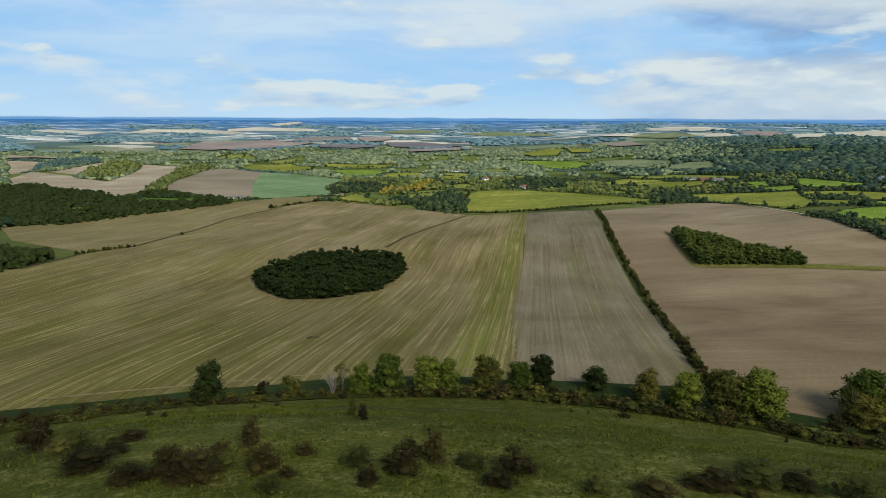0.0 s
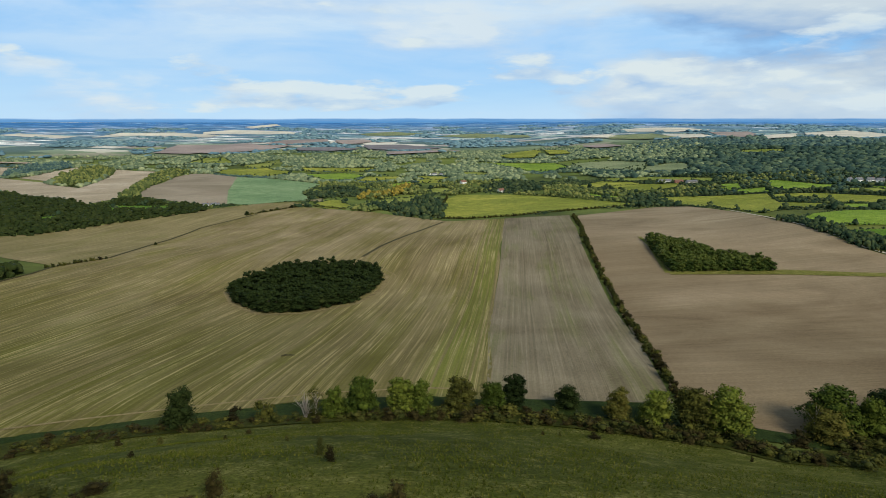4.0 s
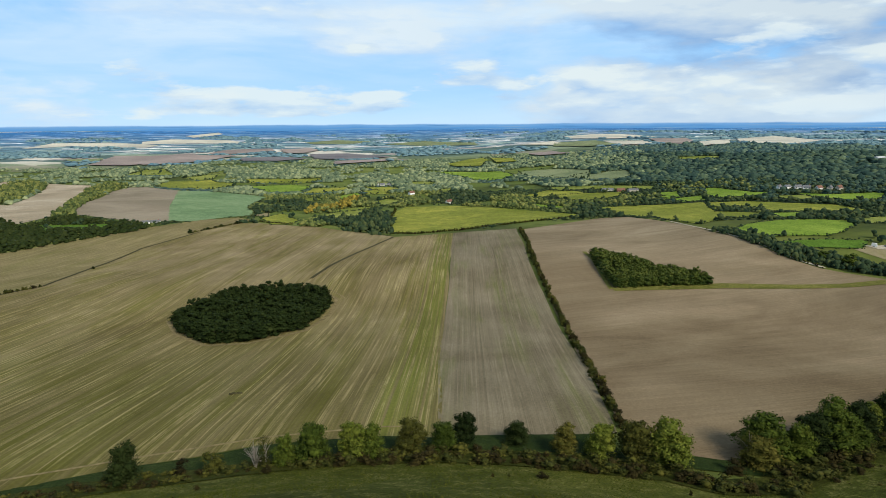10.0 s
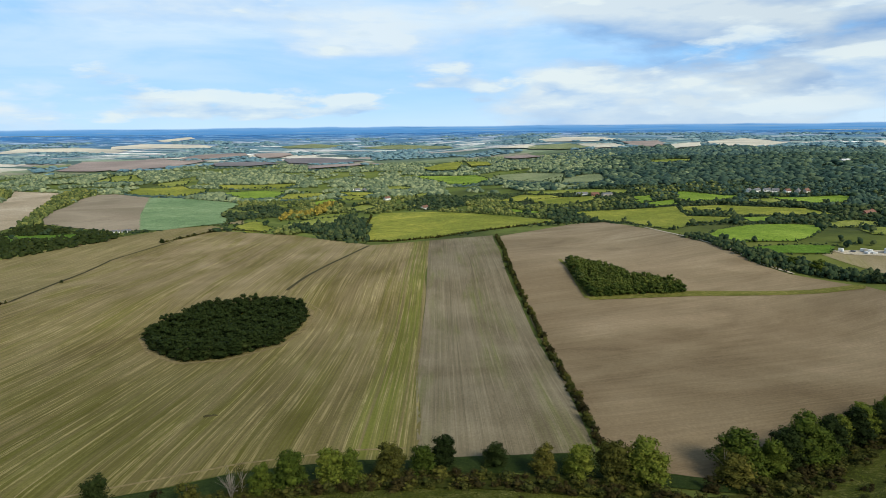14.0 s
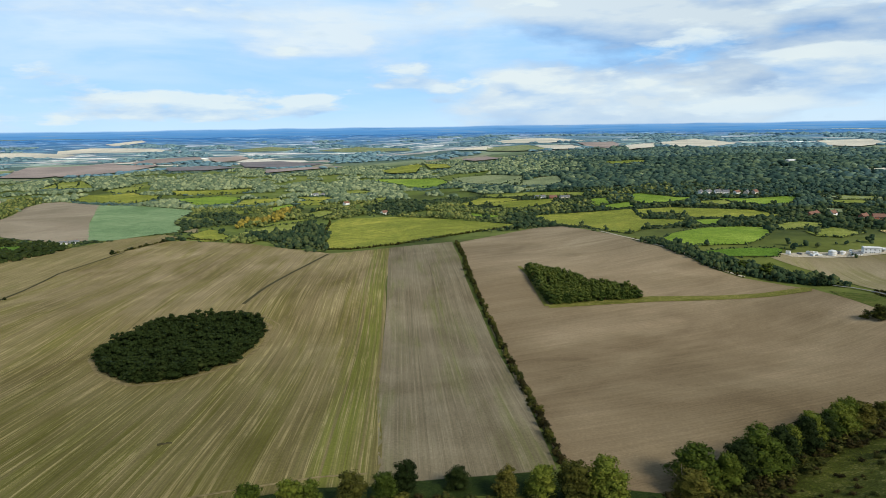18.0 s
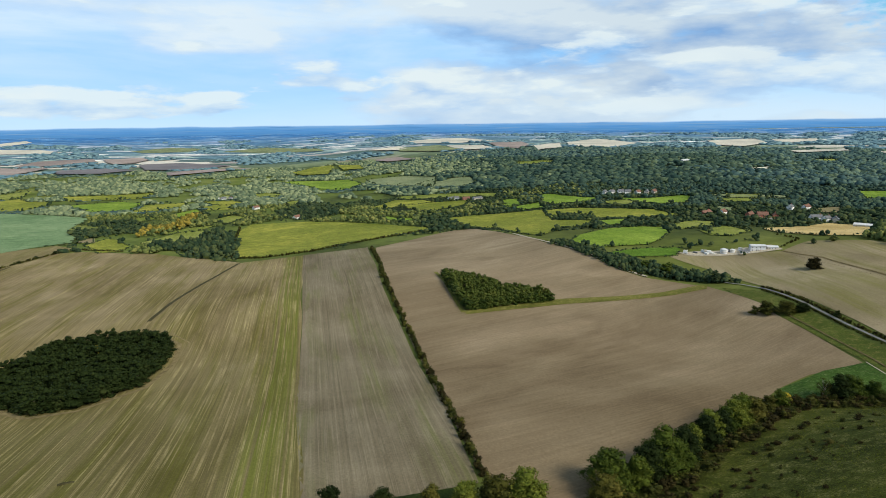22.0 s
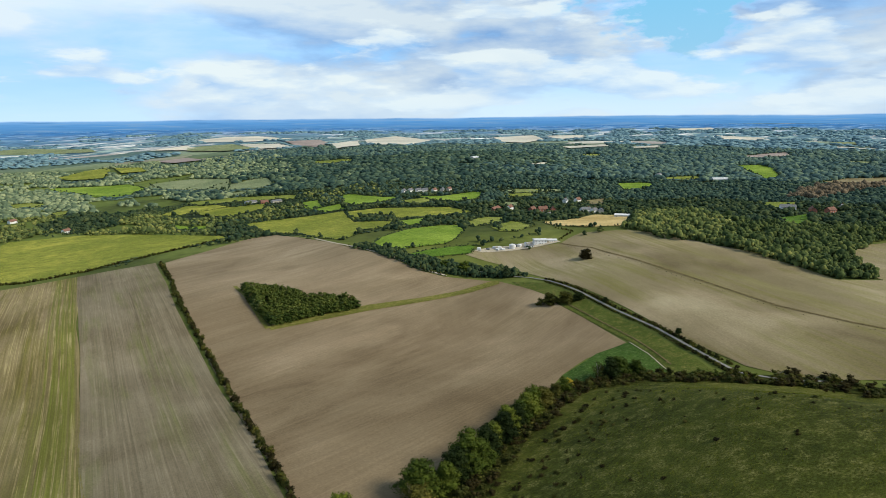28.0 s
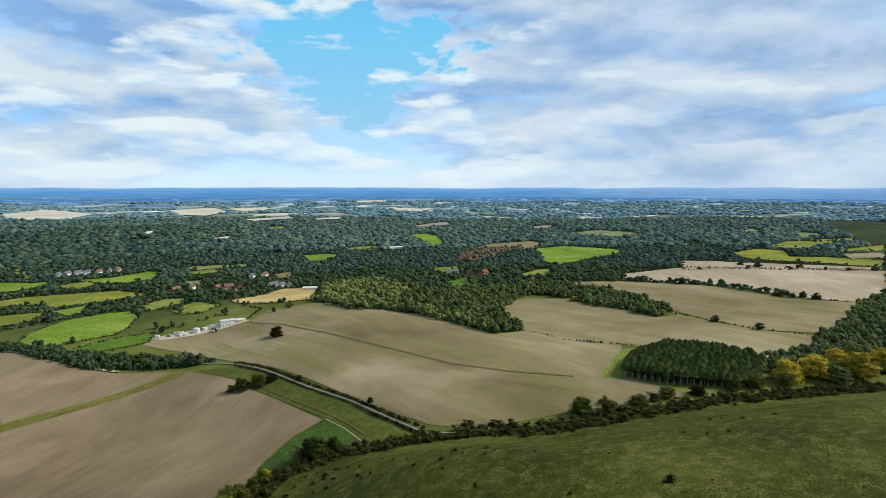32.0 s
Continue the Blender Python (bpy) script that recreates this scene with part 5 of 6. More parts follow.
            pieces.append((v * r * core * np.array([1, 1, 0.92]) + np.array(c), f))
    pieces.append(leaves(rng, cs, rs, count, size, tilt=tilt))
    return joined(wood), joined(pieces)


def bare(rng, h, w):
    """A leafless crown of fine grey branches."""
    wood = []
    for i in range(26):
        a, k = rng.uniform(0, 6.28), rng.uniform(0.35, 1)
        e = (w / 2 * k * math.cos(a), w / 2 * k * math.sin(a), h * rng.uniform(0.55, 1.0))
        m = (e[0] * 0.35, e[1] * 0.35, e[2] * 0.55)
        wood.append(tube([(0, 0, -0.3), m, e], [0.12, 0.07, 0.02], 4))
        for j in range(3):
            q = rng.uniform(-1, 1, 3) * w * 0.16
            wood.append(tube([m, (np.array(m) + e) / 2 + q * 0.5, np.array(e) + q], [0.05, 0.035, 0.015], 3))
    return joined(wood)


def fir(rng, h, w):
    """A bare pole with a narrow crown of drooping tiers."""
    pole = tube([(0, 0, -0.5), (0, 0, h * 0.5), (0, 0, h * 0.97)], [0.26, 0.18, 0.05], 7)
    vs, fs, k = [], [], 0
    tiers = 10
    for i in range(tiers):
        u = i / (tiers - 1)
        z = h * (0.48 + 0.48 * u)
        r = w / 2 * 1.5 * math.sin(math.pi * (0.28 + 0.66 * u)) * rng.uniform(0.85, 1.1)
        n = 12
        for j in range(n):
            a = 6.283 * (j + rng.uniform(-0.3, 0.3)) / n + i
            e = r * rng.uniform(0.7, 1.2)
            t = h * 0.07 * rng.uniform(0.7, 1.4)
            wd = r * 0.45
            ca, sa = math.cos(a), math.sin(a)
            vs += [(0, 0, z + t), (e * ca * 0.6 - wd * sa, e * sa * 0.6 + wd * ca, z + t * 0.3), (e * ca, e * sa, z - t * 0.35), (e * ca * 0.6 + wd * sa, e * sa * 0.6 - wd * ca, z + t * 0.3)]
            fs += [(k, k + 1, k + 2), (k, k + 2, k + 3)]
            k += 4
    return pole, (np.array(vs), np.array(fs))


PROTO = {}


def proto(key, build):
    """Meshes of one kind of plant, made once."""
    if key not in PROTO:
        PROTO[key] = build()
    return PROTO[key]


def tree(x, y, h, w, leaf=LEAF_BELT, shape="full", seed=0, label="", group="", name="tree", category="tree", turn=None, sink=0.0):
    """A tree of its own: trunk and crown under an empty at its foot."""
    v = seed % (4 if shape in ("full", "wood", "fir") else 3)
    key = (shape, leaf.name, v)

    def build():
        rng = np.random.RandomState(100 + v * 7 + len(shape))
        if shape == "full":
            a, b = broadleaf(rng, 12.0, 10.0, 56, 6000, 0.37, 0.0, core=0.6, tilt=1.3)
        elif shape == "wood":
            a, b = broadleaf(rng, 12.0, 11.0, 32, 1100, 0.52, 0.0, core=0.66, tilt=1.2)
        elif shape == "sparse":
            a, b = broadleaf(rng, 12.0, 10.0, 30, 1300, 0.42, 0.12, True)
        elif shape == "bush":
            a, b = broadleaf(rng, 12.0, 13.0, 14, 900, 0.62, -0.05, core=0.6, tilt=1.2)
        elif shape == "scrub":
            a, b = broadleaf(rng, 12.0, 13.0, 22, 6500, 0.26, -0.08, core=0.5, tilt=1.3)
        elif shape == "fir":
            a, b = fir(rng, 12.0, 3.6)
        else:
            a, b = bare(rng, 12.0, 11.0), None
        bark = BARK_PALE if shape in ("fir", "bare", "sparse") else BARK
        return mesh_of("trunk", *a, bark), mesh_of("crown", *b, leaf) if b else None

    trunk, crown = proto(key, build)
    root = new(name)
    a = (seed * 2.399) % 6.283 if turn is None else turn
    wide = {"full": 10.0, "wood": 11.0, "sparse": 10.0, "bush": 13.0, "scrub": 13.0, "fir": 3.6, "bare": 11.0}[shape]
    root.matrix_basis = Matrix.Translation((x, y, height(x, y) - 0.1 - sink)) @ Matrix.Rotation(a, 4, "Z") @ Matrix.Diagonal((w / wide, w / wide, h / 12.0, 1))
    part("trunk", trunk, root)
    if crown:
        part("crown", crown, root)
    return tagged(root, label, category, group)


BELT = []
BELT += [(-77, 192, 15, 11, LEAF_DARK, "full"), (-60, 194, 6, 7, LEAF_RUST, "bush"), (-50, 194, 8, 9, LEAF_OLIVE, "bush"), (-36, 192, 10, 8, LEAF_OLIVE, "bare"), (-33, 194, 11, 7, LEAF_OLIVE, "sparse"), (-27, 193, 10.5, 7.5, LEAF_BELT, "full")]
BELT += [(-18, 194, 15, 11, LEAF_BELT, "full"), (-5, 195, 13.5, 11, LEAF_BELT, "full"), (1, 194, 12.5, 9, LEAF_BELT, "full"), (15, 196, 12, 10.5, LEAF_OLIVE, "full"), (26, 197, 11.5, 9.5, LEAF_BELT, "full")]
BELT += [(34, 201, 12.5, 9.5, LEAF_DARK, "full"), (52, 199, 9.5, 9, LEAF_DARK, "full"), (66, 190, 10.5, 9, LEAF_OLIVE, "full"), (78, 187, 12.5, 11, LEAF_BELT, "full"), (88, 183, 15, 13, LEAF_OLIVE, "full")]
BELT += [(98, 180, 16, 15, LEAF_BELT, "full"), (117, 172, 5, 8, LEAF_RUST, "bush"), (125, 178, 12, 10, LEAF_OLIVE, "sparse"), (134, 184, 16, 17, LEAF_BELT, "full"), (144, 180, 14, 11, LEAF_BELT, "full"), (160, 186, 17, 17, LEAF_BELT, "full")]
BELT += [(128, 176, 11, 13, LEAF_OLIVE, "full"), (152, 183, 15, 14, LEAF_DARK, "full"), (167, 184, 13, 13, LEAF_BELT, "full"), (190, 195, 14, 13, LEAF_DARK, "full"), (203, 200, 13, 12, LEAF_DARK, "full"), (215, 205, 14, 13, LEAF_BELT, "full"), (229, 208, 12, 12, LEAF_OLIVE, "full"), (282, 206, 12, 12, LEAF_DARK, "full")]
BELT += [(173, 188, 16, 14, LEAF_DARK, "full"), (182, 194, 13, 11, LEAF_BELT, "full"), (197, 199, 14.5, 12, LEAF_BELT, "full"), (208, 203, 12, 11, LEAF_BELT, "full"), (223, 209, 15, 12, LEAF_BELT, "full"), (233, 212, 10, 9, LEAF_OLIVE, "full")]
BELT += [(245, 214, 8, 8, LEAF_OLIVE, "full"), (253, 214, 8, 8, LEAF_BELT, "full"), (259, 216, 6, 6, LEAF_GOLD, "full"), (276, 210, 12, 11, LEAF_OLIVE, "sparse"), (289, 204, 13, 12, LEAF_BELT, "full"), (297, 200, 9, 9, LEAF_BELT, "full")]
BELT += [(377, 76, 12, 14, LEAF_BELT, "full"), (388, 61, 7, 11, LEAF_OLIVE, "full"), (401, 46, 7, 13, LEAF_OLIVE, "full"), (396, 66, 6, 9, LEAF_OLIVE, "bush"), (411, 38, 6, 11, LEAF_RUST, "bush"), (420, 30, 7, 12, LEAF_OLIVE, "full"), (431, 12, 7, 11, LEAF_RUST, "full"), (447, -8, 8, 10, LEAF_BELT, "full"), (458, -22, 8, 12, LEAF_OLIVE, "full"), (470, -40, 9, 12, LEAF_OLIVE, "full")]
BELT += [(489, 392, 11, 14, LEAF_RUST, "full"), (366, 326, 9, 12, LEAF_OLIVE, "full"), (374, 317, 10, 13, LEAF_OLIVE, "full"), (382, 311, 7, 10, LEAF_DARK, "full"), (362, 333, 6, 9, LEAF_OLIVE, "bush"), (386, 289, 4.5, 4.5, LEAF_DARK, "full"), (361, 213, 4.5, 4.5, LEAF_DARK, "full")]
BELT += [(344, 902, 8, 9, LEAF_WOOD, "full"), (357, 893, 7, 8, LEAF_WOOD, "full"), (371, 886, 9, 11, LEAF_WOOD, "full"), (-262, 948, 7, 9, LEAF_DARK, "full"), (-246, 985, 5, 7, LEAF_DARK, "full"), (-233, 1018, 5, 8, LEAF_DARK, "full"), (-216, 1053, 6, 8, LEAF_DARK, "full"), (-206, 1068, 6, 9, LEAF_OLIVE, "full"), (-286, 676, 3.5, 4, LEAF_DARK, "full")]
BELT += [(156, 590, 7, 7, LEAF_HEDGE, "full"), (162, 612, 6, 6, LEAF_HEDGE, "full"), (152, 560, 7, 8, LEAF_HEDGE, "full"), (656, 3, 7, 9, LEAF_WOOD, "full"), (636, -34, 7, 10, LEAF_WOOD, "full"), (924, 62, 8, 10, LEAF_WOOD, "full"), (916, 47, 8, 10, LEAF_WOOD, "full"), (909, 29, 7, 12, LEAF_WOOD, "full"), (916, -3, 8, 9, LEAF_WOOD, "full"), (854, -68, 7, 12, LEAF_WOOD, "full"), (847, -91, 8, 10, LEAF_WOOD, "full"), (840, -104, 8, 12, LEAF_WOOD, "full"), (934, 97, 8, 14, LEAF_WOOD, "full")]
BELT += [(1167, -60, 11, 16, LEAF_WOOD, "full"), (1193, -35, 8, 14, LEAF_WOOD, "full"), (1190, -124, 8, 14, LEAF_WOOD, "full"), (582, 447, 7, 8, LEAF_SUNNY, "full"), (590, 452, 6, 7, LEAF_WOOD, "full"), (565, 455, 6, 6, LEAF_WOOD, "full"), (400, 470, 13, 15, LEAF_BELT, "full"), (392, 492, 10, 11, LEAF_BELT, "full"), (413, 425, 11, 9, LEAF_WOOD, "full")]
BELT += [(480, -42, 14, 18, LEAF_GOLD, "full"), (494, -60, 15, 19, LEAF_GOLD, "full"), (488, -74, 13, 16, LEAF_SUNNY, "full"), (508, -88, 15, 19, LEAF_GOLD, "full"), (532, -106, 15, 18, LEAF_GOLD, "full"), (522, -76, 14, 17, LEAF_GOLD, "full"), (550, -122, 14, 17, LEAF_SUNNY, "full"), (536, -90, 15, 16, LEAF_SUNNY, "full")]
TREE_WORDS = {"ash_leaves": "green broadleaf tree with a rounded crown", "olive_leaves": "olive tree turning brown in early autumn", "autumn_leaves": "golden autumn tree with a broad crown", "rust_leaves": "brownish tree with a rounded crown", "dark_leaves": "dark green tree with a dense crown", "sun_painted_leaves": "yellow-green tree with a rounded crown", "wood_leaves": "dark hedgerow tree standing by the field", "hedge_leaves": "small dark tree growing out of the hedge"}
for i, (x, y, h, w, leaf, shape) in enumerate(BELT):
    if shape == "full" and (y > 440 or x > 560):
        shape = "wood"
    if leaf is LEAF_GOLD and y < 0:
        h, w = h * 1.15, w * 1.1
    words = "bare grey tree with a tangle of branches" if shape == "bare" else "thin-leaved pale-limbed tree in the belt" if shape == "sparse" else TREE_WORDS[leaf.name]
    tree(x, y, h, w * (1.22 if shape in ("full", "wood") else 1.05), leaf, shape, i, words, "trees along the field edges")

# undergrowth at the foot of the down
UNDER = {"hedge_leaves": "dark green bush in the undergrowth", "olive_leaves": "olive brown bush in the undergrowth", "rust_leaves": "reddish brown thorn bush in the undergrowth", "ash_leaves": "green bush in the undergrowth"}
rng = np.random.RandomState(12)
thicket = {}
k = 0
for x, y in [q for q in dense(DOWN_EDGE[1:27], 1.9) if q[0] > -190]:
    east = x > 325
    for _ in range(4 if east else 3):
        if rng.rand() < 0.85:
            ox, oy = (rng.uniform(-3, 20), rng.uniform(-4, 8)) if east else (rng.uniform(-2.5, 2.5), rng.uniform(-0.5 if x < 120 else -4.0, 12.0 if x < 126 else 15.0))
            h = rng.uniform(1.6, 4.6) * (0.75 if x < -20 else 1.0)
            leaf = [LEAF_HEDGE, LEAF_HEDGE, LEAF_RUST, LEAF_RUST, LEAF_OLIVE][rng.randint(5)]
            w = h * rng.uniform(1.3, 2.1)
            if k % 15 == 0:
                tree(x + ox, y + oy, h, w, leaf, "bush", k, UNDER[leaf.name], "undergrowth below the down", "bush", "bush")
            else:
                thicket.setdefault(leaf.name, (leaf, []))[1].append((x + ox, y + oy, w, h / w))
            k += 1
for leaf, spots in thicket.values():
    q = np.array(spots)
    r2 = np.random.RandomState(len(q))
    bases = []
    for v in range(4):
        bv, bf = broadleaf(np.random.RandomState(70 + v), 1.0, 1.05, 8, 230, 0.082, -0.05, core=0.66, tilt=1.2)[1]
        bases.append((bv, bf))
    v, f = planted(q[:, :2], q[:, 2], q[:, 3], bases, r2)
    tagged(new("thicket", mesh_of("thicket", v, f, leaf)), "tangled thicket of bushes below the down", "thicket", kind="stuff")

rng = np.random.RandomState(18)
for x, y in dense([(258, 217), (270, 208), (282, 202), (300, 191), (316, 172), (328, 150)], 3.2):
    for _ in range(2):
        h = rng.uniform(2.6, 5.2)
        leaf = [LEAF_OLIVE, LEAF_HEDGE, LEAF_BELT, LEAF_RUST][rng.randint(4)]
        tree(x + rng.uniform(-3, 4), y + rng.uniform(-4, 3), h, h * rng.uniform(1.2, 1.7), leaf, "bush", rng.randint(9), UNDER[leaf.name], "undergrowth below the down", "bush", "bush")

# scrub on the down
SCRUB = [(-62, 88, 7.7, 7.7), (-47, 75, 4.0, 9.9), (-54, 81, 3.9, 5.9), (-34, 71, 4.9, 7.3), (-30, 69, 5.5, 8.6), (-28, 73, 3.2, 5.7), (-23, 73, 4.4, 6.0), (-28, 84, 5.4, 4.5), (-11, 76, 3.2, 6.4), (-5, 73, 5.4, 6.2), (-1, 78, 5.7, 4.9), (-17, 110, 4.5, 2.7), (-88, 174, 3.1, 3.1), (-19, 80, 2.2, 4.3), (4, 76, 2.4, 6.4), (10, 75, 3.6, 7.2), (7, 70, 3.0, 6.0), (42, 76, 3.8, 11.6), (36, 73, 3.4, 7.6), (26, 69, 3.1, 7.8)]
SCRUB += [(19, 69, 2.7, 4.6), (-31, 81, 2.1, 3.5), (-48, 89, 2.4, 6.1), (-55, 86, 3.5, 7.1), (33, 73, 2.5, 5.9), (47, 75, 3.1, 7.3), (54, 73, 3.7, 7.4), (-38, 69, 3.2, 6.5), (-9, 69, 2.7, 4.4), (-20, 66, 2.6, 4.4), (-60, 125, 2.0, 2.0), (-14, 103, 3.8, 2.9), (-72, 166, 3.3, 2.9), (-50, 155, 1.7, 1.7), (-49, 173, 2.2, 2.9), (-30, 139, 2.4, 1.5), (52, 166, 2.5, 4.7), (37, 167, 2.1, 1.4), (42, 167, 2.1, 1.4), (91, 152, 2.2, 1.5)]
SCRUB += [(206, 16, 3.4)]
SCRUB += [(277, -2, 1.8), (323, -22, 1.6), (336, 5, 1.8), (325, -9, 1.8), (274, 15, 1.4), (241, 102, 1.9), (243, 89, 1.6), (237, 67, 1.3), (335, 66, 1.3), (233, 143, 2), (236, 140, 1.6), (231, 104, 1.5), (271, 6, 1.4), (204, 79, 1.2), (237, 147, 2.2), (212, 121, 1.8), (197, 101, 1.6), (221, 99, 1.5), (239, 103, 1.4), (206, 80, 1.4), (233, 86, 1.3), (216, 160, 2.4), (233, 161, 2.2), (170, 154, 2), (166, 139, 2), (173, 105, 1.6)]
for i in range(120):
    t = rng.uniform(0, 1)
    x = 140 + 120 * t
    away = abs(rng.normal(0, 22))
    SCRUB.append((x + 0.35 * away, 164 + 34 * t - away - 3, rng.uniform(0.7, 2.6) * (1.0 if away < 18 else 0.65)))
for i in range(24):
    SCRUB.append((rng.uniform(180, 330), rng.uniform(0, 110), rng.uniform(0.6, 1.3)))
for i in range(16):
    SCRUB.append((rng.uniform(-75, 60), rng.uniform(66, 84), rng.uniform(1.0, 2.2)))
for i, (x, y, h, *wide) in enumerate(SCRUB):
    leaf = [LEAF_RUST, LEAF_RUST, LEAF_HEDGE][i % 3]
    if beyond_foot(np.array([x]), np.array([y]))[0] > 2:
        tree(x, y, h * 0.88 if wide else h * 0.85, wide[0] * 0.95 if wide else h * (1.3 + 0.8 * ((i * 7) % 5) / 5), leaf, "scrub", i, "dark reddish thorn bush on the down" if leaf is LEAF_RUST else "small dark green bush on the down", "scrub on the down", "bush", "bush")


def wood_of(poly, step, h, leaf, label, group, shape="wood", seed=5, width=1.15, extra=()):
    rng = np.random.RandomState(seed)
    xs, ys = [q[0] for q in poly], [q[1] for q in poly]
    p = jittered(min(xs), max(xs), min(ys), max(ys), step, rng)
    p = p[inside(p[:, 0], p[:, 1], poly)]
    rim = np.array(dense(poly, step * 0.9, True))
    if shape == "wood":
        inner = []
        for v in range(4):
            inner.append(broadleaf(np.random.RandomState(90 + v), 1.0, 1.0, 24, 420, 0.062, 0.0, core=0.68, tilt=1.2)[1])
        vs, fs = planted(p, step * width * rng.uniform(1.0, 1.35, len(p)), h / (step * width * 1.15) * rng.uniform(0.96, 1.06, len(p)), inner, rng, 0.0)
        tagged(new("wood_canopy", mesh_of("wood_canopy", vs, fs, leaf)), label.replace("tree in", "close canopy inside"), "wood", kind="stuff")
        p = p[:0]
    for i, (x, y) in enumerate(np.concatenate([p, rim])):
        edge = i >= len(p)
        s = rng.uniform(0.95, 1.03) * (0.92 if edge else 1.0)
        lf = extra[rng.randint(len(extra))] if extra and rng.rand() < 0.08 else leaf
        tree(x, y, h * s, step * width * rng.uniform(1.0, 1.35), lf, shape, i, label, group, "tree" if shape != "fir" else "fir_tree", "tree")
    return len(p) + len(rim)


OVAL = [(-138, 455), (-124, 427), (-101, 399), (-78, 397), (-49, 419), (-36, 460), (-34, 488), (-42, 504), (-58, 513), (-87, 516), (-114, 508), (-130, 479)]
DIAMOND = [(193, 458), (228, 455), (264, 450), (266, 462), (254, 482), (240, 498), (236, 522), (224, 546), (211, 562), (203, 525)]
FIRS = [(452, 60), (446, 32), (453, -10), (482, -27), (520, -22), (530, 0), (532, 38), (488, 60)]
n1 = wood_of(OVAL, 7.4, 11.5, LEAF_DARK, "dark green tree in the dense oval wood", "trees of the oval wood", seed=3, width=1.65)
n2 = wood_of(DIAMOND, 6.2, 9.0, LEAF_COPSE, "green tree in the small angular wood", "trees of the angular wood", seed=4, width=1.45, extra=(LEAF_OLIVE, LEAF_SUNNY))
n3 = wood_of(FIRS, 4.6, 11.0, LEAF_FIR, "tall fir with a bare pale trunk in the plantation", "firs of the plantation", "fir", seed=6, width=0.98)
tree(-79, 484, 12.6, 7, LEAF_GOLD, "wood", 2, "orange autumn tree above the oval wood", "trees of the oval wood")



def hedge(line, h, label, leaf=LEAF_HEDGE, step=2.4, gap=0.0, seed=1, name="hedge", spread=0.9):
    """A hedge: an empty at its start and a bush for every stride."""
    rng = np.random.RandomState(seed)
    root = new(name)
    x0, y0 = line[0]
    root.location = (x0, y0, height(x0, y0))
    kinds = []
    for v, leaf in enumerate((leaf, leaf, LEAF_OLIVE if leaf is LEAF_HEDGE else leaf, LEAF_RUST if leaf is LEAF_HEDGE else leaf)):
        key = ("hedge", leaf.name, v)
        kinds.append(proto(key, lambda: mesh_of("bush", *broadleaf(np.random.RandomState(60 + v), 3.0, 3.6, 9, 260, 0.34, -0.05, core=0.64, tilt=1.2)[1], leaf)))
    pts = dense(line, step)
    zs = heights(np.array([q[0] for q in pts]), np.array([q[1] for q in pts]))
    for i, ((x, y), z) in enumerate(zip(pts, zs)):
        if rng.rand() < gap:
            continue
        s = h / 3.0 * rng.uniform(0.65, 1.3)
        b = part("bush", kinds[rng.randint(4)], root)
        x, y = x + rng.uniform(-spread, spread), y + rng.uniform(-spread, spread)
        b.matrix_basis = Matrix.Translation((x - x0, y - y0, z - height(x0, y0) - 0.2)) @ Matrix.Rotation(rng.uniform(0, 6.28), 4, "Z") @ Matrix.Diagonal((s * 1.1, s * 1.1, s, 1))
    return tagged(root, label, "hedge", "hedges of the farmland")


hedge([(94, 206), (104, 260), (111.8, 300), (124.8, 372), (141.3, 478), (153, 560), (171.5, 655), (192, 776)], 3.7, "long uneven hedge of mixed dark bushes between two fields", step=2.6, seed=2, spread=1.3)
hedge([(33, 838), (60, 816), (120, 815), (188, 847), (254, 880), (328, 915)], 3.2, "dark clipped hedge below the bright pasture", step=2.6, seed=3)
hedge([(-285, 566), (-291, 552), (-297, 540), (-301, 524), (-306, 512)], 3.0, "row of dark bushes on the field boundary", step=2.6, seed=4)
hedge([(-262, 948), (-250, 975), (-236, 1010), (-215, 1055), (-190, 1085), (-165, 1060), (-125, 1030)], 3.2, "bushy hedge along the brow of the field", step=3, seed=5)
hedge([(417, 378), (401.5, 327), (382, 278), (366.5, 234), (346, 187), (337, 162)], 2.4, "low dark hedge along the lane", step=1.8, gap=0.05, seed=6)
hedge([(409.5, 371), (394.5, 324), (375.5, 276), (359.5, 230), (347, 205)], 1.45, "low rough hedge on the lane verge", LEAF_HEDGE, 1.5, 0.04, 17, spread=0.4)
hedge([(347, 205), (338.5, 184), (328, 160)], 2.2, "dark hedge hiding the end of the lane", LEAF_HEDGE, 1.7, 0.0, 18, spread=0.5)
hedge([(528, 458), (508, 385), (476, 299), (450, 230), (434, 175), (431, 122), (434, 92)], 0.8, "low rough bank with dead grass and brambles", LEAF_RUST, 2.4, 0.25, 8)
hedge([(541, 122), (538, 95), (539, 60), (536, 40)], 2.0, "short dark hedge at the field end", step=2.6, gap=0.15, seed=9)
hedge([(565, 164), (552, 140), (541, 122)], 1.6, "low dark hedge at the field end", step=2.6, gap=0.2, seed=10)
hedge([(662, 58), (686, 37), (656, 4), (634, -36), (630, -80)], 2.0, "low hedge between two pale fields", step=3, gap=0.25, seed=11)
hedge([(834, -150), (839, -101), (880, -45), (914, 1), (925, 60), (933, 104), (984, 152)], 2.2, "hedge with scattered trees along the rise", step=4.0, gap=0.3, seed=12)
hedge([(1115, 61), (1160, -90), (1212, -248)], 3.0, "dark straight hedge on the skyline field", step=5, seed=13)
hedge([(24, 850), (30, 950), (38, 1060), (50, 1190)], 4.0, "tall hedge on the pasture's side", step=4, seed=14)
hedge([(380, 474), (372, 506), (374, 566), (374, 650)], 2.2, "hedge above the chalky field edge", step=2.8, gap=0.1, seed=15)
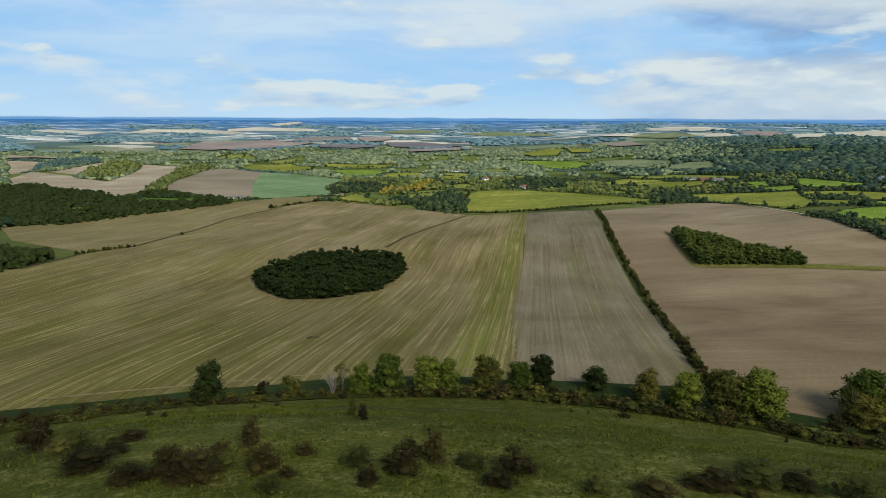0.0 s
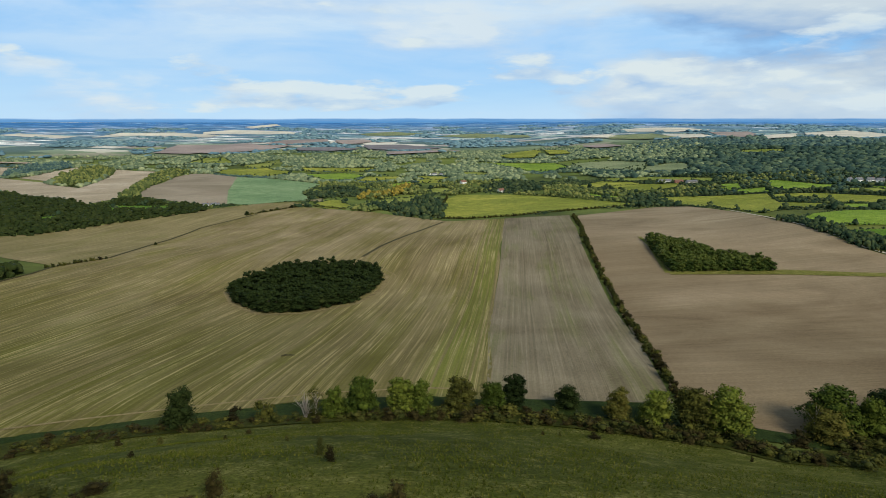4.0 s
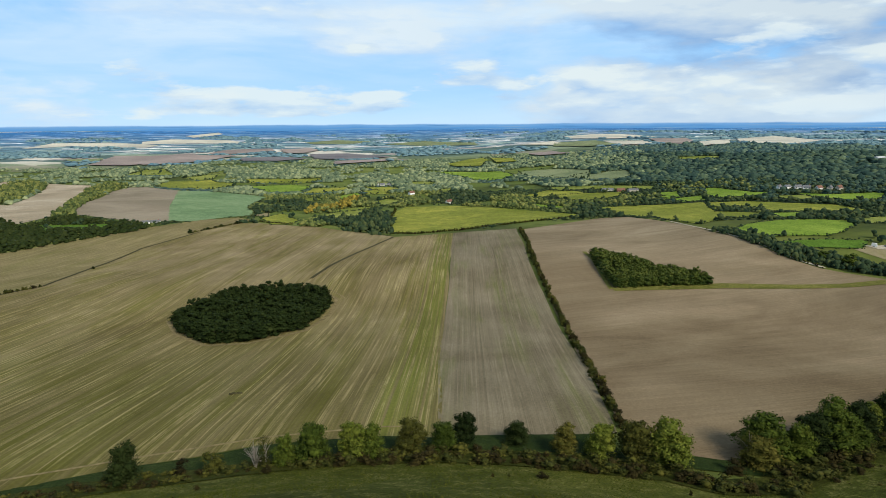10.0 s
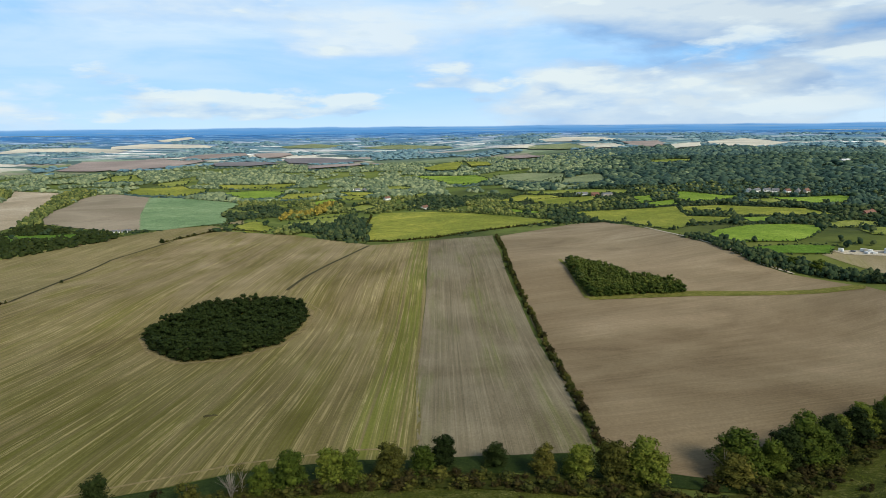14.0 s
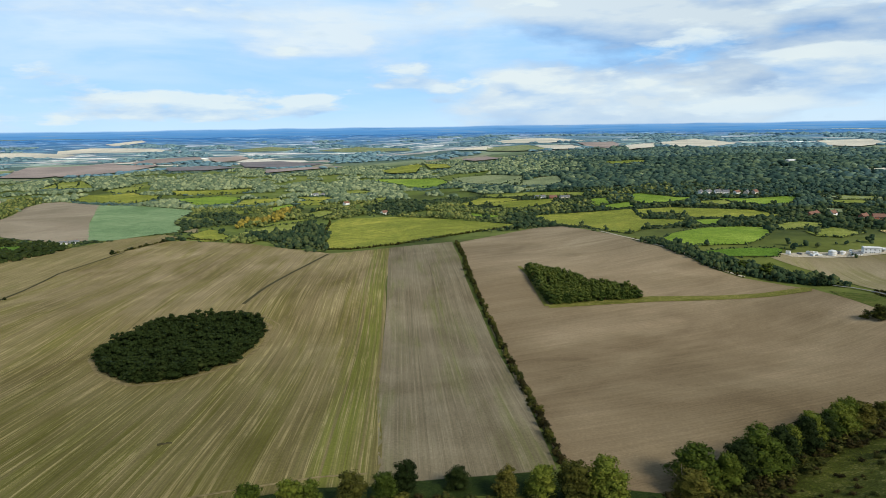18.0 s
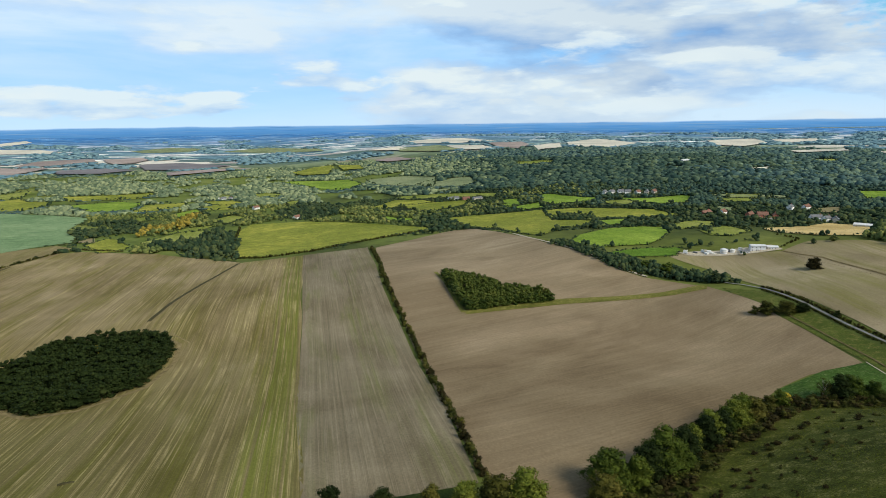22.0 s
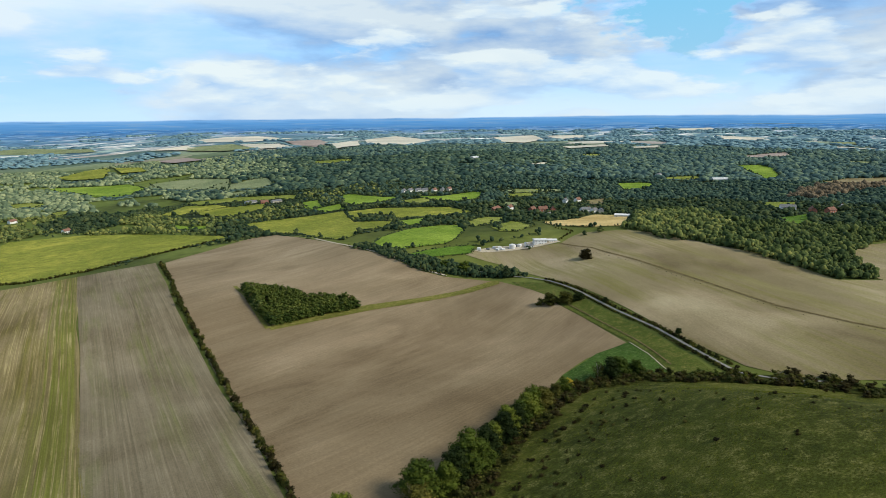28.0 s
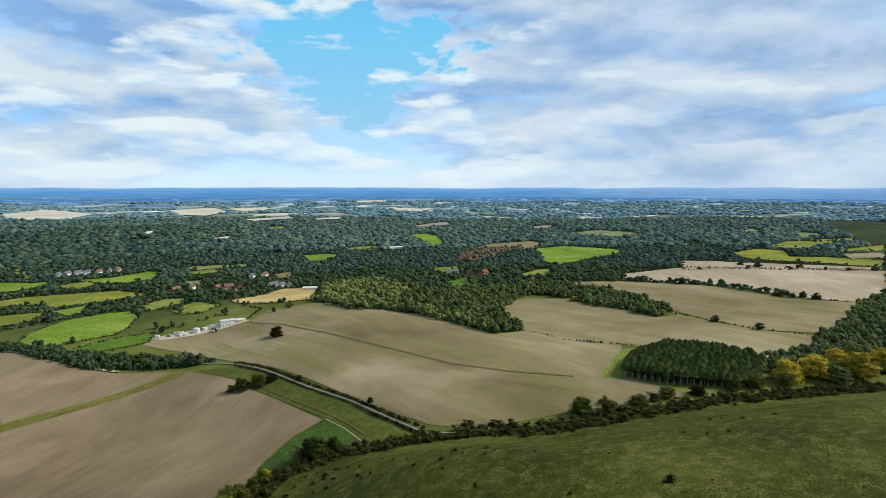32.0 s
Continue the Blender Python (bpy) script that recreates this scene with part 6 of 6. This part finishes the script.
hedge([(590, 520), (575, 480), (540, 470)], 2.2, "hedge below the golden field", step=3, gap=0.1, seed=16)

for i, poly in enumerate(VALE):
    rng2 = np.random.RandomState(300 + i)
    far = min(math.hypot(*q) for q in poly)
    if far > 2500 or i < 6:  # the open western slopes have no hedges
        continue
    near = far < 1500
    pts = np.array(wavy(dense(poly, 3.6 if near else 7.0, True), 2.0, 20, i))
    pts = pts[rng2.rand(len(pts)) < (0.8 if near else 0.6)]
    stuff_trees("hedge", pts, (2.4, 4.6) if near else (5.0, 9.0), (0.7, 1.0), LEAF_WOOD, "bushy dark hedge round a field", 400 + i, 2, "hedge")
    pts = pts[rng2.rand(len(pts)) < (0.07 if near else 0.05)]
    if len(pts):
        stuff_trees("hedge_trees", pts, (6, 11), (0.8, 1.1), LEAF_WOOD, "round hedgerow trees beside a field", 500 + i, 5, "trees")


# woods and trees over the vale
HOMES = [(791, 1111), (805, 1100), (812, 1085), (822, 1066), (836, 1056), (851, 1052), (845, 968), (523, 1333), (540, 1300), (560, 1283), (37, 1801), (55, 1792), (101, 1509), (165, 1264), (705, 740), (722, 735), (741, 680), (752, 668), (732, 694), (860, 737), (882, 727), (784, 630), (788, 616), (760, 537), (950, 388), (946, 356), (952, 345), (1402, 744), (1374, 1566), (1390, 895)]


def vale_points(step, r0, r1, seed, cover):
    """Places of trees out in the vale, and whether each grows tall or stays low at a field's edge."""
    rng = np.random.RandomState(seed)
    p = np.concatenate([jittered(-1900, 3000, 620, 2800, step, rng), jittered(600, 3000, -320, 620, step, rng)])
    r, az = np.hypot(p[:, 0], p[:, 1]), np.degrees(np.arctan2(p[:, 0], p[:, 1]))
    p = p[(r > r0) & (r < r1) & (az > -48) & (az < 108)]
    az = np.degrees(np.arctan2(p[:, 0], p[:, 1]))
    d = soft_noise(p[:, 0], p[:, 1], 55, 31) + 0.6 * soft_noise(p[:, 0], p[:, 1], 22, 33)
    p = p[(d + rng.normal(0, 0.15, len(p)) > np.interp(az, [-20, 14, 26], [-cover + 0.35, -cover + 0.4, -cover - 0.5])) & (beyond_foot(p[:, 0], p[:, 1]) < -30)]
    p = free(p, CLAIMED)
    low = np.zeros(len(p), bool)
    for poly in VALE + [GREEN_FIELD]:
        for k in (1.022, 1.045):
            low |= inside(p[:, 0] * k, p[:, 1] * k, poly)
    for hx, hy in HOMES:
        for k in (1.0, 1.015, 1.03):
            near = np.hypot(p[:, 0] * k - hx, p[:, 1] * k - hy) < 20
            low |= near
    return p, low


p, low = vale_points(8.6, 830, 1550, 40, 0.75)
r, az = np.hypot(p[:, 0], p[:, 1]), np.degrees(np.arctan2(p[:, 0], p[:, 1])) + 6 * np.random.RandomState(8).randn(len(p))
r = r + 90 * soft_noise(p[:, 0], p[:, 1], 80, 12)
# western vale trees that get the leaves with sunlight in them
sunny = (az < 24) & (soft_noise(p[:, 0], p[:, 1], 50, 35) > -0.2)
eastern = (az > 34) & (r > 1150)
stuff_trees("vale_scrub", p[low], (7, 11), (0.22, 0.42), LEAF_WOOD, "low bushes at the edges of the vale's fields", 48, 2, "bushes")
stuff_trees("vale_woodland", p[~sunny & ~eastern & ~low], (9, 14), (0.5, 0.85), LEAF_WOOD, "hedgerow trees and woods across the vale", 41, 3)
stuff_trees("eastern_woodland", p[eastern & ~low], (9, 14), (0.5, 0.8), LEAF_EAST_HAZE, "woods spreading over the eastern vale, haze painted blue-green", 47, 3)
stuff_trees("sunny_woodland", p[sunny & ~low], (9, 13), (0.55, 0.9), LEAF_SUNNY, "olive and yellow-green trees of the vale, sunlight painted in", 45, 3)

p, low = vale_points(12.0, 1550, 2750, 41, 0.85)
az = np.degrees(np.arctan2(p[:, 0], p[:, 1])) + 4 * np.random.RandomState(9).randn(len(p)) + 4 * soft_noise(p[:, 0], p[:, 1], 120, 14)
stuff_trees("vale_scrub", p[low], (10, 15), (0.12, 0.28), LEAF_OUTER_HAZE, "low growth at the edges of far fields", 49, 1, "bushes")
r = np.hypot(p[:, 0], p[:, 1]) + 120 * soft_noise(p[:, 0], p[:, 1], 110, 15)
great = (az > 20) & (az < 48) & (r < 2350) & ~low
stuff_trees("great_wood", p[great], (12, 19), (0.5, 0.8), LEAF_EAST_HAZE, "great dark wood beyond the farms", 50, 1)
stuff_trees("outer_woodland", p[(az > 22) & ~low & ~great], (12, 19), (0.5, 0.8), LEAF_OUTER_HAZE, "dark woods spreading over the vale", 42, 1)
stuff_trees("outer_woodland", p[(az <= 22) & ~low & ~great], (11, 17), (0.5, 0.8), LEAF_PALE_HAZE, "grey-green woods and hedgerow trees of the far vale, sun and haze painted in", 46, 1)
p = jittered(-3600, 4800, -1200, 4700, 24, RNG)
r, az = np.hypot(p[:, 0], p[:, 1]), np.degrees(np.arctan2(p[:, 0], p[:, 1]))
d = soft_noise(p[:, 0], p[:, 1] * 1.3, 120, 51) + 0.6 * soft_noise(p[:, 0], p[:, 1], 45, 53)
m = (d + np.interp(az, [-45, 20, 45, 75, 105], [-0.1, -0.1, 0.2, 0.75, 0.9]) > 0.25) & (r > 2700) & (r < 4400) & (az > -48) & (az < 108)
stuff_trees("distant_woodland", free(p[m], VALE), (20, 34), (0.22, 0.4), LEAF_FAR_HAZE, "woods near the horizon with blue haze in their colour", 43, 1)

# the blue distance behind everything, its haze painted and glowing
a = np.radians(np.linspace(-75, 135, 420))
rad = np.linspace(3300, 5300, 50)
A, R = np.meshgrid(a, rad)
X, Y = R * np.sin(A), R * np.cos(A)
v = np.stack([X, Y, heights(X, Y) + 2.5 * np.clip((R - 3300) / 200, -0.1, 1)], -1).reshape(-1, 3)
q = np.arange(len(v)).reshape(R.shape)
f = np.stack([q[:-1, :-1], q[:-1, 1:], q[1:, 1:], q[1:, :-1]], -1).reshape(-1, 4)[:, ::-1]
tagged(new("backdrop", mesh_of("backdrop", v, f, M_HILLS, True)), "land towards the horizon with blue haze painted in and glowing", "distance", kind="structure")

# rim of the eastern copse, its sunlight painted as lighter leaves
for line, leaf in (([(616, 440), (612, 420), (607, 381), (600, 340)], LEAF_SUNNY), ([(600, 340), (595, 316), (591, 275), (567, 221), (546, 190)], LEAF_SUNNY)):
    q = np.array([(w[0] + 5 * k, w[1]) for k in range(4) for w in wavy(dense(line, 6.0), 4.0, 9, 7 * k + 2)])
    stuff_trees("wood_edge", q, (6, 10), (0.8, 1.2), leaf, "yellow-green trees on the edge of the wood, sunlight painted in", len(q), 5)


# ---- buildings ----
WALL_WHITE = plain("white_render", (0.72, 0.71, 0.68), 0.8, 0.08, 0.6)
WALL_BRICK = plain("red_brick", (0.30, 0.125, 0.085), 0.9, 0.25, 1.2)
WALL_STONE = plain("pale_stone", (0.42, 0.39, 0.33), 0.9, 0.2, 0.8)
ROOF_TILE = plain("clay_tiles", (0.19, 0.105, 0.08), 0.9, 0.3, 1.0)
ROOF_SLATE = plain("slate", (0.15, 0.155, 0.165), 0.7, 0.2, 1.0)
SHEET = plain("white_sheet", (0.58, 0.59, 0.60), 0.5, 0.06, 0.4)
GLASS_DARK = plain("window_glass", (0.03, 0.04, 0.05), 0.15, 0.1, 1.0)
FRAME_WHITE = plain("painted_frame", (0.8, 0.8, 0.78), 0.6, 0.05, 1.0)


def solid(verts, faces, mat, name, bevel=0.0):
    bm = bmesh.new()
    vs = [bm.verts.new(v) for v in verts]
    for f in faces:
        bm.faces.new([vs[i] for i in f])
    bmesh.ops.recalc_face_normals(bm, faces=bm.faces)
    if bevel:
        bmesh.ops.bevel(bm, geom=list(bm.edges), offset=bevel, segments=1, affect="EDGES")
    me = bpy.data.meshes.new(name)
    bm.to_mesh(me)
    bm.free()
    me.materials.append(mat)
    return me


def slab(x0, x1, y0, y1, z0, z1, mat, name, bevel=0.0):
    v = [(x, y, z) for z in (z0, z1) for x, y in ((x0, y0), (x1, y0), (x1, y1), (x0, y1))]
    return solid(v, [(0, 1, 2, 3), (4, 5, 6, 7), (0, 1, 5, 4), (1, 2, 6, 5), (2, 3, 7, 6), (3, 0, 4, 7)], mat, name, bevel)


def house(x, y, length, width, eaves, ridge, turn, wall, roof, label, windows=3, chimney=True, name="house", category="house", group="farm buildings"):
    root = new(name)
    z = min(height(x + dx, y + dy) for dx in (-length / 3, length / 3) for dy in (-width / 3, width / 3))
    root.matrix_basis = pose(x, y, z - 0.2, 0, 0, turn)
    a, b = length / 2, width / 2
    v = [(-a, -b, 0), (a, -b, 0), (a, b, 0), (-a, b, 0), (-a, -b, eaves), (a, -b, eaves), (a, b, eaves), (-a, b, eaves), (-a, 0, ridge - 0.2), (a, 0, ridge - 0.2)]
    part("body", solid(v, [(0, 1, 2, 3), (0, 1, 5, 4), (2, 3, 7, 6), (1, 2, 6, 9, 5), (3, 0, 4, 8, 7), (4, 5, 9, 8), (6, 7, 8, 9)], wall, "body"), root)
    o, t = 0.45, 0.25
    drop = (ridge - eaves) / b * o
    r = [(-a - o, -b - o, eaves - drop), (a + o, -b - o, eaves - drop), (a + o, 0, ridge), (-a - o, 0, ridge), (a + o, b + o, eaves - drop), (-a - o, b + o, eaves - drop)]
    r += [(q[0], q[1], q[2] + t) for q in r]
    part("roof", solid(r, [(0, 1, 2, 3), (3, 2, 4, 5), (6, 7, 8, 9), (9, 8, 10, 11), (0, 1, 7, 6), (4, 5, 11, 10), (1, 2, 8, 7), (2, 4, 10, 8), (0, 3, 9, 6), (3, 5, 11, 9)], roof, "roof"), root)
    if chimney:
        part("chimney", slab(a * 0.6, a * 0.6 + 0.9, -0.5, 0.5, ridge - 1.0, ridge + 1.3, WALL_BRICK, "chimney", 0.05), root)
    for side in (-1, 1):
        for i in range(windows):
            wx = -a + length * (i + 0.5) / windows
            for level in ([1.0, 3.7] if eaves > 4.5 else [1.0]):
                y0, y1 = (-b - 0.06, -b + 0.05) if side < 0 else (b - 0.05, b + 0.06)
                fr = part("window", slab(wx - 0.65, wx + 0.65, y0, y1, level, level + 1.35, FRAME_WHITE, "window", 0.02), root)
                y2, y3 = (-b - 0.09, -b - 0.065) if side < 0 else (b + 0.065, b + 0.09)
                part("pane", slab(wx - 0.5, wx + 0.5, y2, y3, level + 0.14, level + 1.2, GLASS_DARK, "pane"), fr)
    part("door", slab(-0.5, 0.5, -b - 0.08, -b + 0.04, 0, 2.1, ROOF_SLATE, "door", 0.02), root)
    return tagged(root, label, category, group)


HOUSES = []
HOUSES += [(705, 751, 24, 8, 3.5, 6.5, 20, WALL_BRICK, ROOF_TILE, "long red brick barn with a tiled roof"), (722, 735, 12, 8, 5.2, 8.5, 20, WALL_WHITE, ROOF_TILE, "white house with a red tiled roof"), (741, 680, 14, 9, 5.4, 9.0, -30, WALL_BRICK, ROOF_TILE, "red brick farmhouse among trees"), (752, 668, 10, 7, 5.0, 8.0, 50, WALL_BRICK, ROOF_TILE, "red brick house with a tiled roof"), (732, 694, 11, 7, 5.0, 8.0, 10, WALL_BRICK, ROOF_TILE, "red brick cottage with a steep roof"), (690, 622, 10, 7, 4.6, 7.6, 15, WALL_WHITE, ROOF_SLATE, "pale cottage beside the golden field"), (784, 630, 16, 9, 5.0, 8.5, -20, WALL_WHITE, ROOF_SLATE, "white house with a slate roof"), (791, 606, 12, 8, 5.0, 8.0, 40, WALL_STONE, ROOF_SLATE, "grey stone house with a slate roof")]
HOUSES += [(788, 617, 10, 8, 5.0, 8.0, 0, WALL_WHITE, ROOF_SLATE, "white house near the village edge"), (860, 737, 12, 8, 5.2, 8.4, 25, WALL_WHITE, ROOF_SLATE, "white two-storey house among woods"), (882, 727, 12, 8, 5.2, 8.4, 5, WALL_WHITE, ROOF_TILE, "white two-storey house among woods"), (952, 401, 20, 11, 7.0, 10.5, -55, WALL_WHITE, ROOF_SLATE, "large white country house in the woods"), (948, 366, 14, 9, 5.0, 8.6, 30, WALL_BRICK, ROOF_TILE, "red brick house beside the white mansion"), (952, 345, 12, 9, 5.0, 8.6, -20, WALL_BRICK, ROOF_TILE, "red brick house in the woods"), (1009, 352, 12, 8, 5.0, 8.0, 10, WALL_STONE, ROOF_SLATE, "stone house in the woods"), (523, 1333, 26, 10, 4.5, 8.0, 8, WALL_WHITE, ROOF_SLATE, "long white farm building in the vale")]
HOUSES += [(540, 1300, 16, 9, 4.5, 8.0, -10, WALL_BRICK, ROOF_TILE, "brick barn beside the white farm"), (560, 1283, 22, 10, 4.5, 7.0, 5, WALL_STONE, ROOF_SLATE, "long grey farm shed"), (37, 1801, 13, 9, 5.2, 8.6, 15, WALL_WHITE, ROOF_SLATE, "white house in the vale"), (20, 1815, 12, 8, 5.2, 8.6, -25, WALL_WHITE, ROOF_TILE, "white house with a red roof in the vale"), (55, 1790, 12, 8, 5.2, 8.6, 50, WALL_STONE, ROOF_SLATE, "pale stone house in the vale"), (160, 1253, 14, 8, 5.0, 8.6, 35, WALL_WHITE, ROOF_TILE, "white cottage with a red tiled roof"), (791, 1111, 14, 9, 5.2, 8.8, 20, WALL_WHITE, ROOF_SLATE, "white two-storey house in the village"), (805, 1100, 12, 8, 5.2, 8.8, -10, WALL_WHITE, ROOF_SLATE, "white two-storey house in the village")]
HOUSES += [(836, 1056, 14, 8, 5.2, 8.8, 40, WALL_STONE, ROOF_SLATE, "grey stone village house"), (822, 1066, 12, 8, 5.2, 8.8, 15, WALL_WHITE, ROOF_TILE, "white village house with a red roof"), (812, 1085, 12, 8, 5.2, 8.8, -30, WALL_WHITE, ROOF_SLATE, "white two-storey house in the village"), (780, 1120, 12, 8, 5.2, 8.8, 30, WALL_WHITE, ROOF_SLATE, "white two-storey house in the village"), (851, 1052, 12, 8, 5.2, 8.8, 20, WALL_STONE, ROOF_TILE, "stone village house with a red roof"), (-362, 1062, 10, 7, 3.2, 5.6, 30, WALL_WHITE, ROOF_SLATE, "low white cottage by the wood"), (-350, 1072, 14, 7, 3.0, 5.2, 35, WALL_WHITE, ROOF_SLATE, "long low white stable by the wood")]
for x, y, ln, wd, e, r, turn, wl, rf, lb in HOUSES:
    house(x, y, ln, wd, e, r, turn, wl, rf, lb)
house(761, 537, 34, 11, 3.6, 5.2, -62, SHEET, SHEET, "long low white sheet-metal barn", 5, False, "barn", "barn")
house(1374, 1566, 40, 16, 6.0, 8.5, 20, SHEET, SHEET, "large white hall among distant woods", 5, False, "barn", "barn")
house(101, 1509, 14, 9, 5.2, 8.6, 30, WALL_WHITE, ROOF_TILE, "white farmhouse with a red roof in the vale")
house(1390, 895, 22, 10, 5.0, 7.5, 15, SHEET, ROOF_SLATE, "long white shed beside a far meadow", 4, False, "barn", "barn")
house(1402, 744, 34, 14, 5.0, 7.0, -40, SHEET, SHEET, "large white shed among distant trees", 5, False, "barn", "barn")

# the works yard
field("yard", [(452, 518), (470, 512), (490, 500), (515, 492), (540, 482), (534, 462), (510, 472), (480, 486), (455, 506)], M_CHALK, "pale gravel yard with stores and white sheds", "yard", 8, 0.7, True, 0.8)


def tank(x, y, r, h, label):
    root = new("storage_tank")
    root.location = (x, y, height(x, y) + 0.4)
    n = 20
    ring = [(math.cos(6.2832 * i / n), math.sin(6.2832 * i / n)) for i in range(n)]
    v = [(r * c, r * s, 0) for c, s in ring] + [(r * c, r * s, h) for c, s in ring] + [(r * 0.5 * c, r * 0.5 * s, h + r * 0.22) for c, s in ring] + [(0, 0, h + r * 0.28)]
    part("shell", solid(v[: 2 * n], [(i, (i + 1) % n, n + (i + 1) % n, n + i) for i in range(n)], SHEET, "shell"), root)
    part("lid", solid(v[n:], [(i, (i + 1) % n, n + (i + 1) % n, n + i) for i in range(n)] + [(n + i, n + (i + 1) % n, 2 * n) for i in range(n)], SHEET, "lid"), root)
    for k in (0.3, 0.7):
        rim = [(1.012 * r * c, 1.012 * r * s, h * k + dz) for dz in (0, 0.25) for c, s in ring]
        part("band", solid(rim, [(i, (i + 1) % n, n + (i + 1) % n, n + i) for i in range(n)], WALL_STONE, "band"), root)
    return tagged(root, label, "tank", "works yard")


tank(488, 492, 3.4, 4.2, "white cylindrical storage tank in the yard")
tank(496, 489, 2.2, 3.0, "small white storage tank in the yard")
house(518, 479, 14, 8, 6.0, 6.6, -32, SHEET, SHEET, "tall pale industrial shed in the yard", 4, False, "shed", "shed", "works yard")
house(503, 480, 8, 5, 3.0, 3.8, -20, SHEET, ROOF_SLATE, "low white site hut in the yard", 2, False, "hut", "hut", "works yard")
house(530, 472, 10, 5, 3.2, 4.0, -32, SHEET, SHEET, "low white store beside the shed", 2, False, "hut", "hut", "works yard")
rng = np.random.RandomState(21)
for i in range(26):
    t = rng.rand()
    x, y = 456 + 74 * t + rng.uniform(-4, 4), 511 - 38 * t + rng.uniform(-4, 4)
    ln, wd, hh = rng.uniform(2.5, 7), rng.uniform(1.8, 2.6), rng.uniform(1.4, 2.8)
    root = new("container")
    root.matrix_basis = pose(x, y, height(x, y) + 0.7, 0, 0, rng.uniform(0, 180))
    mt = [SHEET, WALL_WHITE, ROOF_SLATE, WALL_STONE][i % 4]
    part("body", slab(-ln / 2, ln / 2, -wd / 2, wd / 2, 0.1, hh, mt, "body", 0.06), root)
    part("door", slab(ln / 2 + 0.002, ln / 2 + 0.05, -wd * 0.4, wd * 0.4, 0.2, hh - 0.15, WALL_STONE, "door"), root)
    tagged(root, {0: "white steel container in the yard", 1: "cream steel container in the yard", 2: "dark grey steel container in the yard", 3: "buff steel container in the yard"}[i % 4], "container", "works yard")

# garden trees round the houses
rng = np.random.RandomState(31)
spots = []
for x, y in ((705, 751), (741, 680), (690, 622), (787, 617), (870, 732), (952, 385), (1009, 352), (555, 1330), (40, 1830), (160, 1253), (815, 1085), (845, 1054), (-356, 1066), (812, 600), (500, 505)):
    for _ in range(16):
        a, d = rng.uniform(0, 6.283), rng.uniform(13, 42)
        spots.append((x + d * math.cos(a) * 1.4, y + d * math.sin(a)))
spots = free(np.array(spots), VALE + [CLAIMED[-1]])
stuff_trees("garden_trees", spots, (5, 9), (0.85, 1.15), LEAF_WOOD, "garden trees round the farms and houses", 701, 5, "trees")


# ---- rough grass on the down ----
rng = np.random.RandomState(44)


def tussocks(name, x0, x1, y0, y1, count, size, mat, label):
    p = np.stack([rng.uniform(x0, x1, count), rng.uniform(y0, y1, count)], -1)
    keep = soft_noise(p[:, 0], p[:, 1], 7, 81) + rng.normal(0, 0.5, count) > -0.2
    p = p[keep & (beyond_foot(p[:, 0], p[:, 1]) > 1.0)]
    n, k = len(p), 3
    z = heights(p[:, 0], p[:, 1]) + 0.25
    a = rng.uniform(0, 6.283, (n, k))
    s = size * rng.uniform(0.5, 1.4, (n, 1))
    c = np.concatenate([p, z[:, None]], 1)[:, None, :]
    out = np.stack([np.cos(a), np.sin(a), np.zeros_like(a)], -1)
    side = np.stack([-np.sin(a), np.cos(a), np.zeros_like(a)], -1)
    up = np.array([0, 0, 1.0])
    b0 = c + out * s[..., None] * 0.15 - side * s[..., None] * 0.22
    b1 = c + out * s[..., None] * 0.15 + side * s[..., None] * 0.22
    tip = c + out * s[..., None] * 0.75 + up * (s * rng.uniform(0.5, 1.1, (n, k)))[..., None]
    v = np.stack([b0, b1, tip], 2).reshape(-1, 3)
    tagged(new(name, mesh_of(name, v, np.arange(len(v)).reshape(-1, 3), mat)), label, "grass", kind="stuff")


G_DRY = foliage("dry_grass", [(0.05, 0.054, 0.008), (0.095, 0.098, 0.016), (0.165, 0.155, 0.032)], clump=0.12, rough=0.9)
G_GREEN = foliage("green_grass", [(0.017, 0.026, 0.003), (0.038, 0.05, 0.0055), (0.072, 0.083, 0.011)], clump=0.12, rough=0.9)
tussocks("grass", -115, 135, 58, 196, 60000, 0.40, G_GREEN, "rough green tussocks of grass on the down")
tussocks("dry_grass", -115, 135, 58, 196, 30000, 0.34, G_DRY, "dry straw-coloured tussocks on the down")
# lighter copies of both grasses: the eastern slope's sunshine is in the colour
S_DRY = foliage("sun_painted_dry_grass", [(0.085, 0.095, 0.014), (0.135, 0.14, 0.024), (0.20, 0.19, 0.042)], clump=0.12, rough=0.9)
S_GREEN = foliage("sun_painted_green_grass", [(0.042, 0.060, 0.007), (0.086, 0.107, 0.012), (0.15, 0.162, 0.022)], clump=0.12, rough=0.9)
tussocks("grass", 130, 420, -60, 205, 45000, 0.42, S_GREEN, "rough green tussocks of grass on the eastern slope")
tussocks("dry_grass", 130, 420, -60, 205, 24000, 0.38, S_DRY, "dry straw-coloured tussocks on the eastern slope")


# a dark heap of spoil out on the stubble
heap_mesh = []
for i in range(5):
    v, f = lump(np.random.RandomState(i), 2, 0.12)
    heap_mesh.append((v * np.array([1.3, 0.9, 0.5]) + np.array([i * 1.0 - 2, 0.3 * (i % 2), 0.1]), f))
heap = new("soil_heap", mesh_of("soil_heap", *joined(heap_mesh), M_TRACK))
heap.location = (-61, 281, height(-61, 281) + 0.35)
tagged(heap, "small dark heap of soil on the stubble", "heap")
